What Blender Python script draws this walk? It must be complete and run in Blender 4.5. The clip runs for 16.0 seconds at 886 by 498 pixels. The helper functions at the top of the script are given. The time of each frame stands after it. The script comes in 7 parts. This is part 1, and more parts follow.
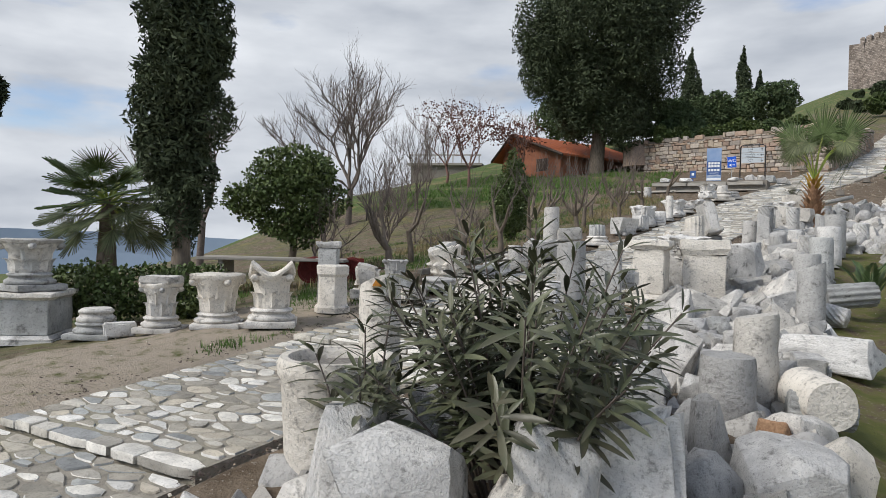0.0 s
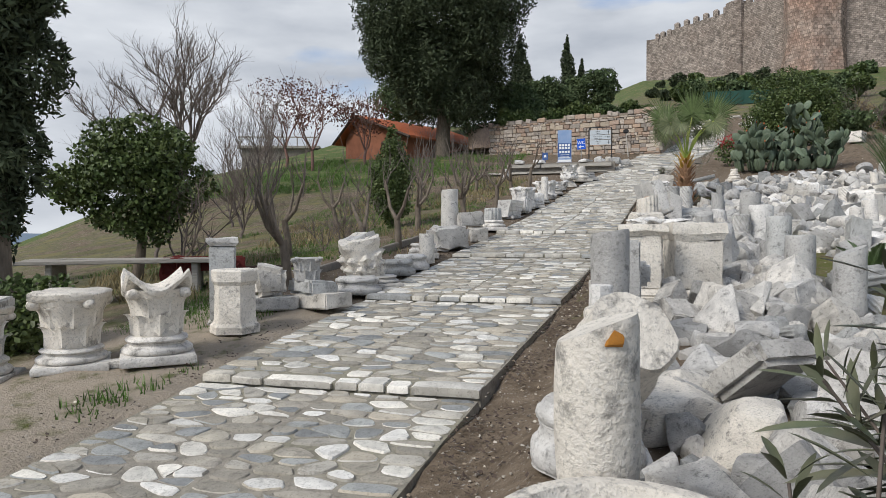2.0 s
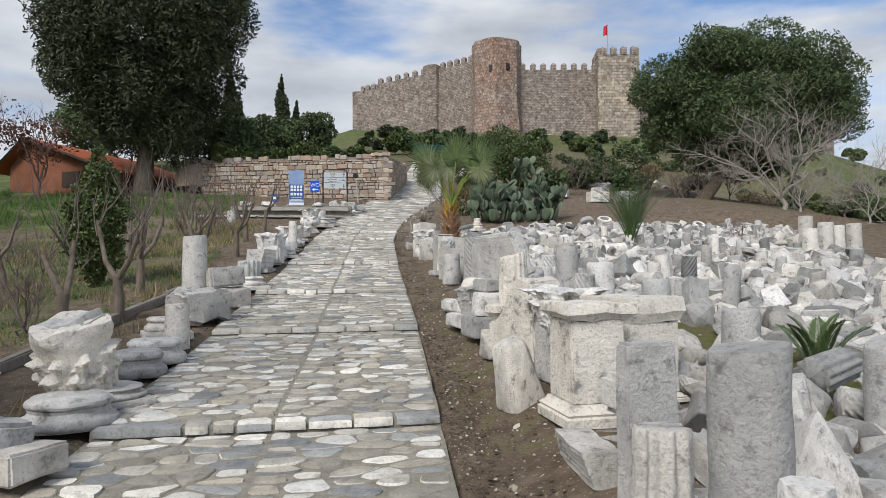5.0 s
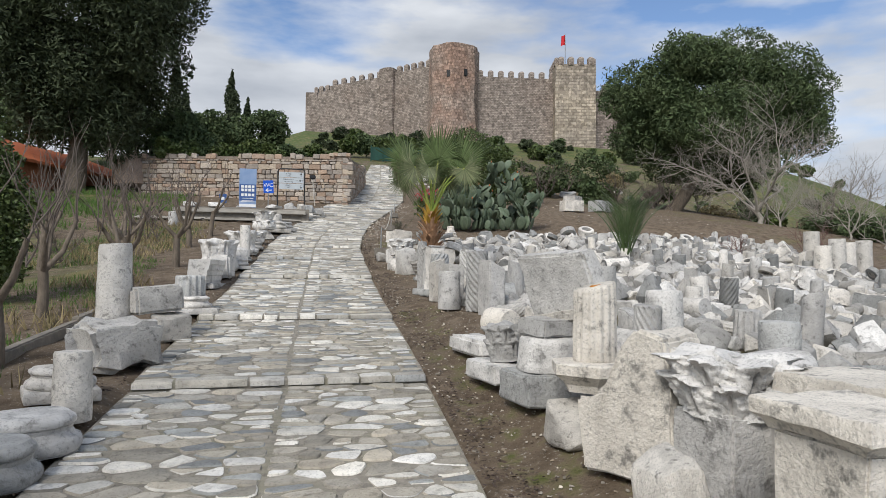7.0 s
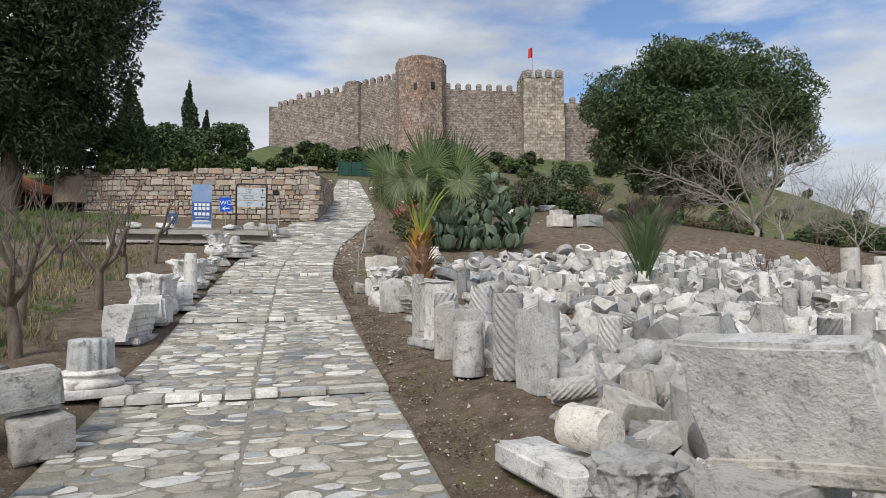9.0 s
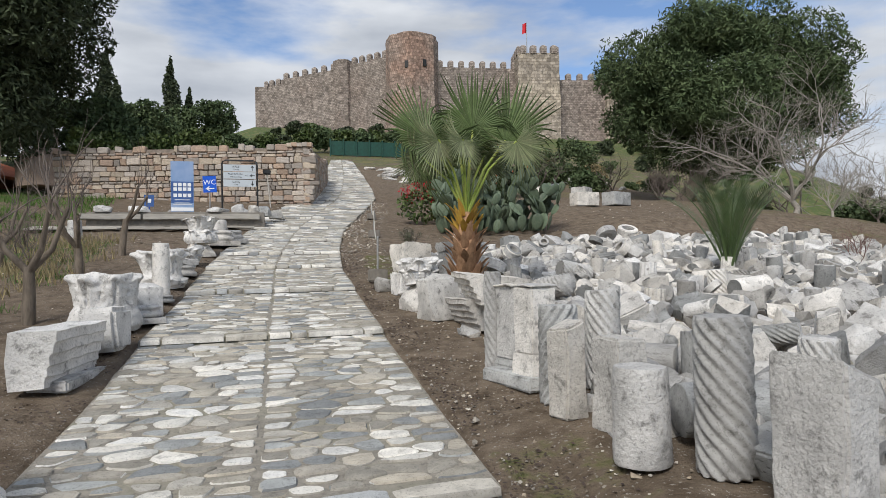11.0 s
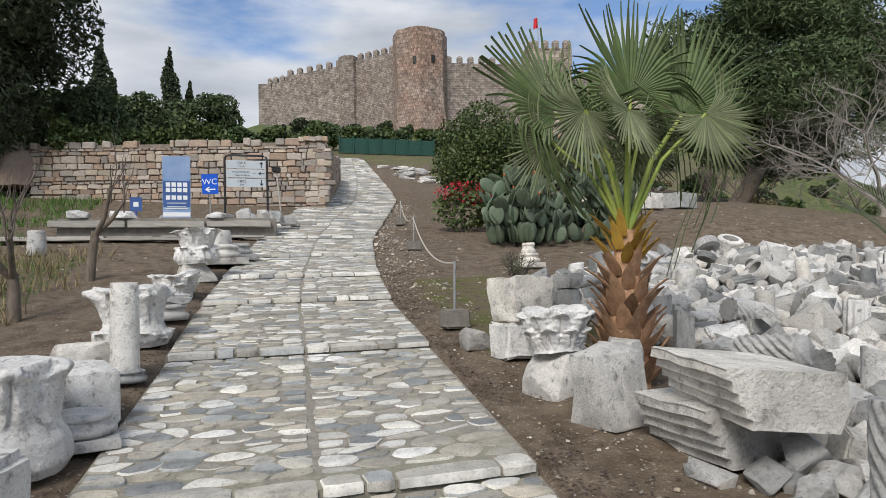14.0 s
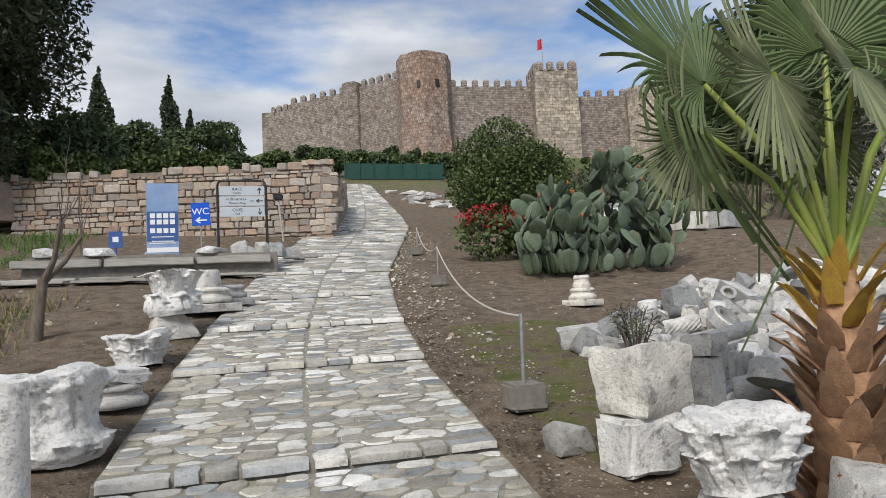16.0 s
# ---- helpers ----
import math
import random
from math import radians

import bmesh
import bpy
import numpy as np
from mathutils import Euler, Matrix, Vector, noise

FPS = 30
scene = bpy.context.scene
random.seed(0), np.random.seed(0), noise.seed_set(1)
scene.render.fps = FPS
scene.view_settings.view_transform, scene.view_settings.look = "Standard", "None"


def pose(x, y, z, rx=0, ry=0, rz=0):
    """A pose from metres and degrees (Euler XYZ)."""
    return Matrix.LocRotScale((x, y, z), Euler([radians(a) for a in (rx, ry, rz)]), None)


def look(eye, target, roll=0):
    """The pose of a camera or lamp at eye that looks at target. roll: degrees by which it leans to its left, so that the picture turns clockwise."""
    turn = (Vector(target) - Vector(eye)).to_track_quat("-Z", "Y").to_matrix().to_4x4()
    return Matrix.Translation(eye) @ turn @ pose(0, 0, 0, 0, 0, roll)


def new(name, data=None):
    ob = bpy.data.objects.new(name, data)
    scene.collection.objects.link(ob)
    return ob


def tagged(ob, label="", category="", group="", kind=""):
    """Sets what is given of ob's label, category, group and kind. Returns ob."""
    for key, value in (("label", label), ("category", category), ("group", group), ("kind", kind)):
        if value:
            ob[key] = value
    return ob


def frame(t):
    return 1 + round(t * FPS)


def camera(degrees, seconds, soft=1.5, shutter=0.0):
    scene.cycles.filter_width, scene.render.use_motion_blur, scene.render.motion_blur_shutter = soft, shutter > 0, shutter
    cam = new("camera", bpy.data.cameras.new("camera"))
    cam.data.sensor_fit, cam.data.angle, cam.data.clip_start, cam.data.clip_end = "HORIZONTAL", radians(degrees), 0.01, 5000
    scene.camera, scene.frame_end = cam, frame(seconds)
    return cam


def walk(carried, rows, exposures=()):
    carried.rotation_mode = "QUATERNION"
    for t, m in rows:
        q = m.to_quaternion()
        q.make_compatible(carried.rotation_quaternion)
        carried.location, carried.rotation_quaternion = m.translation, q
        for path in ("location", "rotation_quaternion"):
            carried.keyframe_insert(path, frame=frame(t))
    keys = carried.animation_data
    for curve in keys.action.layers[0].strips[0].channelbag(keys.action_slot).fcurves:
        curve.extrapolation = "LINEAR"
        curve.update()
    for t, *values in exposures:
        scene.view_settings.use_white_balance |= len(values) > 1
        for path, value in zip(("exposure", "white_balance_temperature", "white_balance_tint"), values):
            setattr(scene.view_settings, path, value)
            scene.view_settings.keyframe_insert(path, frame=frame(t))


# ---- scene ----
cam = camera(67.0, 16.0, soft=0.85)
PATH = [
    (0, (3.54, -0.409, 1.56), (2.536, 1.32, 1.531), 1.3),
    (0.5, (3.014, -0.143, 1.555), (2.114, 1.643, 1.512), 1.8),
    (1, (2.46, 0.114, 1.549), (1.694, 1.961, 1.512), 1.6),
    (1.5, (2.004, 0.372, 1.562), (1.367, 2.267, 1.483), 0.4),
    (2, (1.6, 0.689, 1.601), (1.071, 2.617, 1.532), -0.3),
    (2.5, (1.238, 1.049, 1.605), (0.92, 3.023, 1.538), -1.3),
    (3, (0.936, 1.502, 1.614), (0.827, 3.498, 1.54), -2.3),
    (3.5, (0.621, 1.972, 1.634), (0.753, 3.966, 1.571), -1.9),
    (4, (0.396, 2.424, 1.662), (0.662, 4.406, 1.629), -1.2),
    (4.5, (0.232, 2.906, 1.748), (0.538, 4.882, 1.79), -0.8),
    (7, (-0.105, 5.704, 2.012), (0.381, 7.643, 2.089), 0.5),
    (7.5, (-0.152, 6.272, 2.083), (0.354, 8.205, 2.166), 0.8),
    (8, (-0.075, 6.868, 2.175), (0.476, 8.787, 2.277), 0.8),
    (10.5, (0.139, 10.53, 2.556), (0.73, 12.437, 2.677), -1.8),
    (11, (0.099, 11.203, 2.574), (0.709, 13.106, 2.641), -1.4),
    (11.5, (0.117, 11.829, 2.615), (0.766, 13.721, 2.593), -0.4),
    (12, (0.082, 12.458, 2.739), (0.662, 14.371, 2.716), -0.4),
    (12.5, (-0.011, 13.052, 2.855), (0.497, 14.986, 2.856), -1.4),
    (13, (-0.008, 13.674, 2.938), (0.493, 15.61, 2.959), -1.5),
    (13.5, (-0.006, 14.285, 2.981), (0.56, 16.203, 3.021), -1.2),
    (14, (0.06, 14.812, 3.054), (0.664, 16.717, 3.12), -1.4),
    (14.5, (0.122, 15.363, 3.131), (0.741, 17.262, 3.228), -1.8),
    (15, (0.164, 15.881, 3.248), (0.784, 17.779, 3.367), -2.0),
    (15.5, (0.243, 16.44, 3.311), (0.846, 18.342, 3.443), -2.1),
    (16, (0.308, 16.954, 3.321), (0.896, 18.86, 3.461), -2.8),
]
walk(cam, [(t, look(eye, target, roll)) for t, eye, target, roll in PATH], [(0.0, 0.33, 6450, 10), (16.0, 0.33, 6450, 10)])

# ---- world, sun ----
world = bpy.data.worlds.new("sky")
scene.world = world
world.use_nodes = True
wn, wl = world.node_tree.nodes, world.node_tree.links
wn.clear()
w_out = wn.new("ShaderNodeOutputWorld")
w_bg = wn.new("ShaderNodeBackground")
w_sky = wn.new("ShaderNodeTexSky")
w_sky.sky_type = 'NISHITA'
w_sky.sun_disc = False
SUN_EL, SUN_AZ = radians(42), radians(215)
w_sky.sun_elevation, w_sky.sun_rotation = SUN_EL, SUN_AZ
w_sky.air_density, w_sky.dust_density, w_sky.ozone_density = 1.0, 0.6, 1.6
w_co = wn.new("ShaderNodeTexCoord")
w_map = wn.new("ShaderNodeMapping")
w_map.inputs["Scale"].default_value = (1.5, 1.5, 5.0)
w_map.inputs["Location"].default_value = (0.3, 1.1, 0.15)
w_noise = wn.new("ShaderNodeTexNoise")
w_noise.inputs["Scale"].default_value = 1.7
w_noise.inputs["Detail"].default_value = 7.0
w_noise.inputs["Roughness"].default_value = 0.52
w_cover = wn.new("ShaderNodeValToRGB")
w_cover.color_ramp.elements[0].position, w_cover.color_ramp.elements[1].position = 0.44, 0.585
# the bank of cloud thickens away from the open patch over the castle
w_sep = wn.new("ShaderNodeSeparateXYZ")
w_side = wn.new("ShaderNodeMath")
w_side.operation, w_side.inputs[1].default_value = 'SUBTRACT', 0.22
w_far = wn.new("ShaderNodeMath")
w_far.operation = 'ABSOLUTE'
w_bank = wn.new("ShaderNodeMapRange")
for i, v in enumerate((0.22, 0.75, 0.0, 0.20), 1):
    w_bank.inputs[i].default_value = v
w_heavy = wn.new("ShaderNodeMath")
w_heavy.operation = 'ADD'
w_tone = wn.new("ShaderNodeTexNoise")
w_tone.inputs["Scale"].default_value = 3.1
w_tone.inputs["Detail"].default_value = 5.0
w_cloud = wn.new("ShaderNodeValToRGB")
w_cloud.color_ramp.elements[0].position, w_cloud.color_ramp.elements[0].color = 0.3, (3.7, 4.0, 4.5, 1)
w_cloud.color_ramp.elements[1].position, w_cloud.color_ramp.elements[1].color = 0.7, (6.3, 6.55, 6.9, 1)
w_blue = wn.new("ShaderNodeMix")
w_blue.data_type = 'RGBA'
w_blue.blend_type = 'MULTIPLY'
w_blue.inputs[0].default_value = 1.0
w_blue.inputs[7].default_value = (1.0, 1.05, 1.15, 1)
w_mix = wn.new("ShaderNodeMix")
w_mix.data_type = 'RGBA'
for a, b in ((w_co.outputs["Generated"], w_map.inputs[0]), (w_map.outputs[0], w_noise.inputs[0]), (w_map.outputs[0], w_tone.inputs[0]),
             (w_co.outputs["Generated"], w_sep.inputs[0]), (w_sep.outputs[0], w_side.inputs[0]), (w_side.outputs[0], w_far.inputs[0]), (w_far.outputs[0], w_bank.inputs[0]),
             (w_noise.outputs[0], w_heavy.inputs[0]), (w_bank.outputs[0], w_heavy.inputs[1]), (w_heavy.outputs[0], w_cover.inputs[0]), (w_tone.outputs[0], w_cloud.inputs[0]), (w_sky.outputs[0], w_blue.inputs[6]),
             (w_cover.outputs[0], w_mix.inputs[0]), (w_blue.outputs[2], w_mix.inputs[6]), (w_cloud.outputs[0], w_mix.inputs[7]),
             (w_mix.outputs[2], w_bg.inputs[0]), (w_bg.outputs[0], w_out.inputs[0])):
    wl.new(a, b)
w_bg.inputs[1].default_value = 0.10
sun = new("sun", bpy.data.lights.new("sun", 'SUN'))
sun.data.energy, sun.data.angle, sun.data.color = 2.4, radians(22), (1.0, 0.96, 0.90)
# the sun stands behind the walker, over the left shoulder
sun.rotation_euler = (Vector((math.sin(SUN_AZ) * math.cos(SUN_EL), math.cos(SUN_AZ) * math.cos(SUN_EL), math.sin(SUN_EL)))).to_track_quat("Z", "Y").to_euler()

# ---- materials ----
def material(name, c0, c1, rough=0.85, scale=6.0, bump=0.3, bump_scale=40.0, spots=None, spot_amount=0.0, spot_scale=9.0, vary="", vary_amount=0.25, metal=0.0, third=None, third_scale=0.8, third_amount=0.5, coords="Object", stretch=(1, 1, 1)):
    """Two base colours mixed by a grain noise, a broad third colour, spots of dirt, fine relief, and a tint from object to object or piece to piece."""
    m = bpy.data.materials.new(name)
    m.use_nodes = True
    n, l = m.node_tree.nodes, m.node_tree.links
    p = n["Principled BSDF"]
    co = n.new("ShaderNodeTexCoord")
    mp = n.new("ShaderNodeMapping")
    mp.inputs["Scale"].default_value = stretch
    l.new(co.outputs[coords], mp.inputs[0])

    def noise_of(s, detail=5.0, r=0.6):
        t = n.new("ShaderNodeTexNoise")
        t.inputs["Scale"].default_value, t.inputs["Detail"].default_value, t.inputs["Roughness"].default_value = s, detail, r
        l.new(mp.outputs[0], t.inputs[0])
        return t.outputs[0]

    def ramp(src, lo, hi):
        r = n.new("ShaderNodeMapRange")
        r.inputs[1].default_value, r.inputs[2].default_value = lo, hi
        l.new(src, r.inputs[0])
        return r.outputs[0]

    def mix(fac, a, b, mode='MIX'):
        x = n.new("ShaderNodeMix")
        x.data_type, x.blend_type = 'RGBA', mode
        for v, k in ((fac, 0), (a, 6), (b, 7)):
            if isinstance(v, (int, float)):
                x.inputs[k].default_value = v
            elif isinstance(v, tuple):
                x.inputs[k].default_value = (*v, 1)
            else:
                l.new(v, x.inputs[k])
        return x.outputs[2]

    col = mix(ramp(noise_of(scale), 0.35, 0.65), c0, c1)
    if third:
        f = n.new("ShaderNodeMath")
        f.operation = 'MULTIPLY'
        f.inputs[1].default_value = third_amount
        l.new(ramp(noise_of(third_scale, 4.0), 0.45, 0.62), f.inputs[0])
        col = mix(f.outputs[0], col, third)
    if spots:
        f = n.new("ShaderNodeMath")
        f.operation = 'MULTIPLY'
        f.inputs[1].default_value = spot_amount
        l.new(ramp(noise_of(spot_scale, 8.0, 0.72), 0.55, 0.66), f.inputs[0])
        col = mix(f.outputs[0], col, spots)
        speck = n.new("ShaderNodeMath")
        speck.operation = 'MULTIPLY'
        speck.inputs[1].default_value = 0.7
        l.new(ramp(noise_of(spot_scale * 6, 6.0, 0.75), 0.53, 0.63), speck.inputs[0])
        col = mix(speck.outputs[0], col, tuple(a * 0.4 + b * 0.6 for a, b in zip(c1, spots)))
    if vary:
        if vary == "object":
            src = n.new("ShaderNodeObjectInfo").outputs["Random"]
        else:
            src = n.new("ShaderNodeNewGeometry").outputs["Random Per Island"]
        v = n.new("ShaderNodeMapRange")
        v.inputs[3].default_value, v.inputs[4].default_value = 1 - vary_amount, 1 + vary_amount * 0.6
        l.new(src, v.inputs[0])
        hs = n.new("ShaderNodeHueSaturation")
        l.new(col, hs.inputs["Color"])
        l.new(v.outputs[0], hs.inputs["Value"])
        col = hs.outputs[0]
    l.new(col, p.inputs["Base Color"])
    p.inputs["Roughness"].default_value, p.inputs["Metallic"].default_value = rough, metal
    p.inputs["Specular IOR Level"].default_value = 0.3
    if bump:
        b = n.new("ShaderNodeBump")
        b.inputs["Strength"].default_value, b.inputs["Distance"].default_value = bump, 0.02
        l.new(noise_of(bump_scale, 6.0, 0.65), b.inputs["Height"])
        l.new(b.outputs[0], p.inputs["Normal"])
    return m


def palette(m, colours):
    """Gives a material a colour from a short list, chosen from piece to piece, under its grain."""
    n, l = m.node_tree.nodes, m.node_tree.links
    p = n["Principled BSDF"]
    old = p.inputs["Base Color"].links[0].from_socket
    src = None
    for node in n:
        if node.bl_idname == "ShaderNodeObjectInfo":
            src = node.outputs["Random"]
        if node.bl_idname == "ShaderNodeNewGeometry":
            src = node.outputs["Random Per Island"]
    mul = n.new("ShaderNodeMath")
    mul.operation = 'MULTIPLY'
    mul.inputs[1].default_value = 7.31
    fr = n.new("ShaderNodeMath")
    fr.operation = 'FRACT'
    l.new(src, mul.inputs[0])
    l.new(mul.outputs[0], fr.inputs[0])
    r = n.new("ShaderNodeValToRGB")
    r.color_ramp.interpolation = 'CONSTANT'
    e = r.color_ramp.elements
    e[0].color = (*colours[0], 1)
    e[1].position, e[1].color = 1 / len(colours), (*colours[1], 1)
    for i, c in enumerate(colours[2:], 2):
        e.new(i / len(colours)).color = (*c, 1)
    l.new(fr.outputs[0], r.inputs[0])
    x = n.new("ShaderNodeMix")
    x.data_type, x.blend_type = 'RGBA', 'MULTIPLY'
    x.inputs[0].default_value = 1.0
    l.new(old, x.inputs[6])
    l.new(r.outputs[0], x.inputs[7])
    l.new(x.outputs[2], p.inputs["Base Color"])
    return m


def marble(name, tone=(0.76, 0.742, 0.712), dark=(0.42, 0.41, 0.395), vary="object", amount=0.22):
    return material(name, tone, tuple(a * 0.55 + b * 0.45 for a, b in zip(tone, dark)), rough=0.85, scale=6.0, bump=0.85, bump_scale=30.0, spots=(0.14, 0.135, 0.125), spot_amount=0.8, spot_scale=8.0,
                    vary=vary, vary_amount=amount, third=dark, third_scale=2.2, third_amount=0.7)


M_MARBLE = palette(marble("weathered_marble"), [(1, 1, 1), (1.0, 0.97, 0.92), (0.88, 0.88, 0.88), (0.68, 0.70, 0.71), (1.06, 1.04, 1.01), (0.84, 0.83, 0.81)])
M_MARBLE_ISLE = palette(marble("weathered_marble_rubble", vary="island"), [(1, 1, 1), (0.95, 0.92, 0.87), (0.76, 0.76, 0.76), (0.42, 0.435, 0.44), (1.05, 1.03, 1.0), (0.56, 0.55, 0.53)])
M_PALE = marble("pale_carved_marble", (0.80, 0.78, 0.75), (0.50, 0.49, 0.47), amount=0.08)
M_GREY = marble("grey_veined_marble", (0.47, 0.462, 0.445), (0.30, 0.295, 0.285))
M_CREAM = marble("cream_marble", (0.80, 0.75, 0.67), (0.56, 0.52, 0.46), amount=0.1)
M_PAVE = palette(material("paving_stone", (0.82, 0.80, 0.75), (0.62, 0.605, 0.57), rough=0.75, scale=9, bump=0.5, bump_scale=45, spots=(0.2, 0.19, 0.17), spot_amount=0.5, spot_scale=11, vary="object", vary_amount=0.2),
                 [(0.95, 0.95, 0.95), (0.54, 0.51, 0.46), (1.0, 0.98, 0.94), (0.50, 0.525, 0.54), (0.66, 0.61, 0.53), (0.46, 0.44, 0.40), (0.86, 0.85, 0.82), (0.55, 0.52, 0.46), (0.34, 0.36, 0.38), (0.62, 0.60, 0.56), (0.42, 0.40, 0.36)])
M_PAVE_ISLE = palette(material("paving_stone_far", (0.82, 0.80, 0.75), (0.62, 0.605, 0.57), rough=0.75, scale=9, bump=0.5, bump_scale=45, spots=(0.2, 0.19, 0.17), spot_amount=0.5, spot_scale=11, vary="island", vary_amount=0.2),
                      [(0.95, 0.95, 0.95), (0.54, 0.51, 0.46), (1.0, 0.98, 0.94), (0.50, 0.525, 0.54), (0.66, 0.61, 0.53), (0.46, 0.44, 0.40), (0.86, 0.85, 0.82), (0.55, 0.52, 0.46), (0.34, 0.36, 0.38), (0.62, 0.60, 0.56), (0.42, 0.40, 0.36)])
LIP_TINTS = [(1.1, 1.09, 1.06), (0.78, 0.76, 0.71), (1.14, 1.12, 1.08), (0.62, 0.65, 0.68), (1.0, 0.96, 0.88), (0.66, 0.64, 0.60), (1.05, 1.03, 0.98)]
M_NOSING = palette(material("paving_edge_stone", (0.74, 0.72, 0.68), (0.52, 0.505, 0.475), rough=0.75, scale=7, bump=0.5, bump_scale=40, spots=(0.2, 0.19, 0.17), spot_amount=0.5, spot_scale=10, vary="object", vary_amount=0.3), LIP_TINTS)
M_NOSING_ISLE = palette(material("paving_edge_stone_far", (0.74, 0.72, 0.68), (0.52, 0.505, 0.475), rough=0.75, scale=7, bump=0.5, bump_scale=40, spots=(0.2, 0.19, 0.17), spot_amount=0.5, spot_scale=10, vary="island", vary_amount=0.3), LIP_TINTS)
M_MORTAR = material("mortar_bed", (0.34, 0.31, 0.262), (0.235, 0.215, 0.18), rough=0.95, scale=14, bump=0.6, bump_scale=90, spots=(0.11, 0.10, 0.085), spot_amount=0.5, spot_scale=5, third=(0.27, 0.26, 0.18), third_scale=1.2)
M_WALL = palette(material("rubble_wall_stone", (0.49, 0.43, 0.375), (0.36, 0.315, 0.275), rough=0.9, scale=5, bump=0.6, bump_scale=30, spots=(0.14, 0.13, 0.11), spot_amount=0.4, vary="object", vary_amount=0.25),
                 [(1, 1, 1), (0.92, 0.78, 0.70), (1.2, 1.18, 1.15), (0.78, 0.78, 0.78), (1.0, 0.84, 0.72), (1.1, 1.05, 0.95)])
M_WALL_ISLE = palette(material("rubble_wall_stone_far", (0.49, 0.43, 0.375), (0.36, 0.315, 0.275), rough=0.9, scale=5, bump=0.6, bump_scale=30, spots=(0.14, 0.13, 0.11), spot_amount=0.4, vary="island", vary_amount=0.25),
                      [(1, 1, 1), (0.92, 0.78, 0.70), (1.2, 1.18, 1.15), (0.78, 0.78, 0.78), (1.0, 0.84, 0.72), (1.1, 1.05, 0.95)])
M_GRAVEL = palette(material("gravel_chips", (0.46, 0.42, 0.36), (0.33, 0.30, 0.26), scale=30, bump=0.3, vary="island", vary_amount=0.4), [(1, 1, 1), (0.6, 0.58, 0.55), (1.4, 1.4, 1.38), (0.8, 0.72, 0.62)])
M_WALL_CORE = material("wall_mortar", (0.27, 0.22, 0.18), (0.19, 0.16, 0.13), scale=9, bump=0.6, bump_scale=40)
M_LEAF_DARK = material("dark_cypress_leaf", (0.046, 0.062, 0.034), (0.078, 0.098, 0.050), rough=0.85, scale=3, bump=0, vary="island", vary_amount=0.45)
M_LEAF_PINE = material("pine_needles", (0.062, 0.096, 0.042), (0.105, 0.14, 0.062), rough=0.85, scale=1.0, bump=0, vary="island", vary_amount=0.45)
M_LEAF_GREEN = material("green_leaf", (0.060, 0.095, 0.028), (0.10, 0.13, 0.042), rough=0.5, scale=2, bump=0, vary="island", vary_amount=0.45)
M_LEAF_OLEANDER = material("oleander_leaf", (0.085, 0.10, 0.055), (0.13, 0.135, 0.08), rough=0.36, scale=8, bump=0.1, vary="island", vary_amount=0.4, third=(0.075, 0.055, 0.048), third_scale=2.0)
M_LEAF_PALM_OLD = material("old_palm_leaf", (0.13, 0.16, 0.075), (0.19, 0.205, 0.11), rough=0.6, scale=6, bump=0.1, vary="island", vary_amount=0.4)
M_LEAF_PALM = material("palm_leaf", (0.075, 0.115, 0.036), (0.115, 0.155, 0.06), rough=0.6, scale=6, bump=0.1, vary="island", vary_amount=0.3)
M_LEAF_DATE = material("date_palm_leaf", (0.06, 0.10, 0.035), (0.09, 0.13, 0.05), rough=0.45, scale=6, bump=0.1, vary="island", vary_amount=0.3)
M_PETIOLE = material("palm_petiole", (0.22, 0.30, 0.05), (0.30, 0.32, 0.08), rough=0.4, scale=5, bump=0.1)
M_BOOT = material("palm_boot", (0.46, 0.28, 0.165), (0.28, 0.165, 0.095), rough=0.8, scale=14, bump=0.5, bump_scale=60, vary="object", vary_amount=0.35)
M_BOOT_FRESH = material("palm_boot_fresh", (0.50, 0.33, 0.05), (0.40, 0.22, 0.05), rough=0.7, scale=12, bump=0.4, bump_scale=60, vary="object", vary_amount=0.3)
M_CACTUS = material("cactus_pad", (0.085, 0.125, 0.08), (0.13, 0.17, 0.115), rough=0.5, scale=7, bump=0.25, bump_scale=50, spots=(0.2, 0.19, 0.12), spot_amount=0.5, spot_scale=30, vary="object", vary_amount=0.35)
M_FRUIT = material("cactus_fruit", (0.45, 0.16, 0.04), (0.35, 0.08, 0.04), rough=0.5, scale=9, bump=0.1)
M_BARK = material("grey_bark", (0.20, 0.165, 0.13), (0.11, 0.09, 0.07), rough=0.95, scale=16, bump=0.7, bump_scale=50, stretch=(1, 1, 0.3))
M_TWIG = material("bare_twig", (0.17, 0.14, 0.12), (0.11, 0.09, 0.08), rough=0.9, scale=10, bump=0.2)
M_TWIG_PALE = material("pale_twig", (0.36, 0.33, 0.29), (0.25, 0.23, 0.20), rough=0.9, scale=10, bump=0.2)
M_TWIG_RED = material("reddish_twig", (0.20, 0.11, 0.09), (0.14, 0.09, 0.08), rough=0.9, scale=10, bump=0.2)
M_SEED = material("reddish_seed", (0.13, 0.055, 0.04), (0.09, 0.04, 0.03), rough=1.0, scale=4, bump=0)
M_DRY = material("dry_grass", (0.30, 0.24, 0.13), (0.20, 0.17, 0.09), rough=0.9, scale=4, bump=0, vary="island", vary_amount=0.4)
M_GRASS = material("grass_blade", (0.06, 0.13, 0.02), (0.10, 0.17, 0.035), rough=0.6, scale=3, bump=0, vary="island", vary_amount=0.4)
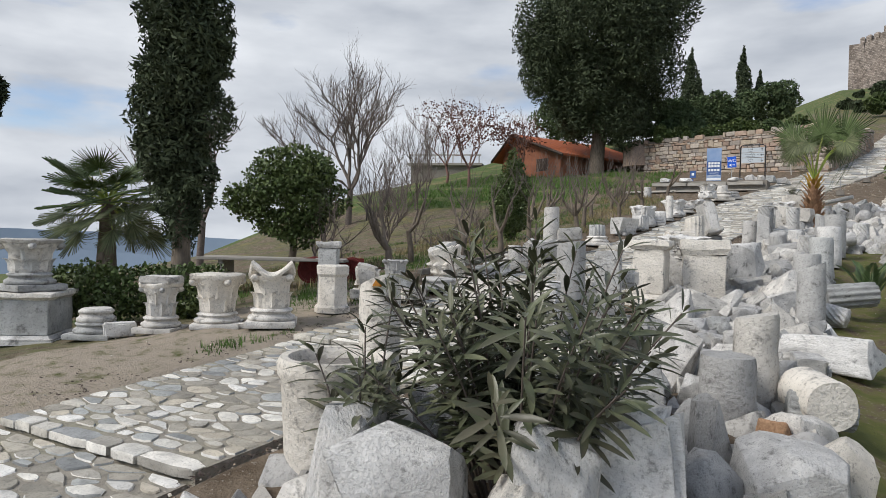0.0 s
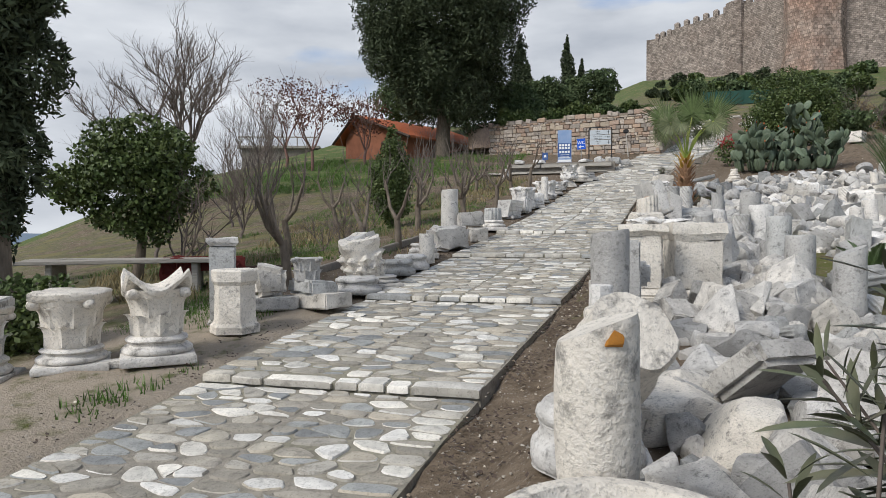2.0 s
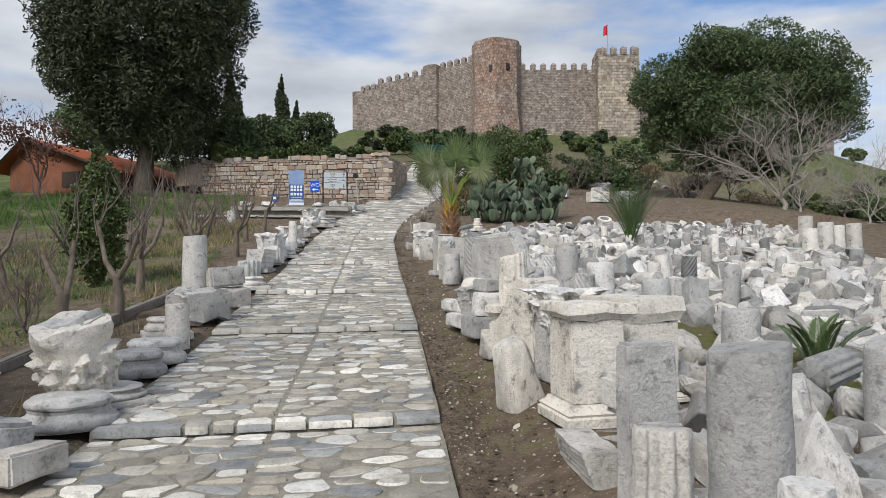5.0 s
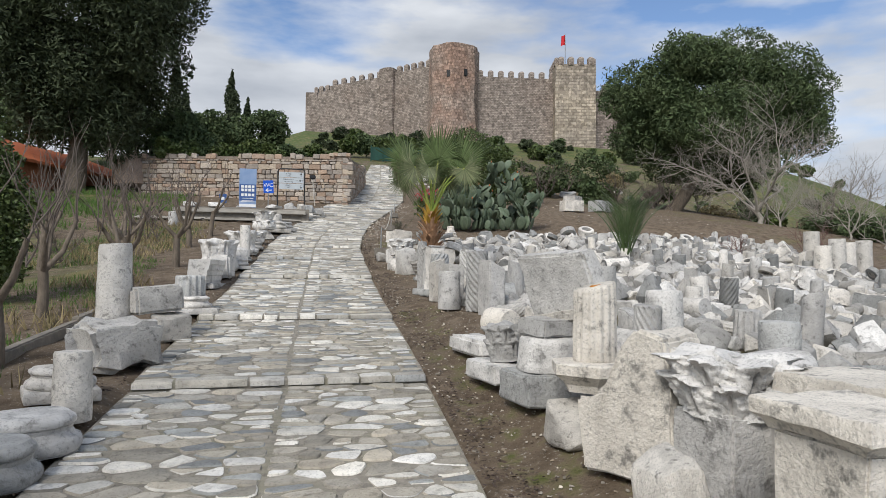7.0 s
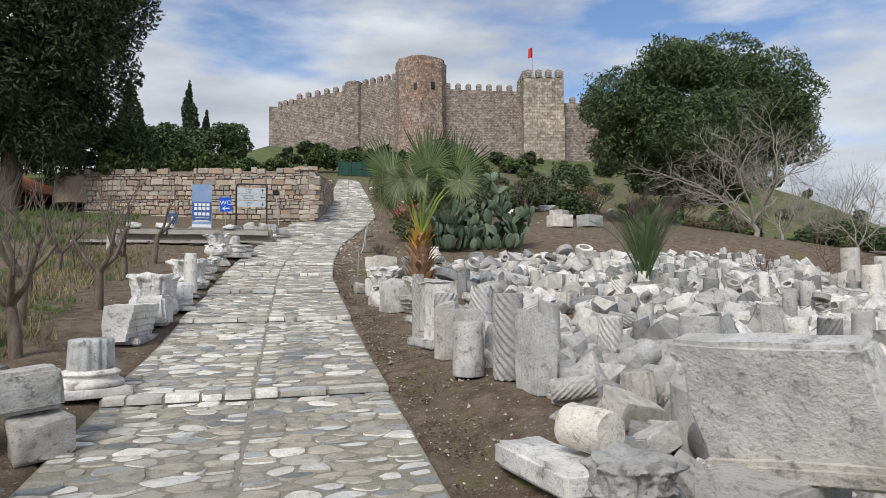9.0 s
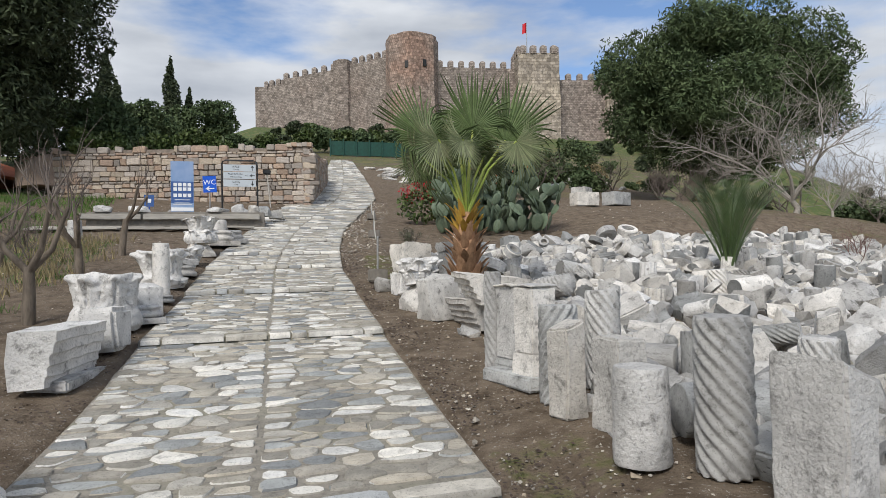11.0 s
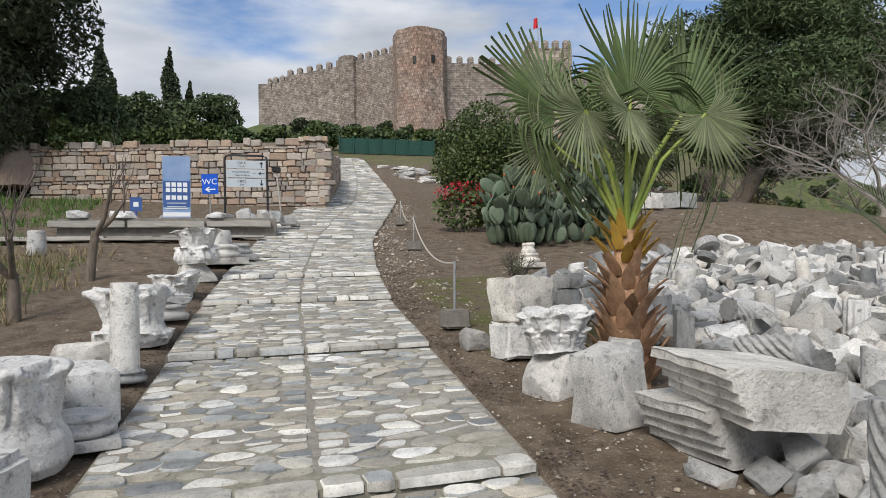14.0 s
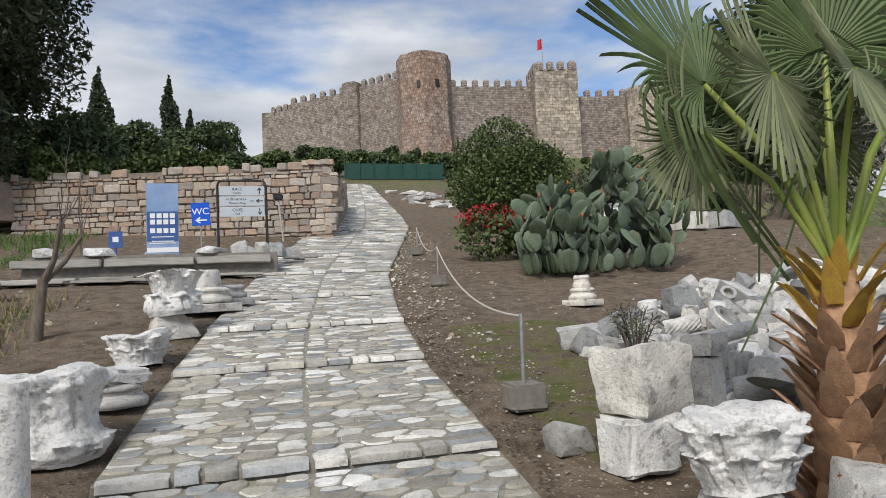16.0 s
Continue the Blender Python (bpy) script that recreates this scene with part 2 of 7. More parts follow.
M_RED = material("red_flower", (0.45, 0.02, 0.03), (0.30, 0.02, 0.03), rough=0.6, scale=8, bump=0, vary="island", vary_amount=0.3)


def masonry(name, c0, c1, c2, width=0.62, row=0.3):
    """Coursed rubble at a distance: uneven blocks, mortar lines and broad stains; u runs along the wall, v up it."""
    m = material(name, c0, c1, rough=0.95, scale=0.9, bump=0.8, bump_scale=2.6, spots=tuple(x * 0.5 for x in c1), spot_amount=0.5, spot_scale=1.1, third=c2, third_scale=0.13, third_amount=0.75)
    n, l = m.node_tree.nodes, m.node_tree.links
    p = n["Principled BSDF"]
    co = n.new("ShaderNodeTexCoord")
    sep = n.new("ShaderNodeSeparateXYZ")
    l.new(co.outputs["Object"], sep.inputs[0])
    along = n.new("ShaderNodeMath")
    along.operation = 'SUBTRACT'
    l.new(sep.outputs[0], along.inputs[0])
    l.new(sep.outputs[1], along.inputs[1])
    comb = n.new("ShaderNodeCombineXYZ")
    l.new(along.outputs[0], comb.inputs[0])
    l.new(sep.outputs[2], comb.inputs[1])
    b = n.new("ShaderNodeTexBrick")
    b.inputs["Color1"].default_value, b.inputs["Color2"].default_value, b.inputs["Mortar"].default_value = (1.25, 1.2, 1.15, 1), (0.62, 0.58, 0.55, 1), (0.55, 0.5, 0.46, 1)
    b.inputs["Scale"].default_value, b.inputs["Mortar Size"].default_value = 1.0, 0.05
    b.inputs["Brick Width"].default_value, b.inputs["Row Height"].default_value = width, row
    l.new(comb.outputs[0], b.inputs["Vector"])
    x = n.new("ShaderNodeMix")
    x.data_type, x.blend_type = 'RGBA', 'MULTIPLY'
    x.inputs[0].default_value = 0.8
    l.new(p.inputs["Base Color"].links[0].from_socket, x.inputs[6])
    l.new(b.outputs[0], x.inputs[7])
    cell = n.new("ShaderNodeTexVoronoi")
    cell.inputs["Scale"].default_value = 2.3
    l.new(co.outputs["Object"], cell.inputs["Vector"])
    bw = n.new("ShaderNodeRGBToBW")
    l.new(cell.outputs["Color"], bw.inputs[0])
    tint = n.new("ShaderNodeMapRange")
    tint.inputs[1].default_value, tint.inputs[2].default_value, tint.inputs[3].default_value, tint.inputs[4].default_value = 0.25, 0.75, 0.74, 1.22
    l.new(bw.outputs[0], tint.inputs[0])
    y = n.new("ShaderNodeMix")
    y.data_type, y.blend_type = 'RGBA', 'MULTIPLY'
    y.inputs[0].default_value = 1.0
    l.new(x.outputs[2], y.inputs[6])
    l.new(tint.outputs[0], y.inputs[7])
    l.new(y.outputs[2], p.inputs["Base Color"])
    return m


M_CASTLE = masonry("castle_rubble", (0.39, 0.345, 0.315), (0.24, 0.213, 0.195), (0.27, 0.225, 0.20))
M_CASTLE_BRICK = masonry("castle_banded_brick", (0.40, 0.33, 0.29), (0.26, 0.215, 0.19), (0.36, 0.235, 0.185), 0.5, 0.55)
M_CASTLE_PALE = masonry("castle_ashlar", (0.50, 0.44, 0.36), (0.36, 0.32, 0.265), (0.30, 0.27, 0.24), 1.1, 0.55)
M_BRICK = material("house_brick", (0.27, 0.11, 0.065), (0.21, 0.085, 0.05), rough=0.9, scale=2, bump=0.3, bump_scale=12)
M_ROOF = material("roof_tile", (0.42, 0.12, 0.05), (0.34, 0.10, 0.045), rough=0.85, scale=1.5, bump=0.3, bump_scale=14)
M_WOODDARK = material("dark_wood", (0.08, 0.055, 0.04), (0.05, 0.035, 0.03), rough=0.7, scale=8, bump=0.3)
M_PLANK = material("weathered_plank", (0.46, 0.43, 0.385), (0.34, 0.32, 0.285), rough=0.9, scale=12, bump=0.5, stretch=(0.3, 3, 3), vary="object", vary_amount=0.25)
M_CONCRETE = material("concrete", (0.26, 0.235, 0.20), (0.18, 0.165, 0.145), rough=0.95, scale=10, bump=0.5, bump_scale=70)
M_STEEL = material("galvanised_steel", (0.42, 0.42, 0.41), (0.30, 0.30, 0.30), rough=0.5, scale=20, bump=0.1, metal=0.7)
M_BLACK = material("black_paint", (0.02, 0.02, 0.022), (0.03, 0.03, 0.03), rough=0.4, scale=9, bump=0.1)
M_PANEL = material("pale_grey_panel", (0.50, 0.54, 0.57), (0.46, 0.50, 0.53), rough=0.35, scale=3, bump=0)
M_BLUE = material("blue_sign", (0.012, 0.09, 0.58), (0.015, 0.10, 0.52), rough=0.35, scale=3, bump=0)
M_POSTER = material("poster_blue", (0.16, 0.27, 0.47), (0.30, 0.38, 0.55), rough=0.4, scale=1.2, bump=0)
M_POSTER_DARK = material("poster_navy", (0.04, 0.09, 0.25), (0.06, 0.12, 0.30), rough=0.4, scale=2, bump=0)
M_WHITE = material("white_print", (0.78, 0.79, 0.80), (0.74, 0.75, 0.76), rough=0.5, scale=3, bump=0)
M_ROPE = material("pale_rope", (0.55, 0.52, 0.46), (0.42, 0.40, 0.35), rough=0.9, scale=40, bump=0.3)
M_REDPAINT = material("faded_red_wood", (0.16, 0.025, 0.02), (0.11, 0.02, 0.018), rough=0.7, scale=6, bump=0.3)
M_FENCE = material("green_mesh", (0.02, 0.08, 0.06), (0.02, 0.06, 0.045), rough=0.6, scale=4, bump=0)
M_FLAG = material("red_flag", (0.6, 0.02, 0.03), (0.5, 0.02, 0.03), rough=0.7, scale=2, bump=0)
M_LICHEN = material("orange_lichen", (0.55, 0.22, 0.03), (0.42, 0.20, 0.05), rough=0.95, scale=30, bump=0.5)
M_SOILPOT = material("potting_grit", (0.30, 0.28, 0.25), (0.14, 0.13, 0.12), rough=0.95, scale=40, bump=0.8, bump_scale=60)
# this blue-grey holds the haze of distance as painted colour
M_HILL_HAZE = material("far_hills_haze_tint", (0.22, 0.28, 0.36), (0.26, 0.32, 0.40), rough=1, scale=0.01, bump=0)


def ground_material():
    """Earth, trodden gravel, grass and moss, each where it lies in the plan."""
    m = bpy.data.materials.new("earth_and_grass")
    m.use_nodes = True
    n, l = m.node_tree.nodes, m.node_tree.links
    p = n["Principled BSDF"]
    at = n.new("ShaderNodeAttribute")
    at.attribute_name = "cover"
    sep = n.new("ShaderNodeSeparateColor")
    l.new(at.outputs["Color"], sep.inputs[0])
    co = n.new("ShaderNodeTexCoord")

    def tex(s, d=6.0, r=0.62):
        t = n.new("ShaderNodeTexNoise")
        t.inputs["Scale"].default_value, t.inputs["Detail"].default_value, t.inputs["Roughness"].default_value = s, d, r
        l.new(co.outputs["Object"], t.inputs[0])
        return t.outputs[0]

    def rng(src, a, b, c=0.0, d=1.0):
        r = n.new("ShaderNodeMapRange")
        for i, v in enumerate((a, b, c, d), 1):
            r.inputs[i].default_value = v
        l.new(src, r.inputs[0])
        return r.outputs[0]

    def mix(f, a, b):
        x = n.new("ShaderNodeMix")
        x.data_type = 'RGBA'
        l.new(f, x.inputs[0])
        for v, k in ((a, 6), (b, 7)):
            if isinstance(v, tuple):
                x.inputs[k].default_value = (*v, 1)
            else:
                l.new(v, x.inputs[k])
        return x.outputs[2]

    def gate(mask, src):
        """Where a mask of 0 to 1 wins over a noise, with a ragged edge."""
        a = n.new("ShaderNodeMath")
        a.operation = 'ADD'
        l.new(mask, a.inputs[0])
        l.new(src, a.inputs[1])
        return rng(a.outputs[0], 0.92, 1.12)

    fine, mid, broad = tex(38), tex(5), tex(0.8)
    soil = mix(rng(mid, 0.35, 0.65), (0.10, 0.074, 0.050), (0.20, 0.156, 0.114))
    soil = mix(rng(fine, 0.60, 0.66), soil, (0.36, 0.33, 0.29))
    trodden = mix(rng(mid, 0.3, 0.7), (0.36, 0.305, 0.24), (0.28, 0.24, 0.19))
    trodden = mix(rng(fine, 0.62, 0.68), trodden, (0.40, 0.37, 0.33))
    grass = mix(rng(mid, 0.35, 0.65), (0.055, 0.088, 0.024), (0.095, 0.13, 0.042))
    grass = mix(rng(broad, 0.5, 0.62), grass, (0.17, 0.15, 0.07))
    moss = mix(rng(mid, 0.35, 0.65), (0.14, 0.14, 0.03), (0.09, 0.10, 0.03))
    col = mix(gate(sep.outputs[0], mid), soil, trodden)
    col = mix(gate(sep.outputs[1], broad), col, grass)
    col = mix(gate(sep.outputs[2], mid), col, moss)
    l.new(col, p.inputs["Base Color"])
    p.inputs["Roughness"].default_value = 0.95
    p.inputs["Specular IOR Level"].default_value = 0.2
    b = n.new("ShaderNodeBump")
    b.inputs["Strength"].default_value, b.inputs["Distance"].default_value = 0.9, 0.03
    l.new(fine, b.inputs["Height"])
    l.new(b.outputs[0], p.inputs["Normal"])
    return m


M_GROUND = ground_material()

# ---- builders ----
def mesh_of(name, bm, mat, smooth=None):
    me = bpy.data.meshes.new(name)
    bmesh.ops.recalc_face_normals(bm, faces=bm.faces)
    bm.to_mesh(me)
    bm.free()
    me.materials.append(mat)
    if smooth is not None:
        me.shade_smooth()
        me.set_sharp_from_angle(angle=radians(smooth))
    return me


def mesh_from(name, verts, faces, mat, smooth=False):
    me = bpy.data.meshes.new(name)
    me.from_pydata([tuple(v) for v in verts], [], [tuple(f) for f in faces])
    me.materials.append(mat)
    if smooth:
        me.shade_smooth()
    return me


def thing(name, data, label, category, m=None, group="", kind=""):
    ob = new(name, data)
    if m is not None:
        ob.matrix_world = m
    return tagged(ob, label, category, group, kind)


def part(name, data, parent, label="", m=None):
    ob = new(name, data)
    ob.parent = parent
    if m is not None:
        ob.matrix_local = m
    if label:
        ob["label"] = label
    return ob


def put(x, y, z=None, rz=0.0, rx=0.0, ry=0.0, sc=(1, 1, 1)):
    return Matrix.LocRotScale((x, y, land(x, y) if z is None else z), Euler([radians(a) for a in (rx, ry, rz)]), Vector(sc) if not isinstance(sc, (int, float)) else Vector((sc, sc, sc)))


def ease(a, b, x):
    u = min(1.0, max(0.0, (x - a) / (b - a)))
    return u * u * (3 - 2 * u)


def rise(y):
    """The climb of the path, along which y runs."""
    if y < 0:
        return 0.0211 + 0.05 * max(y, -20)
    if y < 60:
        return 0.0211 + 0.0767 * y + 0.0016 * y * y
    return 10.383 + 0.2687 * (min(y, 128) - 60)


def left_edge(y):
    return np.interp(y, (-8, 2, 6.6, 8.1, 9.6, 11.4, 12.7, 14.4, 16.4, 18.2, 20.7, 23, 25.5, 31.4, 35, 42.6, 50, 54, 66), (-1.7, -1.55, -1.5, -1.42, -1.32, -1.2, -1.13, -1.02, -0.84, -0.74, -0.52, -0.36, -0.1, 0.75, 1.4, 3.3, 5.0, 5.9, 8.2))


def right_edge(y):
    return np.interp(y, (-8, 2, 4.5, 6.4, 7.75, 10, 11.3, 13.1, 14.4, 16, 18.2, 21.6, 23.4, 26.4, 30.1, 31.8, 35, 42, 47, 55, 66), (0.3, 0.46, 0.60, 0.75, 0.87, 1.07, 1.18, 1.32, 1.40, 1.50, 1.66, 1.93, 2.07, 2.5, 3.2, 3.65, 4.6, 6.7, 7.6, 8.7, 9.9))


def bed_edge(y):
    return np.interp(y, (0, 4, 5.3, 6.6, 8.1, 10.3, 12, 14, 16, 18, 20, 24), (1.3, 1.4, 1.45, 1.57, 1.68, 1.85, 1.95, 2.05, 2.2, 2.25, 2.5, 3.2))


def land(x, y):
    """Height of the ground."""
    z = rise(y)
    z -= 0.09 * max(0.0, -x - 3) * (1 - ease(20, 34, y))
    z -= min(60.0, 0.3 * max(0.0, -x - 22))
    z -= min(60.0, 0.25 * max(0.0, x - 26) * (1 - ease(50, 90, y)))
    z -= min(90.0, 0.45 * max(0.0, y - 160))
    z -= min(40.0, 0.35 * max(0.0, 4 - x) * ease(62, 95, y))
    z -= min(60.0, 0.3 * max(0.0, x - 74) * ease(55, 90, y))
    if -2 < y < 18:
        z += (0.17 * (1 - ease(13, 17, y)) + 0.16 * (1 - ease(3, 5.5, y))) * ease(0.25, 0.8, x - right_edge(y)) * (1 - 0.6 * ease(3.4, 3.9, x)) * ease(0.3, 1.2, y)
    z += 0.55 * ease(9, 12, x) * ease(26, 29, y) * (1 - ease(19, 26, x)) * (1 - ease(36, 42, y))
    return z


STEPS = (-3.0, -0.6, 2.15, 5.1, 8.15, 11.45, 14.4, 18.25, 21.1, 23.6, 25.6, 28.0, 31.0, 34.0, 37.5, 41.0, 45.0, 49.0, 53.0, 57.0, 61.0, 66.0)


def tread(x, y):
    """Height of the paved way: each stretch starts proud of the slope and ends below it, which makes the low steps."""
    for a, b in zip(STEPS, STEPS[1:]):
        if a <= y < b:
            return land(x, y) + 0.028 - 0.052 * (y - a) / (b - a)
    return land(x, y)


def cover_of(x, y):
    """Shares of trodden gravel, grass and moss."""
    le, re = left_edge(y), right_edge(y)
    tr = gr = mo = 0.0
    if y < 9 and x < le + 0.4:
        tr = 0.85 * (1 - ease(3.2, 4.3, -x)) * (1 - ease(7, 9, y))
    if x < -2.2:
        gr = max(gr, 0.49 * ease(2.3, 3.6, -x) * (1 - ease(26, 31, y)))
        gr = max(gr, 0.75 * ease(5, 9, -x) * ease(24, 30, y))
        if y < 9:
            gr *= ease(3.0, 3.8, -x)
    if y > 60:
        gr = max(gr, 0.52)
    if x > 14:
        gr = max(gr, 0.41 * ease(14, 18, x))
    if abs(y) > 90 or abs(x) > 60:
        gr = 0.66
    if x > 3.3 and y < 16:
        mo = 0.56
    if re + 0.1 < x < bed_edge(y) and 7 < y < 15:
        mo = 0.42
    if 1.9 < x < 4.5 and 20.5 < y < 25 and x > re + 0.4:
        mo = 0.50
    if x < le - 0.2 and 2 < y < 7:
        mo = max(mo, 0.40)
    return tr, gr, mo


# ---- ground, one sheet out to the horizon ----
def axis(lo, hi, step, far):
    inner = list(np.arange(lo, hi, step))
    grow, out = [], 0.0
    s = step
    while out < far:
        s *= 1.28
        out += s
        grow.append(out)
    return np.array([lo - g for g in reversed(grow)] + inner + [hi + g - step for g in grow])


def build_ground():
    xs, ys = axis(-9.0, 15.0, 0.16, 2600), axis(-4.0, 33.0, 0.16, 2600)
    verts, cols = [], []
    for y in ys:
        for x in xs:
            z = land(x, y)
            near = abs(x) < 40 and -10 < y < 60
            if near:
                z += 0.035 * noise.noise((x * 1.3, y * 1.3, 0)) + 0.022 * noise.noise((x * 4, y * 4, 3)) + 0.012 * noise.noise((x * 11, y * 11, 7))
            if -8 < y < 66:
                w = min(x - left_edge(y), right_edge(y) - x)
                z -= 0.16 * ease(-0.02, 0.1, w)
                z -= 0.03 * ease(-0.6, 0.0, w)
            verts.append((x, y, z))
            cols.append(cover_of(x, y))
    nx = len(xs)
    faces = [(j * nx + i, j * nx + i + 1, (j + 1) * nx + i + 1, (j + 1) * nx + i) for j in range(len(ys) - 1) for i in range(nx - 1)]
    me = mesh_from("ground", verts, faces, M_GROUND, smooth=True)
    a = me.color_attributes.new("cover", 'FLOAT_COLOR', 'POINT')
    flat = np.ones((len(cols), 4), dtype=np.float32)
    flat[:, :3] = np.array(cols)
    a.data.foreach_set("color", flat.ravel())
    thing("ground", me, "brown earth with gravel, grass and moss, climbing a hill", "ground", kind="structure")


build_ground()


# ---- paved way ----
def build_way():
    verts, faces = [], []
    rows = []
    for a, b in zip(STEPS, STEPS[1:]):
        k = max(4, int((b - a) / 0.35))
        for j in range(k + 1):
            y = a + (b - a) * j / k
            rows.append((y, min(y, b - 1e-4), 0.05 if j == k else 0.0))
            if j == k - 1:
                rows.append((b - 0.05, b - 0.05, 0.0))
    for y, yy, dip in rows:
        l, r = left_edge(y) + 0.015 * noise.noise((y * 3, 0, 0)), right_edge(y) + 0.015 * noise.noise((y * 3, 9, 0))
        for x, drop in ((l - 0.02, 0.2), (l, 0.0), (l * 0.75 + r * 0.25, 0.0), ((l + r) / 2, 0.0), (l * 0.25 + r * 0.75, 0.0), (r, 0.0), (r + 0.02, 0.2)):
            verts.append((x, y, tread(x, yy) - 0.007 - drop - dip))
    for j in range(len(rows) - 1):
        for i in range(6):
            faces.append((j * 7 + i, j * 7 + i + 1, (j + 1) * 7 + i + 1, (j + 1) * 7 + i))
    return thing("pavement", mesh_from("pavement", verts, faces, M_MORTAR), "ancient paved way of pale stones set in grey mortar, with low steps", "pavement", kind="structure")


pavement = build_way()


def clip_cell(poly, px, py, nx, ny):
    """Keeps the side of a convex outline on which (nx, ny) . p <= (nx, ny) . (px, py)."""
    lim = nx * px + ny * py
    out = []
    for (ax, ay), (bx, by) in zip(poly, poly[1:] + poly[:1]):
        da, db = ax * nx + ay * ny - lim, bx * nx + by * ny - lim
        if da <= 0:
            out.append((ax, ay))
        if da * db < 0:
            t = da / (da - db)
            out.append((ax + (bx - ax) * t, ay + (by - ay) * t))
    return out


def lay_stones():
    """Outlines of all the paving stones, (corners, edge): a row of long stones on the lip of each step, and broken stones of mixed size fitted together behind it."""
    rnd = random.Random(11)
    out = []
    wide = 0.58
    for a, b in zip(STEPS, STEPS[1:]):
        far = a > 30
        lip = rnd.uniform(0.13, 0.17)
        for side in (0, 1):
            def span(y):
                l, r = float(left_edge(y)), float(right_edge(y))
                return (l, (l + r) / 2 - 0.003) if side == 0 else ((l + r) / 2 + 0.003, r)
            u0, u1 = span(a + lip / 2)
            x = u0
            while x < u1 - 0.02:
                w = rnd.choice((rnd.uniform(0.16, 0.30), rnd.uniform(0.28, 0.60)))
                if x + w > u1 - 0.16:
                    w = u1 - x
                d = lip * rnd.uniform(0.62, 1.06)
                g = 0.006
                out.append(([(x + g + rnd.uniform(0, 0.012), a - 0.030 + rnd.uniform(0, 0.026)), (x + w * 0.3, a - 0.036 + rnd.uniform(0, 0.020)), (x + w * 0.7, a - 0.036 + rnd.uniform(0, 0.020)), (x + w - g - rnd.uniform(0, 0.012), a - 0.030 + rnd.uniform(0, 0.026)), (x + w - g, a + d * rnd.uniform(0.6, 0.9)), (x + w * 0.8, a + d), (x + w * 0.25, a + d * rnd.uniform(0.9, 1.05)), (x + g, a + d * rnd.uniform(0.6, 0.9))], True))
                x += w
            sx, sy = (0.36, 0.22) if far else (0.205, 0.122)
            y0, y1 = a + lip, b - 0.035
            pts = []
            rows = max(2, round((y1 - y0) / sy))
            width = u1 - u0
            cols = max(2, round(width / sx))
            for j in range(rows):
                for i in range(cols):
                    if 0 < i < cols - 1 and rnd.random() < 0.2:
                        continue
                    yy = y0 + (y1 - y0) * (j + 0.5 + rnd.uniform(-0.36, 0.36)) / rows
                    l, r = span(yy)
                    u = (i + 0.5 + (0.25 if j % 2 else -0.25) * (0 < i < cols - 1) + rnd.uniform(-0.30, 0.30)) / cols
                    pts.append(((l + (r - l) * u) * wide, yy))
            lo, hi = span((y0 + y1) / 2)
            for px, py in pts:
                l, r = span(py)
                slope = (span(py + 0.2)[0] - span(py - 0.2)[0]) / 0.4
                slope2 = (span(py + 0.2)[1] - span(py - 0.2)[1]) / 0.4
                poly = [((l + slope * (y0 - py)) * wide, y0), ((r + slope2 * (y0 - py)) * wide, y0), ((r + slope2 * (y1 - py)) * wide, y1), ((l + slope * (y1 - py)) * wide, y1)]
                for qx, qy in pts:
                    dx, dy = qx - px, qy - py
                    if (qx, qy) != (px, py) and abs(dx) < 1.6 * sx and abs(dy) < 3.6 * sy and poly:
                        poly = clip_cell(poly, (px + qx) / 2, (py + qy) / 2, dx, dy)
                if len(poly) < 3:
                    continue
                poly = [(x / wide, y) for x, y in poly]
                cx, cy = sum(p[0] for p in poly) / len(poly), sum(p[1] for p in poly) / len(poly)
                size = max(0.06, (max(p[1] for p in poly) - min(p[1] for p in poly)) / 2)
                gap = rnd.choice((0.007, 0.009, 0.012, 0.016, 0.022, 0.032))
                k = max(0.55, 1 - gap / size)
                kx = max(0.7, 1 - gap / max(0.06, (max(p[0] for p in poly) - min(p[0] for p in poly)) / 2))
                poly = [(cx + (x - cx) * kx * rnd.uniform(0.95, 1.03), cy + (y - cy) * k * rnd.uniform(0.93, 1.04)) for x, y in poly]
                # cut the corners
                cut = []
                for (ax, ay), (bx, by) in zip(poly, poly[1:] + poly[:1]):
                    q = rnd.uniform(0.14, 0.28)
                    cut += [(ax + (bx - ax) * q, ay + (by - ay) * q), (ax + (bx - ax) * (1 - q), ay + (by - ay) * (1 - q))]
                if len(cut) > 14:
                    cut = cut[::2]
                out.append((cut, False))
    return out


PAVERS = lay_stones()

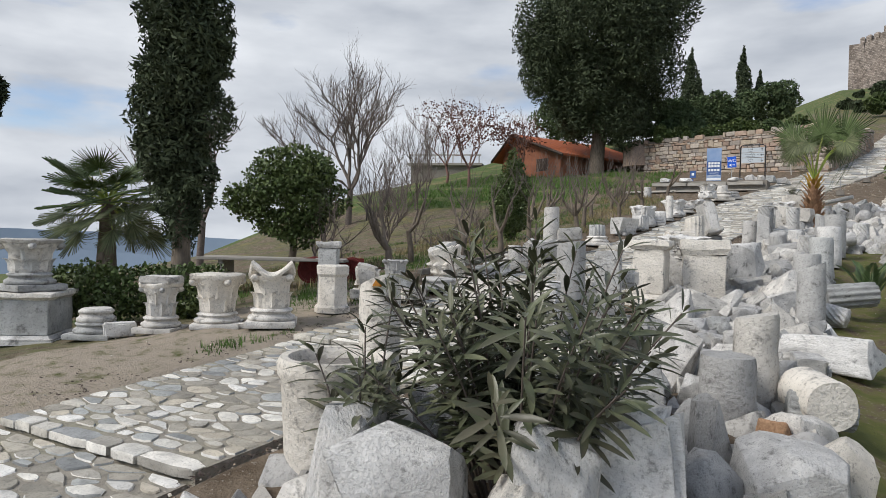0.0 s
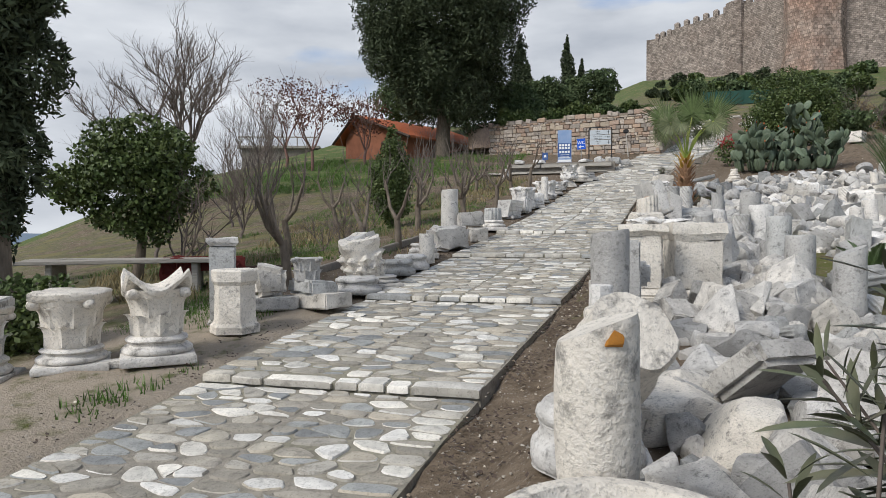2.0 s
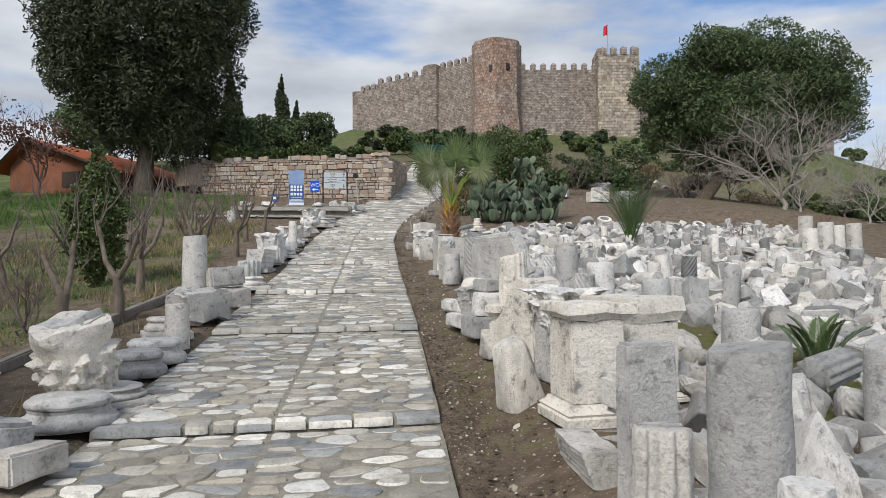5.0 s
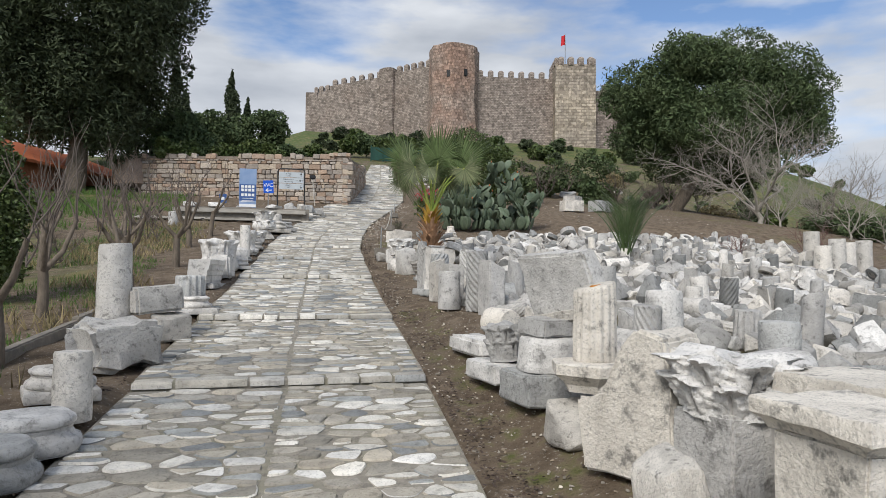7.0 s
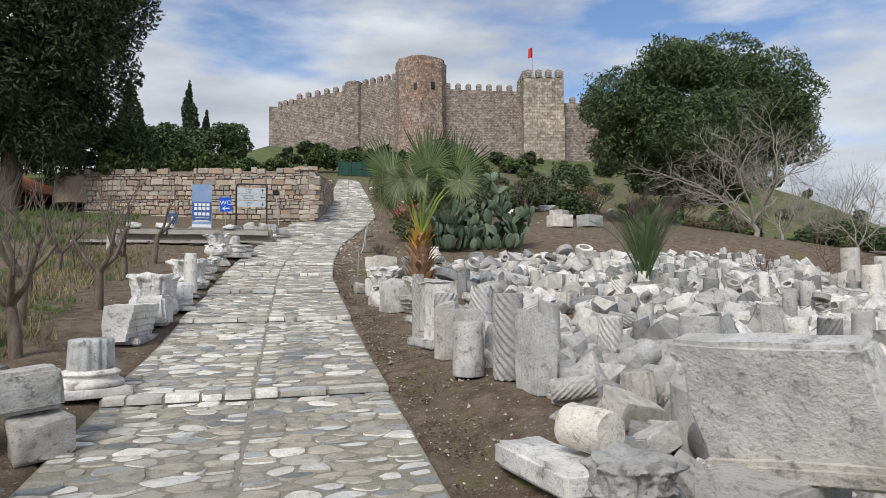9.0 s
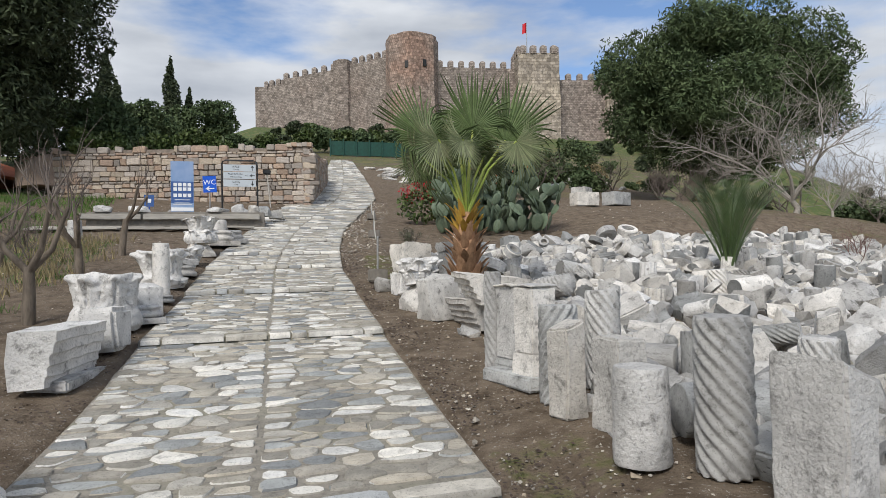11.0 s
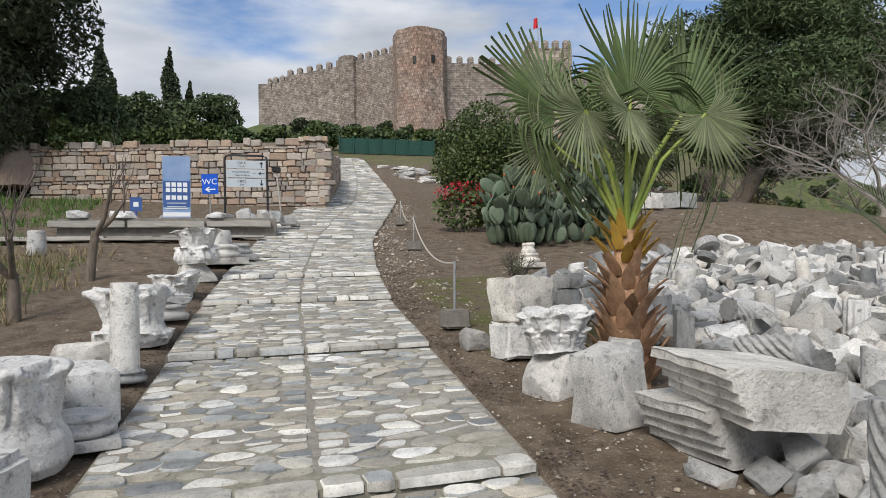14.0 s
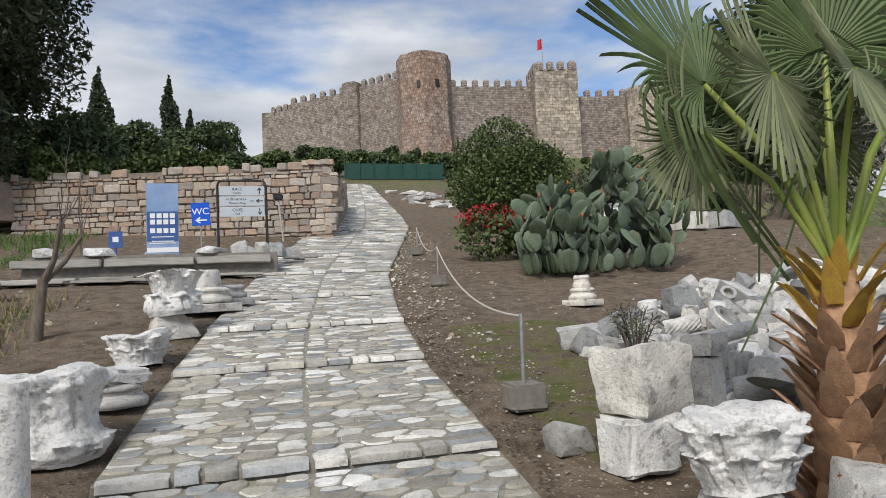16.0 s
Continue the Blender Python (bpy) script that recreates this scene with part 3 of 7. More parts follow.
# ---- shapes in stone ----
def rock_bm(rnd, n=13, bevel=0.045, box=0.72, fine=True):
    """A broken block of about unit size with worn arrises."""
    bm = bmesh.new()
    for _ in range(n):
        v = Vector((rnd.uniform(-1, 1), rnd.uniform(-1, 1), rnd.uniform(-1, 1)))
        k = max(abs(v.x), abs(v.y), abs(v.z))
        v = v / k * box + v.normalized() * (1 - box) * 0.9
        bm.verts.new(v * 0.5)
    for sx in (-1, 1):
        for sy in (-1, 1):
            bm.verts.new((sx * rnd.uniform(0.3, 0.46), sy * rnd.uniform(0.3, 0.46), -0.45))
    hull = bmesh.ops.convex_hull(bm, input=bm.verts)
    loose = [v for v in bm.verts if not v.link_faces]
    bmesh.ops.delete(bm, geom=loose, context='VERTS')
    bmesh.ops.dissolve_limit(bm, angle_limit=radians(16), verts=bm.verts, edges=bm.edges)
    bmesh.ops.bevel(bm, geom=list(bm.edges), offset=bevel, segments=2, profile=0.6, affect='EDGES', clamp_overlap=True)
    if fine:
        bmesh.ops.triangulate(bm, faces=bm.faces)
        bmesh.ops.subdivide_edges(bm, edges=[e for e in bm.edges if e.calc_length() > 0.22], cuts=1)
        wear(bm, 0.045, 3.2, rnd.uniform(0, 50))
        wear(bm, 0.016, 11.0, rnd.uniform(0, 50))
    return bm


def wear(bm, amp, scale, seed=0.0):
    for v in bm.verts:
        c = v.co * scale + Vector((seed, seed * 1.7, -seed))
        v.co += Vector((noise.noise(c), noise.noise(c + Vector((31, 0, 0))), noise.noise(c + Vector((0, 47, 0))))) * amp


def lathe(profile, n=24, square=False, turn=0.0, flutes=0, depth=0.0, twist=0.0, sx=1.0, sy=1.0, bm=None, top_tilt=0.0):
    """Turned shape from (radius, height) pairs, closed at both ends; n = 4 with square makes mouldings round a block; flutes are cut along it, and twist winds them (turns per metre)."""
    bm = bm or bmesh.new()
    rings = []
    zt = profile[-1][1]
    for r, z in profile:
        ring = []
        for i in range(n):
            a = 2 * math.pi * i / n + turn + (math.pi / 4 if square else 0)
            rr = r * (math.sqrt(2) if square else 1)
            if flutes:
                rr -= depth * (0.5 + 0.5 * math.cos(flutes * (2 * math.pi * i / n + twist * z * 2 * math.pi)))
            zz = z + (top_tilt * math.cos(a) if z > zt - 0.03 else 0)
            ring.append(bm.verts.new((rr * math.cos(a) * sx, rr * math.sin(a) * sy, zz)))
        rings.append(ring)
    for a, b in zip(rings, rings[1:]):
        for i in range(n):
            bm.faces.new((a[i], a[(i + 1) % n], b[(i + 1) % n], b[i]))
    bm.faces.new(list(reversed(rings[0])))
    bm.faces.new(rings[-1])
    return bm


def steps_between(z0, z1, k):
    return [z0 + (z1 - z0) * i / k for i in range(k + 1)]


def slab_bm(w, d, h, bevel=0.015, amp=0.012, seed=0.0, cuts=3, skew=0.0):
    """A cut block, standing on its base, with worn arrises."""
    bm = bmesh.new()
    bmesh.ops.create_cube(bm, size=1.0)
    for v in bm.verts:
        v.co = Vector((v.co.x * w, v.co.y * d, (v.co.z + 0.5) * h))
        if v.co.z > h / 2:
            v.co.z += skew * (1 if v.co.x > 0 else -1)
    bmesh.ops.bevel(bm, geom=list(bm.edges), offset=bevel, segments=2, affect='EDGES')
    bmesh.ops.subdivide_edges(bm, edges=[e for e in bm.edges if e.calc_length() > 0.12], cuts=cuts, use_grid_fill=True)
    wear(bm, amp * 1.5, 5.0, seed)
    wear(bm, 0.003, 17.0, seed)
    return bm


def drum_bm(r, h, seed, n=22, flutes=0, depth=0.0, twist=0.0, taper=0.94, tilt=0.0, rough=0.008):
    k = 60 if twist else 6
    prof = [(r * 0.97, 0)] + [(r * (1 + (taper - 1) * z / h), z) for z in steps_between(0.015, h - 0.02, k)] + [(r * taper * 0.95, h)]
    bm = lathe(prof, n if not flutes else flutes * 8, flutes=flutes, depth=depth, twist=twist, top_tilt=tilt)
    wear(bm, rough, 7.0, seed)
    return bm


def attic_base_bm(r, h, seed, plinth=True):
    """Round base with two swellings and a hollow; the plinth below is square."""
    p = 0.34 * h if plinth else 0.0
    prof = [(r, p)]
    for a in range(0, 181, 30):
        prof.append((r * 0.93 + r * 0.10 * math.sin(radians(a)), p + (h - p) * 0.40 * (1 - math.cos(radians(a))) / 2))
    prof += [(r * 0.88, p + (h - p) * 0.45), (r * 0.83, p + (h - p) * 0.55), (r * 0.86, p + (h - p) * 0.66)]
    for a in range(0, 181, 45):
        prof.append((r * 0.84 + r * 0.08 * math.sin(radians(a)), p + (h - p) * (0.68 + 0.24 * (1 - math.cos(radians(a))) / 2)))
    prof += [(r * 0.78, h)]
    bm = lathe(prof, 28)
    if plinth:
        lathe([(r * 1.04, 0), (r * 1.06, 0.01), (r * 1.06, p - 0.01), (r * 1.03, p)], 4, square=True, bm=bm)
    wear(bm, 0.010, 6.0, seed)
    return bm


def leaf_bm(w, h, out):
    """One carved acanthus leaf: a lobed tongue that swells and curls out at its tip."""
    bm = bmesh.new()
    rows = []
    for j in range(6):
        v = j / 5
        half = w / 2 * (0.75 + 0.35 * math.sin(v * math.pi)) * (1 - 0.55 * max(0, v - 0.7) / 0.3) * (1 + (0.16 if j % 2 else -0.10))
        y = -out * (0.25 * v + 0.75 * max(0, v - 0.55) ** 1.4 * 3.1)
        z = h * v - (0.12 * h if j == 5 else 0)
        rows.append([bm.verts.new((u * half, y + 0.018 * abs(u) - (0.018 if u == 0 else 0), z)) for u in (-1, -0.5, 0, 0.5, 1)] + [bm.verts.new((half, y + 0.05, z * 0.95)), bm.verts.new((-half, y + 0.05, z * 0.95))])
    for a, b in zip(rows, rows[1:]):
        for i in range(7):
            bm.faces.new((a[i], a[(i + 1) % 7], b[(i + 1) % 7], b[i]))
    bm.faces.new(rows[0])
    bm.faces.new(rows[-1])
    return bm


def capital(label, m, r=0.24, h=0.42, mat=None, leaves=True, group="", scoop=False, seed=1.0, abacus=True):
    """A Corinthian capital: bell, two rings of leaves, corner scrolls and a hollow-sided top slab."""
    mat = mat or M_MARBLE
    e = thing("corinthian_capital", None, label, "capital", m, group)
    bell = lathe([(r * 0.82, 0), (r * 0.86, 0.03), (r * 0.84, 0.06), (r * 0.86, h * 0.35), (r * 0.95, h * 0.6), (r * 1.16, h * 0.82), (r * 1.2, h * 0.86)], 26)
    wear(bell, 0.012, 8, seed)
    part("bell", mesh_of("bell", bell, mat, 40), e)
    if leaves:
        low, high = mesh_of("leaf", leaf_bm(r * 0.62, h * 0.42, r * 0.22), mat, 50), mesh_of("leaf", leaf_bm(r * 0.60, h * 0.40, r * 0.28), mat, 50)
        for i in range(8):
            a = i * 45
            part("leaf", low, e, m=Matrix.Rotation(radians(a), 4, 'Z') @ Matrix.Translation((0, -r * 0.84, h * 0.05)))
            part("leaf", high, e, m=Matrix.Rotation(radians(a + 22.5), 4, 'Z') @ Matrix.Translation((0, -r * 0.87, h * 0.38)))
        scroll = bmesh.new()
        bmesh.ops.create_uvsphere(scroll, u_segments=10, v_segments=6, radius=r * 0.20)
        for v in scroll.verts:
            v.co.y *= 1.3
        scroll = mesh_of("scroll", scroll, mat, 60)
        for i in range(4):
            part("scroll", scroll, e, m=Matrix.Rotation(radians(45 + 90 * i), 4, 'Z') @ Matrix.Translation((0, -r * 1.22, h * 0.80)))
    if abacus:
        bm = bmesh.new()
        rings = []
        for z, k in ((h * 0.85, 0.96), (h * 0.87, 1.0), (h * 0.97, 1.04), (h, 1.0)):
            ring = []
            for i in range(32):
                a = 2 * math.pi * i / 32
                c = abs(math.cos(2 * a))
                rad = r * k * (1.40 - 0.22 * c ** 0.7)
                zz = z
                if scoop:
                    zz += 0.10 * (1 - c) - 0.05 * c
                ring.append(bm.verts.new((rad * math.cos(a), rad * math.sin(a), zz)))
            rings.append(ring)
        for a, b in zip(rings, rings[1:]):
            for i in range(32):
                bm.faces.new((a[i], a[(i + 1) % 32], b[(i + 1) % 32], b[i]))
        for ring in (rings[0], rings[-1]):
            mid = bm.verts.new((0, 0, ring[8].co.z - (0.12 if scoop and ring is rings[-1] else 0)))
            for i in range(32):
                bm.faces.new((ring[i], ring[(i + 1) % 32], mid))
        wear(bm, 0.018, 7, seed)
        part("abacus", mesh_of("abacus", bm, mat, 40), e)
    return e


def carved_bm(r, h, seed, profile, tiers, leaves=8, depth=0.03, square=0.0, broken=0.12, n=112, rows=36):
    """A worn capital cut from one stone: leaves in low relief round it, in tiers given as (from, to, phase), and a broken top."""
    bm = bmesh.new()
    hs, rs = [p[1] for p in profile], [p[0] for p in profile]
    rings = []
    for j in range(rows + 1):
        v = j / rows
        ring = []
        for i in range(n):
            a = 2 * math.pi * i / n
            rad = r * float(np.interp(v, hs, rs))
            rad *= 1 + square * ease(0.72, 0.9, v) * (abs(math.cos(2 * a)) ** 2 - 0.3) * -1
            for v0, v1, phase in tiers:
                t = (v - v0) / (v1 - v0)
                if 0 <= t <= 1:
                    q = ((a * leaves / (2 * math.pi) + phase) % 1 - 0.5) * 2
                    w = 0.92 * (0.78 + 0.28 * math.sin(math.pi * t)) * (1 - 0.62 * t ** 4) * (1 + 0.13 * math.sin(t * 26))
                    if abs(q) < w:
                        k = q / w
                        rad += depth * ((0.35 + 0.75 * t) * (1 - 0.55 * k * k) - 0.40 * math.exp(-(q / 0.10) ** 2) - 0.22 * abs(math.sin(5.5 * k + 3 * t)) + 0.7 * math.exp(-((t - 0.88) / 0.10) ** 2) * (1 - k * k))
            z = v * h
            z = min(z, h * (1 - broken * (0.5 + noise.noise((math.cos(a) * 1.4 + seed, math.sin(a) * 1.4, seed)))))
            ring.append(bm.verts.new((rad * math.cos(a), rad * math.sin(a), z)))
        rings.append(ring)
    for a, b in zip(rings, rings[1:]):
        for i in range(n):
            bm.faces.new((a[i], a[(i + 1) % n], b[(i + 1) % n], b[i]))
    last = rings[-1]
    for s in (0.7, 0.35):
        inner = [bm.verts.new((v.co.x * s, v.co.y * s, v.co.z + 0.03 * noise.noise(v.co * 4 * s + Vector((seed, 0, 0))) - 0.01)) for v in rings[-1]]
        for i in range(n):
            bm.faces.new((last[i], last[(i + 1) % n], inner[(i + 1) % n], inner[i]))
        last = inner
    bm.faces.new(last)
    bm.faces.new(list(reversed(rings[0])))
    wear(bm, 0.034, 3.0, seed)
    wear(bm, 0.008, 13.0, seed + 3)
    wear(bm, 0.004, 34.0, seed + 5)
    return bm


BELL = [(0.92, 0), (0.86, 0.1), (0.90, 0.4), (1.0, 0.7), (1.12, 0.86), (1.1, 1.0)]
SQUAT = [(1.12, 0), (1.22, 0.10), (1.12, 0.30), (0.94, 0.46), (0.95, 0.7), (1.02, 0.92), (0.96, 1.0)]
LYRE = [(1.0, 0), (1.08, 0.10), (0.98, 0.22), (0.80, 0.38), (0.84, 0.65), (1.08, 0.92), (1.05, 1.0)]


def worn_capital(label, m, r, h, seed, profile=BELL, tiers=((0.08, 0.55, 0.0), (0.42, 0.88, 0.5)), leaves=8, depth=0.03, square=0.1, broken=0.12, mat=None):
    return thing("worn_capital", mesh_of("worn_capital", carved_bm(r, h, seed, profile, tiers, leaves, depth * 1.5, square, broken), mat or M_PALE, 60), label, "capital", m)


def base(label, m, r=0.26, h=0.24, plinth=True, mat=None, seed=0.0, group=""):
    return thing("moulded_foot_stone", mesh_of("moulded_foot_stone", attic_base_bm(r, h, seed, plinth), mat or M_MARBLE, 45), label, "column base", m, group)


def drum(label, m, r, h, mat=None, seed=0.0, group="", name="column_drum", **kw):
    return thing(name, mesh_of(name, drum_bm(r, h, seed, **kw), mat or M_MARBLE, 72 if "flutes" in kw else 40), label, "column", m, group)


def block(label, m, w, d, h, mat=None, seed=0.0, group="", name="marble_block", category="stone block", **kw):
    return thing(name, mesh_of(name, slab_bm(w, d, h, seed=seed, **kw), mat or M_MARBLE, 35), label, category, m, group)


def boulder(label, m, seed, mat=None, name="marble_fragment", group="", n=13, **kw):
    return thing(name, mesh_of(name, rock_bm(random.Random(seed), n, **kw), mat or M_MARBLE, 35), label, "stone", m, group)


def pedestal(label, m, w, d, h, mat=None, seed=0.0, foot=0.18, head=0.14, over=0.07, group=""):
    """An altar-like block: moulded foot, plain die and moulded head."""
    mat = mat or M_MARBLE
    e = thing("pedestal", None, label, "pedestal", m, group)
    a, b, sy = w / 2, h * foot, d / w
    bm = lathe([(a + over, 0), (a + over, b * 0.42), (a + over * 0.75, b * 0.5), (a + over * 0.9, b * 0.62), (a + over * 0.4, b * 0.8), (a + over * 0.2, b)], 4, square=True, sy=sy)
    wear(bm, 0.008, 6, seed)
    part("foot", mesh_of("foot", bm, mat, 30), e)
    t = h * (1 - head)
    die = slab_bm(w, d, t - b, bevel=0.01, amp=0.010, seed=seed)
    part("die", mesh_of("die", die, mat, 35), e, m=Matrix.Translation((0, 0, b)))
    k = h - t
    bm = lathe([(a + over * 0.1, t), (a + over * 0.4, t + k * 0.25), (a + over * 0.8, t + k * 0.4), (a + over * 0.8, t + k * 0.9), (a + over * 0.7, h)], 4, square=True, sy=sy)
    bmesh.ops.subdivide_edges(bm, edges=[x for x in bm.edges if x.calc_length() > 0.2], cuts=4, use_grid_fill=True)
    wear(bm, 0.022, 7, seed + 3)
    part("head", mesh_of("head", bm, mat, 35), e)
    return e


def cornice_bm(length, depth, h, seed, courses=5):
    """A long moulded block: its front steps out course by course towards the top."""
    prof = [(0, 0)]
    for i in range(courses):
        z0, z1 = h * i / courses, h * (i + 1) / courses
        o = depth * 0.22 * (i + 1) / courses
        prof += [(o, z0 + 0.004), (o, z1 - h * 0.05), (o + 0.008, z1 - 0.004)]
    prof += [(depth * 0.20, h), (-depth * 0.5, h), (-depth * 0.55, h * 0.5), (-depth * 0.5, 0)]
    bm = bmesh.new()
    ends = []
    k = 8
    for j in range(k + 1):
        y = length * (j / k - 0.5)
        ends.append([bm.verts.new((-x, y, z)) for x, z in prof])
    m = len(prof)
    for a, b in zip(ends, ends[1:]):
        for i in range(m):
            bm.faces.new((a[i], a[(i + 1) % m], b[(i + 1) % m], b[i]))
    bm.faces.new(ends[0])
    bm.faces.new(list(reversed(ends[-1])))
    wear(bm, 0.014, 6, seed)
    wear(bm, 0.005, 19, seed)
    return bm


def cornice(label, m, length, depth, h, seed, mat=None):
    return thing("moulded_cornice_block", mesh_of("moulded_cornice_block", cornice_bm(length, depth, h, seed), mat or M_MARBLE, 30), label, "stone block", m)


# ---- the row of antiquities along the way's left side ----
def left_row():
    W = "on bare earth beside the paved way"
    e = pedestal("large moulded marble plinth beside a clipped hedge", put(-5.05, 4.2, rz=38), 0.72, 0.72, 0.62, seed=2)
    base("worn round column base on a large plinth", put(-5.05, 4.2, 0.82), 0.28, 0.22, seed=4)
    capital("weathered Corinthian capital on a plinth by the hedge", put(-5.05, 4.2, 1.03, 20), 0.26, 0.42, seed=7)
    base("low worn column base holding a dry shrub", put(-3.99, 4.4, rz=30), 0.25, 0.20, seed=5)
    base("small moulded base stone, upper half", put(-3.99, 4.4, land(-3.99, 4.4) + 0.19, 30), 0.21, 0.16, plinth=False, seed=8)
    block("small flat marble slab on edge by the hedge", put(-3.62, 4.45, rz=60), 0.34, 0.12, 0.17, seed=3)
    base("round column base under a leafy capital", put(-3.28, 4.75, rz=25), 0.22, 0.19, seed=6)
    capital("slim weathered capital with moulded top on a base", put(-3.28, 4.75, land(-3.28, 4.75) + 0.18, 10), 0.17, 0.40, seed=9)
    block("square top stone on a slim capital", put(-3.28, 4.75, land(-3.28, 4.75) + 0.57, 25), 0.38, 0.38, 0.09, seed=2)
    base("moulded round base under a carved capital", put(-2.78, 5.15, rz=40), 0.26, 0.18, seed=10)
    capital("broad acanthus capital, pale marble, on a moulded base", put(-2.78, 5.15, land(-2.78, 5.15) + 0.17, 25), 0.235, 0.46, M_CREAM, seed=11)
    base("round base stacked under a hollowed capital", put(-2.2, 5.45, rz=40), 0.27, 0.22, seed=12)
    capital("capital with hollowed curling top, pale marble", put(-2.2, 5.45, land(-2.2, 5.45) + 0.21, 45), 0.225, 0.46, M_CREAM, scoop=True, seed=13)
    block("flat stone lying before the capitals", put(-2.5, 5.15, rz=35), 0.34, 0.14, 0.06, seed=14)
    e = pedestal("tall square marble pillar with a moulded head", put(-2.42, 6.75, rz=30), 0.25, 0.25, 0.88, seed=15, foot=0.04, head=0.10, over=0.03)
    six = lathe([(0.245, 0), (0.245, 0.07), (0.215, 0.10), (0.205, 0.14), (0.200, 0.46), (0.225, 0.50), (0.225, 0.60), (0.21, 0.615)], 6, turn=0.3)
    wear(six, 0.006, 6, 1)
    thing("hexagonal_pedestal", mesh_of("hexagonal_pedestal", six, M_CREAM, 25), "smooth pale six-sided marble pedestal on bare earth", "pedestal", put(-2.08, 6.42))
    block("carved marble fragment on a flat slab", put(-2.28, 7.45, land(-2.28, 7.45) + 0.14, 35), 0.34, 0.26, 0.34, seed=16, bevel=0.05, amp=0.04)
    block("flat moulded slab under a carved fragment", put(-2.22, 7.42, rz=30), 0.52, 0.36, 0.14, seed=17)
    block("long flat marble slab, tilted, beside the paved way", put(-1.72, 7.55, rz=60, rx=-4), 0.36, 0.78, 0.16, seed=18)
    block("moulded slab under a dark capital", put(-1.85, 7.62, land(-1.85, 7.62) + 0.13, 52, ry=6), 0.34, 0.62, 0.17, seed=19, bevel=0.03)
    capital("small dark weathered acanthus capital on a slab", put(-1.9, 7.6, land(-1.9, 7.6) + 0.29, 20), 0.15, 0.30, M_GREY, seed=20, abacus=False)
    base("low octagonal marble base on the earth", put(-1.62, 8.4, rz=25), 0.30, 0.20, seed=21, plinth=False)
    base("low base stone under a leaning capital", put(-1.5, 8.85, rz=30), 0.25, 0.14, seed=22)
    worn_capital("broken acanthus capital leaning on a base, pale marble", put(-1.66, 8.82, land(-1.66, 8.82) + 0.10, 30, rx=10, ry=-14), 0.25, 0.56, 23, BELL, ((0.05, 0.4, 0.0), (0.3, 0.62, 0.5)), 8, 0.04, 0.1, 0.10, M_CREAM)
    block("rough slab lying on a leaning capital", put(-1.74, 8.84, land(-1.74, 8.84) + 0.50, 40, ry=-18), 0.42, 0.40, 0.16, seed=24, bevel=0.05, amp=0.03)
    base("low eight-sided column base beside the path", put(-1.52, 9.65, rz=15), 0.24, 0.22, seed=25, plinth=False)
    base("broad flat moulded base beside the path", put(-1.48, 10.12, rz=10), 0.27, 0.22, seed=26, plinth=False)
    drum("short speckled column stub standing on earth", put(-1.40, 10.66), 0.125, 0.46, seed=27)
    base("square-footed column base, pale, behind a stub", put(-1.62, 11.2, rz=20), 0.23, 0.24, seed=28)
    block("block carved with upright leaves beside the path", put(-1.42, 12.1, rz=35), 0.62, 0.5, 0.40, seed=29, bevel=0.05, amp=0.05)
    boulder("rough marble boulder behind a carved block", put(-1.6, 12.25, land(-1.6, 12.25) + 0.22, 10, sc=(0.6, 0.5, 0.44)), 31)
    drum("tall smooth grey-white column shaft standing upright", put(-1.72, 13.3), 0.185, 0.98, seed=30, taper=0.86, tilt=0.01)
    block("carved frieze block resting on a broken stone", put(-1.32, 13.35, land(-1.32, 13.35) + 0.26, 30, ry=-5), 0.50, 0.32, 0.28, seed=31, bevel=0.03)
    boulder("broken stone under a frieze block", put(-1.18, 13.3, land(-1.18, 13.3) + 0.12, 30, sc=(0.42, 0.36, 0.34)), 32)
    base("square-footed base of a fluted column", put(-1.14, 14.7, rz=20), 0.26, 0.22, seed=33)
    drum("fluted column stub on a moulded base", put(-1.14, 14.7, land(-1.14, 14.7) + 0.20), 0.19, 0.28, seed=34, flutes=14, depth=0.022)
    cornice("long carved marble beam with a moulded side", put(-1.09, 17.12, rz=171), 1.05, 0.44, 0.42, 35, M_PALE)
    block("rough stones under the carved beam", put(-1.1, 17.15, land(-1.1, 17.15) - 0.04, -9), 0.3, 0.9, 0.08, seed=36)
    block("broken end block leaning at the beam", put(-0.99, 18.05, land(-0.99, 18.05) - 0.01, -9), 0.32, 0.46, 0.40, M_PALE, seed=37, bevel=0.04)
    worn_capital("squat carved marble capital with broad leaves, flared foot", put(-1.14, 18.95, rz=15), 0.30, 0.60, 38, SQUAT, ((0.42, 0.95, 0.0),), 7, 0.045, 0.05, 0.06)
    base("moulded base stone beside a squat capital", put(-0.80, 19.22, rz=12), 0.20, 0.20, seed=39)
    boulder("rounded worn block behind a base stone", put(-0.82, 19.62, land(-0.82, 19.62) + 0.18, 12, sc=(0.40, 0.42, 0.44)), 139, n=24)
    boulder("flat pale fragment behind a slim post", put(-1.0, 20.75, land(-1.0, 20.75) + 0.12, 20, sc=(0.62, 0.5, 0.34)), 40)
    drum("slim round marble post standing upright", put(-0.73, 20.5), 0.110, 0.76, seed=41, taper=0.93)
    base("small foot ring of a marble post", put(-0.73, 20.5, rz=10), 0.155, 0.09, plinth=False, seed=42)
    worn_capital("lyre-shaped acanthus capital standing behind a post", put(-0.84, 21.75, land(-0.84, 21.75) - 0.02, 40), 0.30, 0.58, 43, LYRE, ((0.06, 0.24, 0.3), (0.34, 0.92, 0.0)), 6, 0.045, 0.12, 0.10)
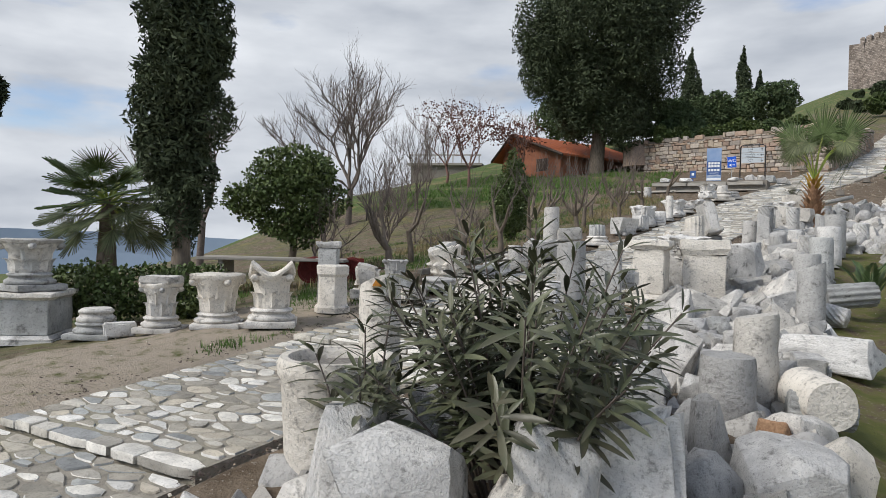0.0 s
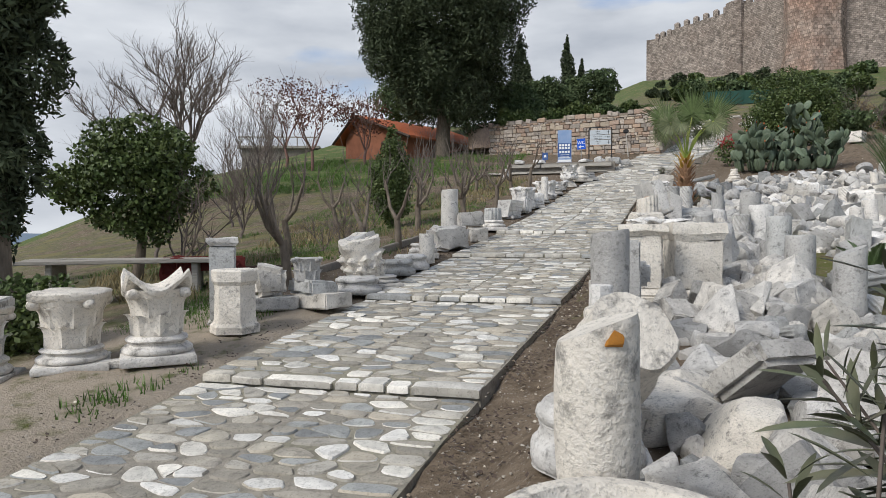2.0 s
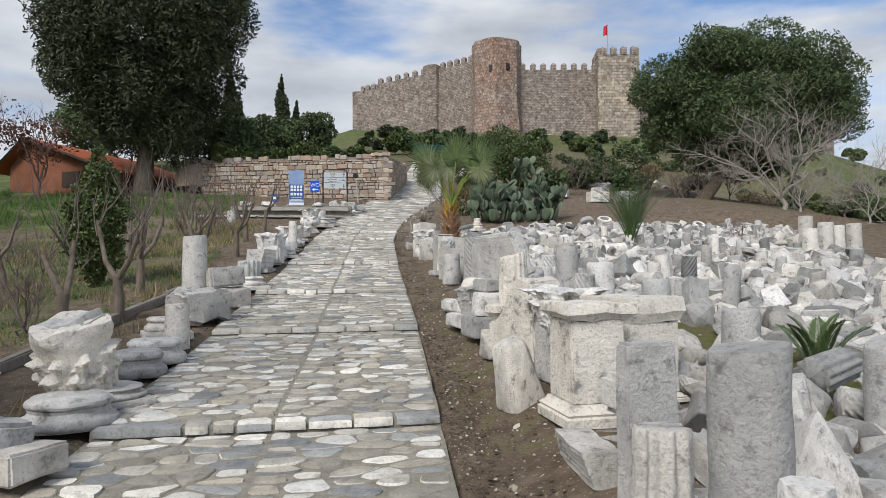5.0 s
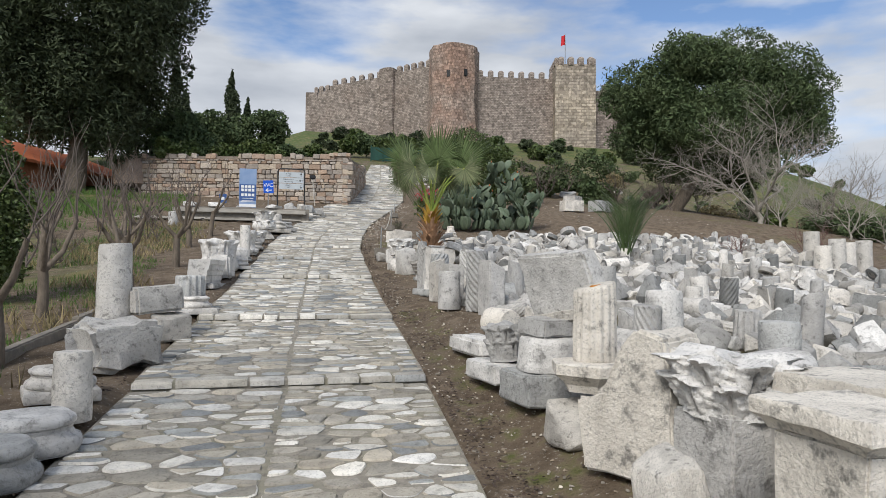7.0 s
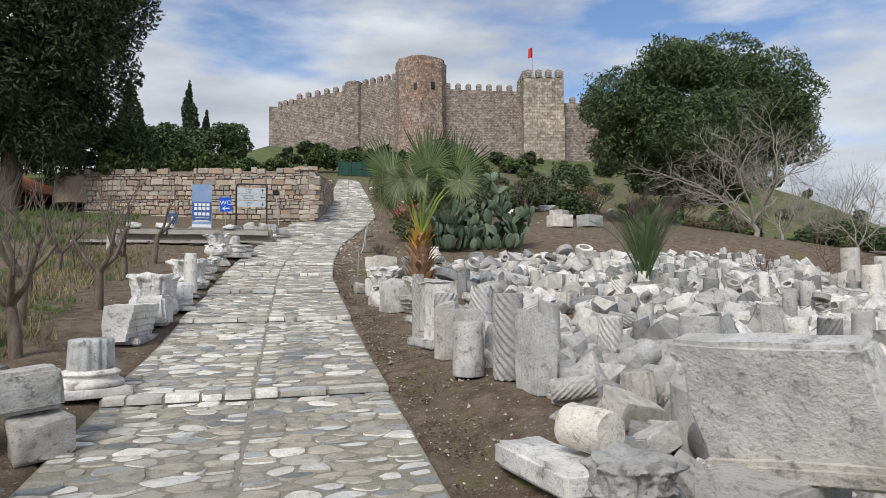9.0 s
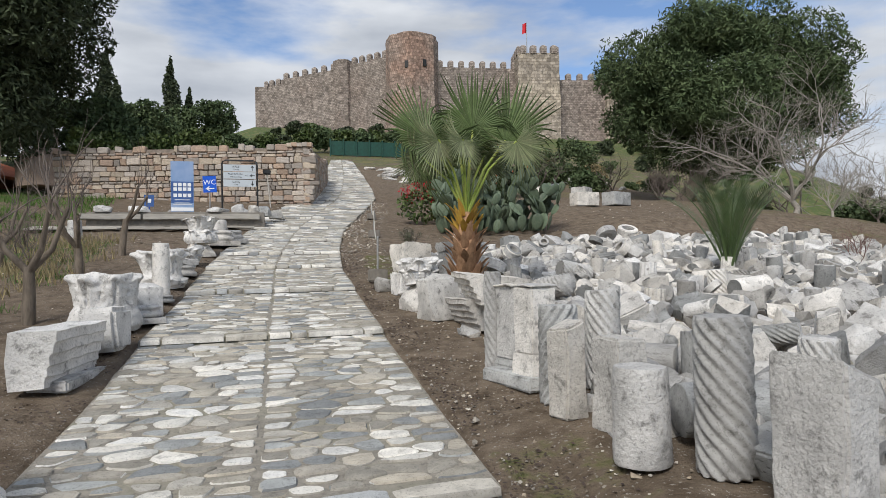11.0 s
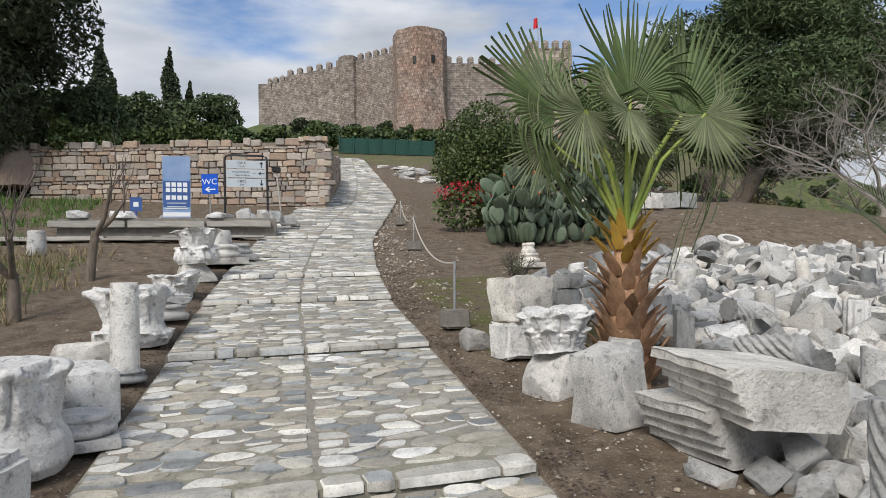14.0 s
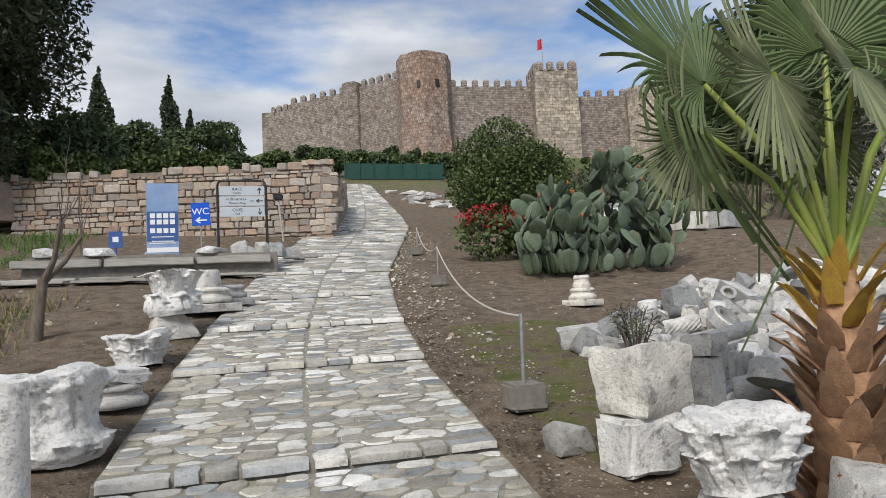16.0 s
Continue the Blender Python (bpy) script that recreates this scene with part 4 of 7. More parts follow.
    base("stacked flat base stones beside the path", put(-0.66, 22.75, rz=8), 0.27, 0.18, seed=44, plinth=False)
    block("flat broken slab on a base stone", put(-0.68, 22.72, land(-0.68, 22.72) + 0.17, 30, ry=5), 0.52, 0.42, 0.12, seed=45, bevel=0.03, amp=0.03)
    worn_capital("small worn capital lying beside the path", put(-0.62, 24.1, land(-0.62, 24.1), 40), 0.25, 0.34, 46, broken=0.25)
    boulder("rough stone under a carved capital", put(-0.42, 25.5, land(-0.42, 25.5) + 0.12, 25, sc=(0.6, 0.6, 0.36)), 47)
    worn_capital("tall worn capital with a broken top, beside the path", put(-0.42, 25.5, land(-0.42, 25.5) + 0.24, 25), 0.28, 0.58, 48, LYRE, ((0.05, 0.45, 0.0), (0.5, 0.95, 0.5)), 6, 0.06, 0.1, 0.25)
    base("large moulded base beside a carved capital", put(-0.12, 27.0, rz=25), 0.34, 0.34, seed=49)
    drum("short stub on a large moulded base", put(-0.12, 27.0, land(-0.12, 27.0) + 0.33), 0.22, 0.26, seed=50, taper=0.8)
    base("round finial stone beside the path", put(0.15, 27.5, rz=25), 0.28, 0.30, seed=51)
    drum("low round stone post in the planted bed", put(-3.3, 28.6), 0.16, 0.45, seed=52)


left_row()


# ---- the field of fragments right of the way: named pieces on its edge ----
def right_row():
    # by the start
    boulder("large rough marble boulder with a flat top", put(2.26, 1.47, 0.68, 25, sc=(0.60, 0.46, 0.54)), 61, n=30, bevel=0.03, box=0.35)
    boulder("pitted marble lump beside the stone basin", put(1.93, 1.62, 0.62, 80, sc=(0.34, 0.34, 0.66)), 62, bevel=0.03, mat=M_PALE)
    boulder("small broken stone in front of a pale slab", put(3.16, 2.3, 0.62, 80, sc=(0.30, 0.24, 0.3)), 162, M_GREY, bevel=0.02)
    boulder("small angular stone beside a column stub", put(3.0, 2.95, 0.66, 30, sc=(0.22, 0.2, 0.34)), 163, M_GREY, bevel=0.02)
    boulder("pale upright boulder before the oleander", put(2.74, 1.74, 0.64, 10, sc=(0.38, 0.36, 0.70)), 63, n=24, bevel=0.03, box=0.5, mat=M_PALE)
    block("leaning marble slab with a broken top", put(2.98, 1.86, 0.37, 15, rx=-12), 0.33, 0.20, 0.60, seed=64, bevel=0.04, amp=0.03, skew=0.06)
    boulder("jagged grey marble shard, upright", put(3.13, 2.72, 0.66, 40, sc=(0.24, 0.2, 0.52)), 65, M_GREY)
    boulder("rounded column fragment lying on its side", put(3.42, 2.52, 0.62, 20, sc=(0.42, 0.56, 0.36)), 66, n=30)
    boulder("small orange-brown brick fragment", put(3.34, 3.12, 0.66, 50, sc=(0.20, 0.16, 0.2)), 67, M_BOOT, name="brick_fragment")
    boulder("yellowish flat slab fragment", put(3.60, 2.86, 0.60, 20, sc=(0.26, 0.2, 0.36)), 68, M_CREAM)
    drum("grey column stub with a stepped foot, upright", put(3.08, 3.42), 0.145, 0.36, M_GREY, seed=69, taper=0.96)
    drum("pale grey column stub standing behind another", put(3.18, 3.78), 0.125, 0.54, seed=70, tilt=0.02)
    boulder("pale rounded piece between stubs and the moss", put(3.42, 3.25, 0.64, 50, sc=(0.3, 0.3, 0.3)), 164, n=22)
    drum("column drum lying on the mossy edge", put(3.42, 3.80, land(3.42, 3.66) + 0.14, 24, rx=90), 0.14, 0.36, M_CREAM, seed=71)
    boulder("long pale split slab on the mossy edge", put(3.56, 5.5, land(3.56, 5.5) + 0.12, 70, sc=(0.42, 0.72, 0.3)), 72, bevel=0.02)
    drum("grey broken column standing at the field's edge", put(3.38, 6.9), 0.13, 0.58, M_GREY, seed=73, tilt=0.05)
    drum("tall grey column stub at the field's edge", put(3.30, 8.2), 0.15, 0.56, M_GREY, seed=74)
    drum("pale column stub at the mossy edge", put(3.42, 9.8), 0.15, 0.60, seed=75)
    drum("broad column stub at the mossy edge", put(3.50, 11.4), 0.18, 0.62, seed=76)
    drum("narrow column stub at the mossy edge", put(3.58, 12.8), 0.17, 0.72, M_GREY, seed=77)
    near_row()


def at_edge(x, y, z=None, rz=0.0, rx=0.0, ry=0.0, sc=(1, 1, 1)):
    """A place in the front row: its nearer half stands closer to the way and is a little smaller than laid out."""
    k = 1 - 0.10 * (1 - ease(11, 15, y))
    up = 0.0 if z is None else (z - land(x, y)) * k
    x2 = x - 0.25 * (1 - ease(10.5, 14.5, y))
    y2 = float(np.interp(y, (3.7, 4.45, 5.5, 6.15, 8.0, 10.2, 11.0, 12.6, 13.3, 13.85, 15.0, 40.0), (2.62, 3.2, 4.45, 5.45, 7.5, 9.55, 10.2, 11.85, 12.75, 13.45, 15.0, 40.0)))
    return put(x2, y2, land(x2, y2) + up, rz, rx, ry, tuple(v * k for v in sc))


def near_row():
    # lichened column and drums
    drum("upright column stub with orange lichen on its rim", put(1.53, 2.42), 0.108, 0.80, M_CREAM, seed=78, taper=0.97, tilt=0.04)
    lich = rock_bm(random.Random(4), 12)
    thing("lichen_patch", mesh_of("lichen_patch", lich, M_LICHEN, 40), "orange lichen crust on a column's broken top", "lichen", put(1.57, 2.345, land(1.53, 2.42) + 0.785, 10, sc=(0.05, 0.06, 0.045)))
    base("large moulded column base at the field's edge", put(1.45, 3.46, land(1.45, 3.46), 12), 0.23, 0.27, seed=79, plinth=False)
    drum("tilted broken column drum resting on a moulded base", put(1.50, 3.62, land(1.5, 3.6) + 0.33, 24, rx=52), 0.19, 0.40, M_CREAM, seed=80, rough=0.03)
    boulder("long speckled slab leaning by a column base", put(1.72, 3.98, land(1.72, 3.98) + 0.10, 40, rx=8, sc=(0.60, 0.46, 0.26)), 181, n=20, mat=M_CREAM)
    boulder("broad flat-topped speckled slab", put(2.08, 3.62, land(2.08, 3.62) + 0.10, 12, rx=14, sc=(0.46, 0.40, 0.36)), 81, n=18, mat=M_CREAM)
    block("pale slab with a round drilled hole", put(2.27, 4.25, land(2.27, 4.25) + 0.20, 35, rx=-40), 0.36, 0.42, 0.14, seed=82, bevel=0.03)
    drum("broad drum with a square socket in its side", put(1.53, 4.45, land(1.53, 4.45) + 0.10), 0.168, 0.42, M_CREAM, seed=83, rough=0.014)
    boulder("stone wedged under the broad drum", put(1.52, 4.40, land(1.52, 4.40) + 0.06, 12, sc=(0.46, 0.46, 0.28)), 84)
    drum("slim polygonal column stub in front of a taller one", put(1.44, 5.12), 0.080, 0.58, seed=85, n=8)
    drum("tall grey column shaft, upright, rough at the rim", at_edge(1.74, 6.15), 0.148, 1.0, M_GREY, seed=86, taper=0.98, tilt=0.02)
    drum("fluted pale column stub beside a tall shaft", at_edge(1.69, 6.6), 0.14, 0.54, seed=87, flutes=9, depth=0.03)
    block("upright speckled slab behind the column shafts", at_edge(1.82, 6.95, rz=8), 0.30, 0.12, 0.82, M_GREY, seed=88)
    cornice("moulded stone lying at the foot of an altar", at_edge(1.66, 7.35, rz=-4), 0.55, 0.3, 0.20, 89)
    block("rough block with a socket beside the altar", at_edge(1.90, 7.2, land(1.9, 7.2) + 0.36, 5), 0.32, 0.28, 0.22, seed=90, bevel=0.04)
    pedestal("marble altar with worn moulded head", at_edge(1.99, 8.0, rz=2), 0.38, 0.42, 0.83, M_CREAM, seed=91)
    boulder("rounded block beside the altar", at_edge(1.72, 8.62, land(1.72, 8.62) + 0.24, 20, sc=(0.40, 0.36, 0.66)), 92)
    # group seen at the walk's middle
    pedestal("square altar block with a broken eroded top", at_edge(2.5, 8.45, rz=10), 0.52, 0.5, 0.80, M_CREAM, seed=93, foot=0.08, head=0.24, over=0.05)
    block("plain square block under an eroded capital", at_edge(2.18, 8.95, rz=10), 0.40, 0.40, 0.52, seed=94)
    worn_capital("deeply eroded Corinthian capital on a block", at_edge(2.18, 8.95, land(2.18, 8.95) + 0.50, 30), 0.24, 0.34, 95, depth=0.06, broken=0.3)
    wedge = bmesh.new()
    prof = [(-0.36, 0.0), (0.34, 0.0), (0.40, 0.14), (0.40, 0.40), (0.22, 0.42), (0.10, 0.50), (0.06, 0.72), (-0.10, 0.84), (-0.30, 0.80), (-0.36, 0.5)]
    for y in (-0.20, 0.20):
        for x, z in prof:
            wedge.verts.new((x * 0.84, y, z))
    wedge.verts.ensure_lookup_table()
    k = len(prof)
    wedge.faces.new(wedge.verts[:k])
    wedge.faces.new(wedge.verts[k:])
    for i in range(k):
        wedge.faces.new((wedge.verts[i], wedge.verts[(i + 1) % k], wedge.verts[k + (i + 1) % k], wedge.verts[k + i]))
    bmesh.ops.bevel(wedge, geom=list(wedge.edges), offset=0.02, segments=2, affect='EDGES')
    bmesh.ops.subdivide_edges(wedge, edges=[q for q in wedge.edges if q.calc_length() > 0.1], cuts=3, use_grid_fill=True)
    wear(wedge, 0.022, 5, 3)
    wear(wedge, 0.007, 17, 4)
    thing("chair_shaped_slab", mesh_of("chair_shaped_slab", wedge, M_CREAM, 35), "pale marble slab cut like the side of a chair", "stone slab", at_edge(2.02, 9.45, rz=115))
    boulder("broken stone under a hexagonal base", at_edge(1.98, 10.1, land(1.98, 10.1) + 0.1, 5, sc=(0.5, 0.42, 0.36)), 96)
    six = lathe([(0.20, 0), (0.22, 0.05), (0.31, 0.12), (0.31, 0.19), (0.29, 0.2)], 6, turn=0.2)
    wear(six, 0.008, 6, 2)
    thing("six_sided_slab", mesh_of("six_sided_slab", six, M_CREAM, 25), "six-sided marble slab carrying a column stub", "column base", at_edge(2.08, 10.2, land(2.08, 10.2) + 0.26))
    drum("fluted cream column stub with lichened broken top", at_edge(2.10, 10.22, land(2.1, 10.22) + 0.46), 0.155, 0.52, M_CREAM, seed=97, flutes=16, depth=0.012, tilt=0.03)
    lich = rock_bm(random.Random(9), 12)
    thing("lichen_patch", mesh_of("lichen_patch", lich, M_LICHEN, 40), "small orange lichen patch on a column stub's top", "lichen", at_edge(2.10, 10.22, land(2.1, 10.22) + 0.975, 10, sc=(0.09, 0.10, 0.03)))
    boulder("large round-backed marble piece, tilted", at_edge(2.75, 9.55, land(2.75, 9.55) + 0.38, 20, rx=10, sc=(0.62, 0.8, 0.72)), 98, n=20)
    # relief slab on its stacked pedestal
    block("low square step under a round pedestal", at_edge(2.0, 11.0, rz=5), 0.52, 0.52, 0.24, seed=99)
    drum("thick round stone under a relief slab", at_edge(2.06, 11.0, land(2.06, 11.0) + 0.23), 0.27, 0.26, seed=100, taper=0.9)
    block("grey slab under a relief", at_edge(2.12, 11.05, land(2.12, 11.05) + 0.48, 15), 0.50, 0.36, 0.14, M_GREY, seed=101)
    e = thing("relief_slab", None, "marble relief slab with two headless robed figures", "relief", at_edge(2.24, 11.0, land(2.24, 11.0) + 0.62, 108, rx=-14, ry=9))
    part("panel", mesh_of("panel", slab_bm(0.78, 0.16, 0.56, bevel=0.02, amp=0.02, seed=102, skew=0.05), M_MARBLE, 35), e)
    part("ledge", mesh_of("ledge", slab_bm(0.78, 0.24, 0.09, bevel=0.02, seed=103), M_MARBLE, 35), e)
    fold = bmesh.new()
    for j in range(9):
        bmesh.ops.create_cone(fold, cap_ends=True, segments=7, radius1=0.022, radius2=0.012, depth=0.36, matrix=Matrix.Translation((0.018 * (j - 4), -0.012 * math.cos((j - 4) * 0.35), 0.24 + 0.01 * (j % 3))) @ Matrix.Rotation(0.05 * (j - 4), 4, 'Y'))
    fold = mesh_of("carved_drapery", fold, M_MARBLE, 60)
    for x in (-0.16, 0.12):
        part("carved_drapery", fold, e, m=Matrix.Translation((x, -0.085, 0.02)))
    # along the edge up to the twisted columns
    worn_capital("grey weathered capital lying at the field's edge", at_edge(1.98, 11.75, land(1.98, 11.75) + 0.14, 20), 0.18, 0.34, 104, mat=M_GREY)
    block("flat pale slab at the field's edge", at_edge(1.9, 11.75, rz=6), 0.42, 0.66, 0.16, seed=105)
    block("long low plinth along the field's edge", at_edge(1.92, 12.6, rz=4), 0.36, 0.95, 0.17, seed=106, bevel=0.03)
    drum("short brownish column piece lying on a plinth", at_edge(2.02, 12.55, land(2.02, 12.55) + 0.30, 20, rx=90), 0.14, 0.32, M_CREAM, seed=107)
    block("upright slab with a slanted broken top", at_edge(2.44, 13.8, rz=8), 0.20, 0.36, 0.66, seed=108, skew=-0.06)
    drum("grey column with spiral flutes, upright", at_edge(2.42, 14.22), 0.15, 0.78, M_GREY, seed=109, flutes=11, depth=0.022, twist=1.1)
    drum("thick column stub with a ringed foot", at_edge(2.12, 14.42), 0.15, 0.50, seed=110)
    block("plain upright marble slab", at_edge(2.30, 14.78, rz=6), 0.22, 0.26, 0.56, seed=111)
    block("plain upright marble slab with a chipped corner", at_edge(2.16, 15.08, rz=10), 0.17, 0.20, 0.60, seed=112, skew=0.03)
    drum("white column with spiral flutes on a ringed foot", at_edge(2.80, 15.7), 0.14, 0.74, seed=113, flutes=12, depth=0.018, twist=1.0)
    drum("broad column with spiral flutes", at_edge(2.28, 15.42), 0.145, 0.68, seed=114, flutes=12, depth=0.018, twist=-1.0)
    pedestal("tall narrow speckled pedestal with stepped foot", at_edge(2.31, 15.86, rz=8), 0.22, 0.26, 0.78, seed=115, foot=0.34, head=0.02, over=0.015)
    block("wide low stone under a tall pedestal", at_edge(2.26, 16.0, rz=8), 0.34, 0.7, 0.10, seed=116)
    pedestal("upright framed marble panel with a stepped foot", at_edge(2.35, 16.36, rz=6), 0.14, 0.34, 0.74, seed=117, foot=0.16, head=0.02, over=0.02)
    drum("slim dark column with spiral flutes", at_edge(2.27, 16.60), 0.085, 0.82, M_GREY, seed=118, flutes=9, depth=0.014, twist=1.3)
    # stacked cornice and capital before the palm
    cornice("moulded block with a stained side under a cornice", at_edge(2.64, 18.14, rz=4), 0.62, 0.9, 0.34, 119)
    cornice("large moulded cornice block resting on another", at_edge(2.60, 17.92, land(2.60, 17.92) + 0.33, -6, rx=3, ry=6), 0.74, 0.95, 0.30, 120)
    boulder("rough white boulder beside the cornice stack", at_edge(2.46, 18.74, land(2.46, 18.74) + 0.25, 20, sc=(0.46, 0.44, 0.60)), 121, n=18)
    boulder("rounded stone under a carved capital", at_edge(2.40, 19.45, land(2.40, 19.45) + 0.14, 20, sc=(0.46, 0.42, 0.40)), 122, n=18)
    worn_capital("carved capital with bold leaves on a rounded stone", at_edge(2.42, 19.45, land(2.42, 19.45) + 0.29, 30), 0.215, 0.36, 123, depth=0.035)
    boulder("small white fragment by the palm", at_edge(2.9, 19.35, land(2.9, 19.35) + 0.2, 50, sc=(0.5, 0.4, 0.44)), 124)
    block("fragment of a fluted frieze under a stone trough", at_edge(2.52, 20.42, rz=12), 0.42, 0.30, 0.33, M_PALE, seed=125, bevel=0.03, amp=0.03)
    boulder("small rounded stone beside a frieze fragment", at_edge(2.28, 20.85, land(2.28, 20.85) + 0.1, 10, sc=(0.3, 0.28, 0.26)), 126)
    trough = lathe([(0.19, 0), (0.205, 0.02), (0.225, 0.30), (0.225, 0.39), (0.19, 0.395), (0.175, 0.34)], 4, square=True, sy=0.85)
    bmesh.ops.subdivide_edges(trough, edges=[x for x in trough.edges if x.calc_length() > 0.2], cuts=4, use_grid_fill=True)
    wear(trough, 0.035, 5, 5)
    wear(trough, 0.012, 16, 6)
    thing("stone_trough", mesh_of("stone_trough", trough, M_MARBLE, 35), "rough square stone trough holding small shrubs", "planter", at_edge(2.58, 20.46, land(2.58, 20.46) + 0.325, 18))
    block("eroded dentil block behind the trough", at_edge(3.0, 20.85, land(3.0, 20.85) + 0.22, 10), 0.42, 0.3, 0.28, seed=127, bevel=0.04, amp=0.03)
    boulder("rough stone under the dentil block", at_edge(2.98, 20.8, land(2.98, 20.8) + 0.08, 70, sc=(0.6, 0.5, 0.36)), 128)
    drum("slim moulded post lying behind the trough", at_edge(3.35, 21.3, land(3.35, 21.3) + 0.45, 75, rx=78), 0.06, 0.7, seed=129)
    pedestal("narrow carved post by the palm trunk", at_edge(3.15, 20.6, rz=20), 0.16, 0.16, 0.72, seed=130, foot=0.1, head=0.2, over=0.03)


right_row()


# ---- the field of fragments: everything behind its edge ----
def field_limit(y):
    return np.interp(y, (0, 4, 7, 8, 10, 12, 14, 18, 22, 26), (3.4, 3.4, 3.5, 6.4, 8.2, 9.4, 10.5, 13.0, 15.0, 16.5))


def field():
    rnd = random.Random(21)
    rocks = [mesh_of("marble_fragment", rock_bm(random.Random(300 + i), 7 + i % 8, 0.022 + 0.012 * (i % 3), 0.55 + 0.08 * (i % 4)), M_GREY if i % 3 == 1 else M_MARBLE, 30) for i in range(20)]
    stubs = [mesh_of("column_stub", drum_bm(0.5, 1.0, 400 + i, n=16, taper=0.9 + 0.02 * (i % 5), tilt=0.03 * (i % 4), rough=0.03), M_MARBLE if i % 3 else M_GREY, 40) for i in range(8)]
    fluted = [mesh_of("fluted_stub", drum_bm(0.5, 1.0, 430 + i, flutes=12, depth=0.06, twist=(0, 0.5, -0.5)[i % 3], rough=0.012), M_MARBLE, 72) for i in range(4)]
    cut = [mesh_of("cut_block", slab_bm(1, 1, 1, bevel=0.05, amp=0.06, seed=450 + i, cuts=2, skew=0.08 * (i % 3)), M_MARBLE, 35) for i in range(6)]
    ring = bmesh.new()
    lathe([(0.5, 0), (0.5, 0.35), (0.45, 0.4), (0.3, 0.4), (0.27, 0.36), (0.27, 0.0)], 18, bm=ring)
    ring = mesh_of("hollow_ring", ring, M_MARBLE, 40)
    placed, joined_v, joined_f = [], [], []

    def free(x, y, r):
        return all((x - a) ** 2 + (y - b) ** 2 > (r + c) ** 2 * 0.44 for a, b, c in placed)

    for o in scene.objects:
        if o.parent is None and o.get("category") in ("column", "stone block", "stone", "pedestal", "column base", "capital", "relief", "stone slab"):
            placed.append((o.matrix_world.translation.x, o.matrix_world.translation.y, 0.24))
    spots = []
    # uprights first, then rubble between them
    for _ in range(15000):
        y = rnd.uniform(1.2, 26.5)
        lo, hi = bed_edge(y) + 0.38, field_limit(y)
        x = rnd.uniform(lo, 16.5)
        if x > hi or (y < 14 and 3.5 < x < 4.4) or (y > 18 and y < 21.5 and x < 3.9) or (x - 2.46) ** 2 + (y - 1.95) ** 2 < 0.42:
            continue
        if y > 23.5 and x < 4.0 + (y - 23.5) * 1.2:
            continue
        if 21 < y and x < 2.9 + 0.25 * (y - 20):
            continue
        up = rnd.random() < (0.02 if y < 11 else 0.05)
        r = rnd.uniform(0.10, 0.16) if up else rnd.choice((rnd.uniform(0.08, 0.15), rnd.uniform(0.10, 0.24)))
        if free(x, y, r):
            placed.append((x, y, r))
            spots.append((x, y, r, up))
    spots.sort(key=lambda s: abs(s[0] - 1.9) * 1.3 + 0.1 * abs(s[1] - 12))
    for i, (x, y, r, up) in enumerate(spots):
        z = land(x, y)
        low = 0.8 if y > 20 else 1.0
        if up:
            h = rnd.uniform(0.30, 0.62) * (0.75 if y < 11 else low)
            if rnd.random() < 0.72:
                me = rnd.choice(fluted if rnd.random() < 0.22 else stubs)
                m = put(x, y, z - 0.03, rnd.uniform(0, 360), rnd.uniform(-5, 5), rnd.uniform(-5, 5), (r * 2, r * 2, h))
                name, label, cat = "column_stub", "broken marble column stub standing among fragments", "column"
            else:
                me = rnd.choice(cut)
                m = put(x, y, z - 0.03, rnd.uniform(0, 360), rnd.uniform(-6, 6), rnd.uniform(-6, 6), (r * 1.5, r * 2.2, h))
                name, label, cat = "cut_block", "cut marble block standing among fragments", "stone block"
        else:
            k = rnd.random()
            if k < 0.12:
                me = rnd.choice(stubs + fluted)
                m = put(x, y, z + r * 0.8, rnd.uniform(0, 360), 90 + rnd.uniform(-15, 15), 0, (r * 1.3, r * 1.3, r * 2.4))
                name, label, cat = "column_stub", "marble column piece lying on its side", "column"
            elif k < 0.15 and y > 17:
                me = ring
                m = put(x, y, z + 0.25, rnd.uniform(0, 360), rnd.uniform(20, 60), 0, (r * 2.2, r * 2.2, r * 2))
                name, label, cat = "hollow_ring", "hollow marble ring stone lying among fragments", "stone ring"
            elif k < 0.30:
                me = rnd.choice(cut)
                m = put(x, y, z + 0.02, rnd.uniform(0, 360), rnd.uniform(-28, 28), rnd.uniform(-28, 28), (r * 2.4, r * 1.6, r * 1.2))
                name, label, cat = "cut_block", "cut marble block lying among fragments", "stone block"
            else:
                me = rnd.choice(rocks)
                m = put(x, y, z + r * rnd.uniform(0.4, 1.0), rnd.uniform(0, 360), rnd.uniform(-48, 48), rnd.uniform(-48, 48), (r * rnd.uniform(1.9, 2.7), r * rnd.uniform(1.3, 2.1), r * rnd.uniform(1.2, 2.2)))
                name, label, cat = "marble_fragment", "broken weathered marble fragment in the field", "stone"
        if i < 430:
            thing(name, me, label, cat, m, "fragments in the stone field")
        else:
            n0 = len(joined_v)
            joined_v += [tuple(m @ v.co) for v in me.vertices]
            joined_f += [tuple(n0 + a for a in p.vertices) for p in me.polygons]
    # small rubble that fills the gaps
    small = [rock_bm(random.Random(500 + i), 8, 0.06, 0.6, False) for i in range(5)]
    packs = []
    for b in small:
        b.verts.ensure_lookup_table()
        packs.append(([v.co.copy() for v in b.verts], [tuple(v.index for v in f.verts) for f in b.faces]))
        b.free()
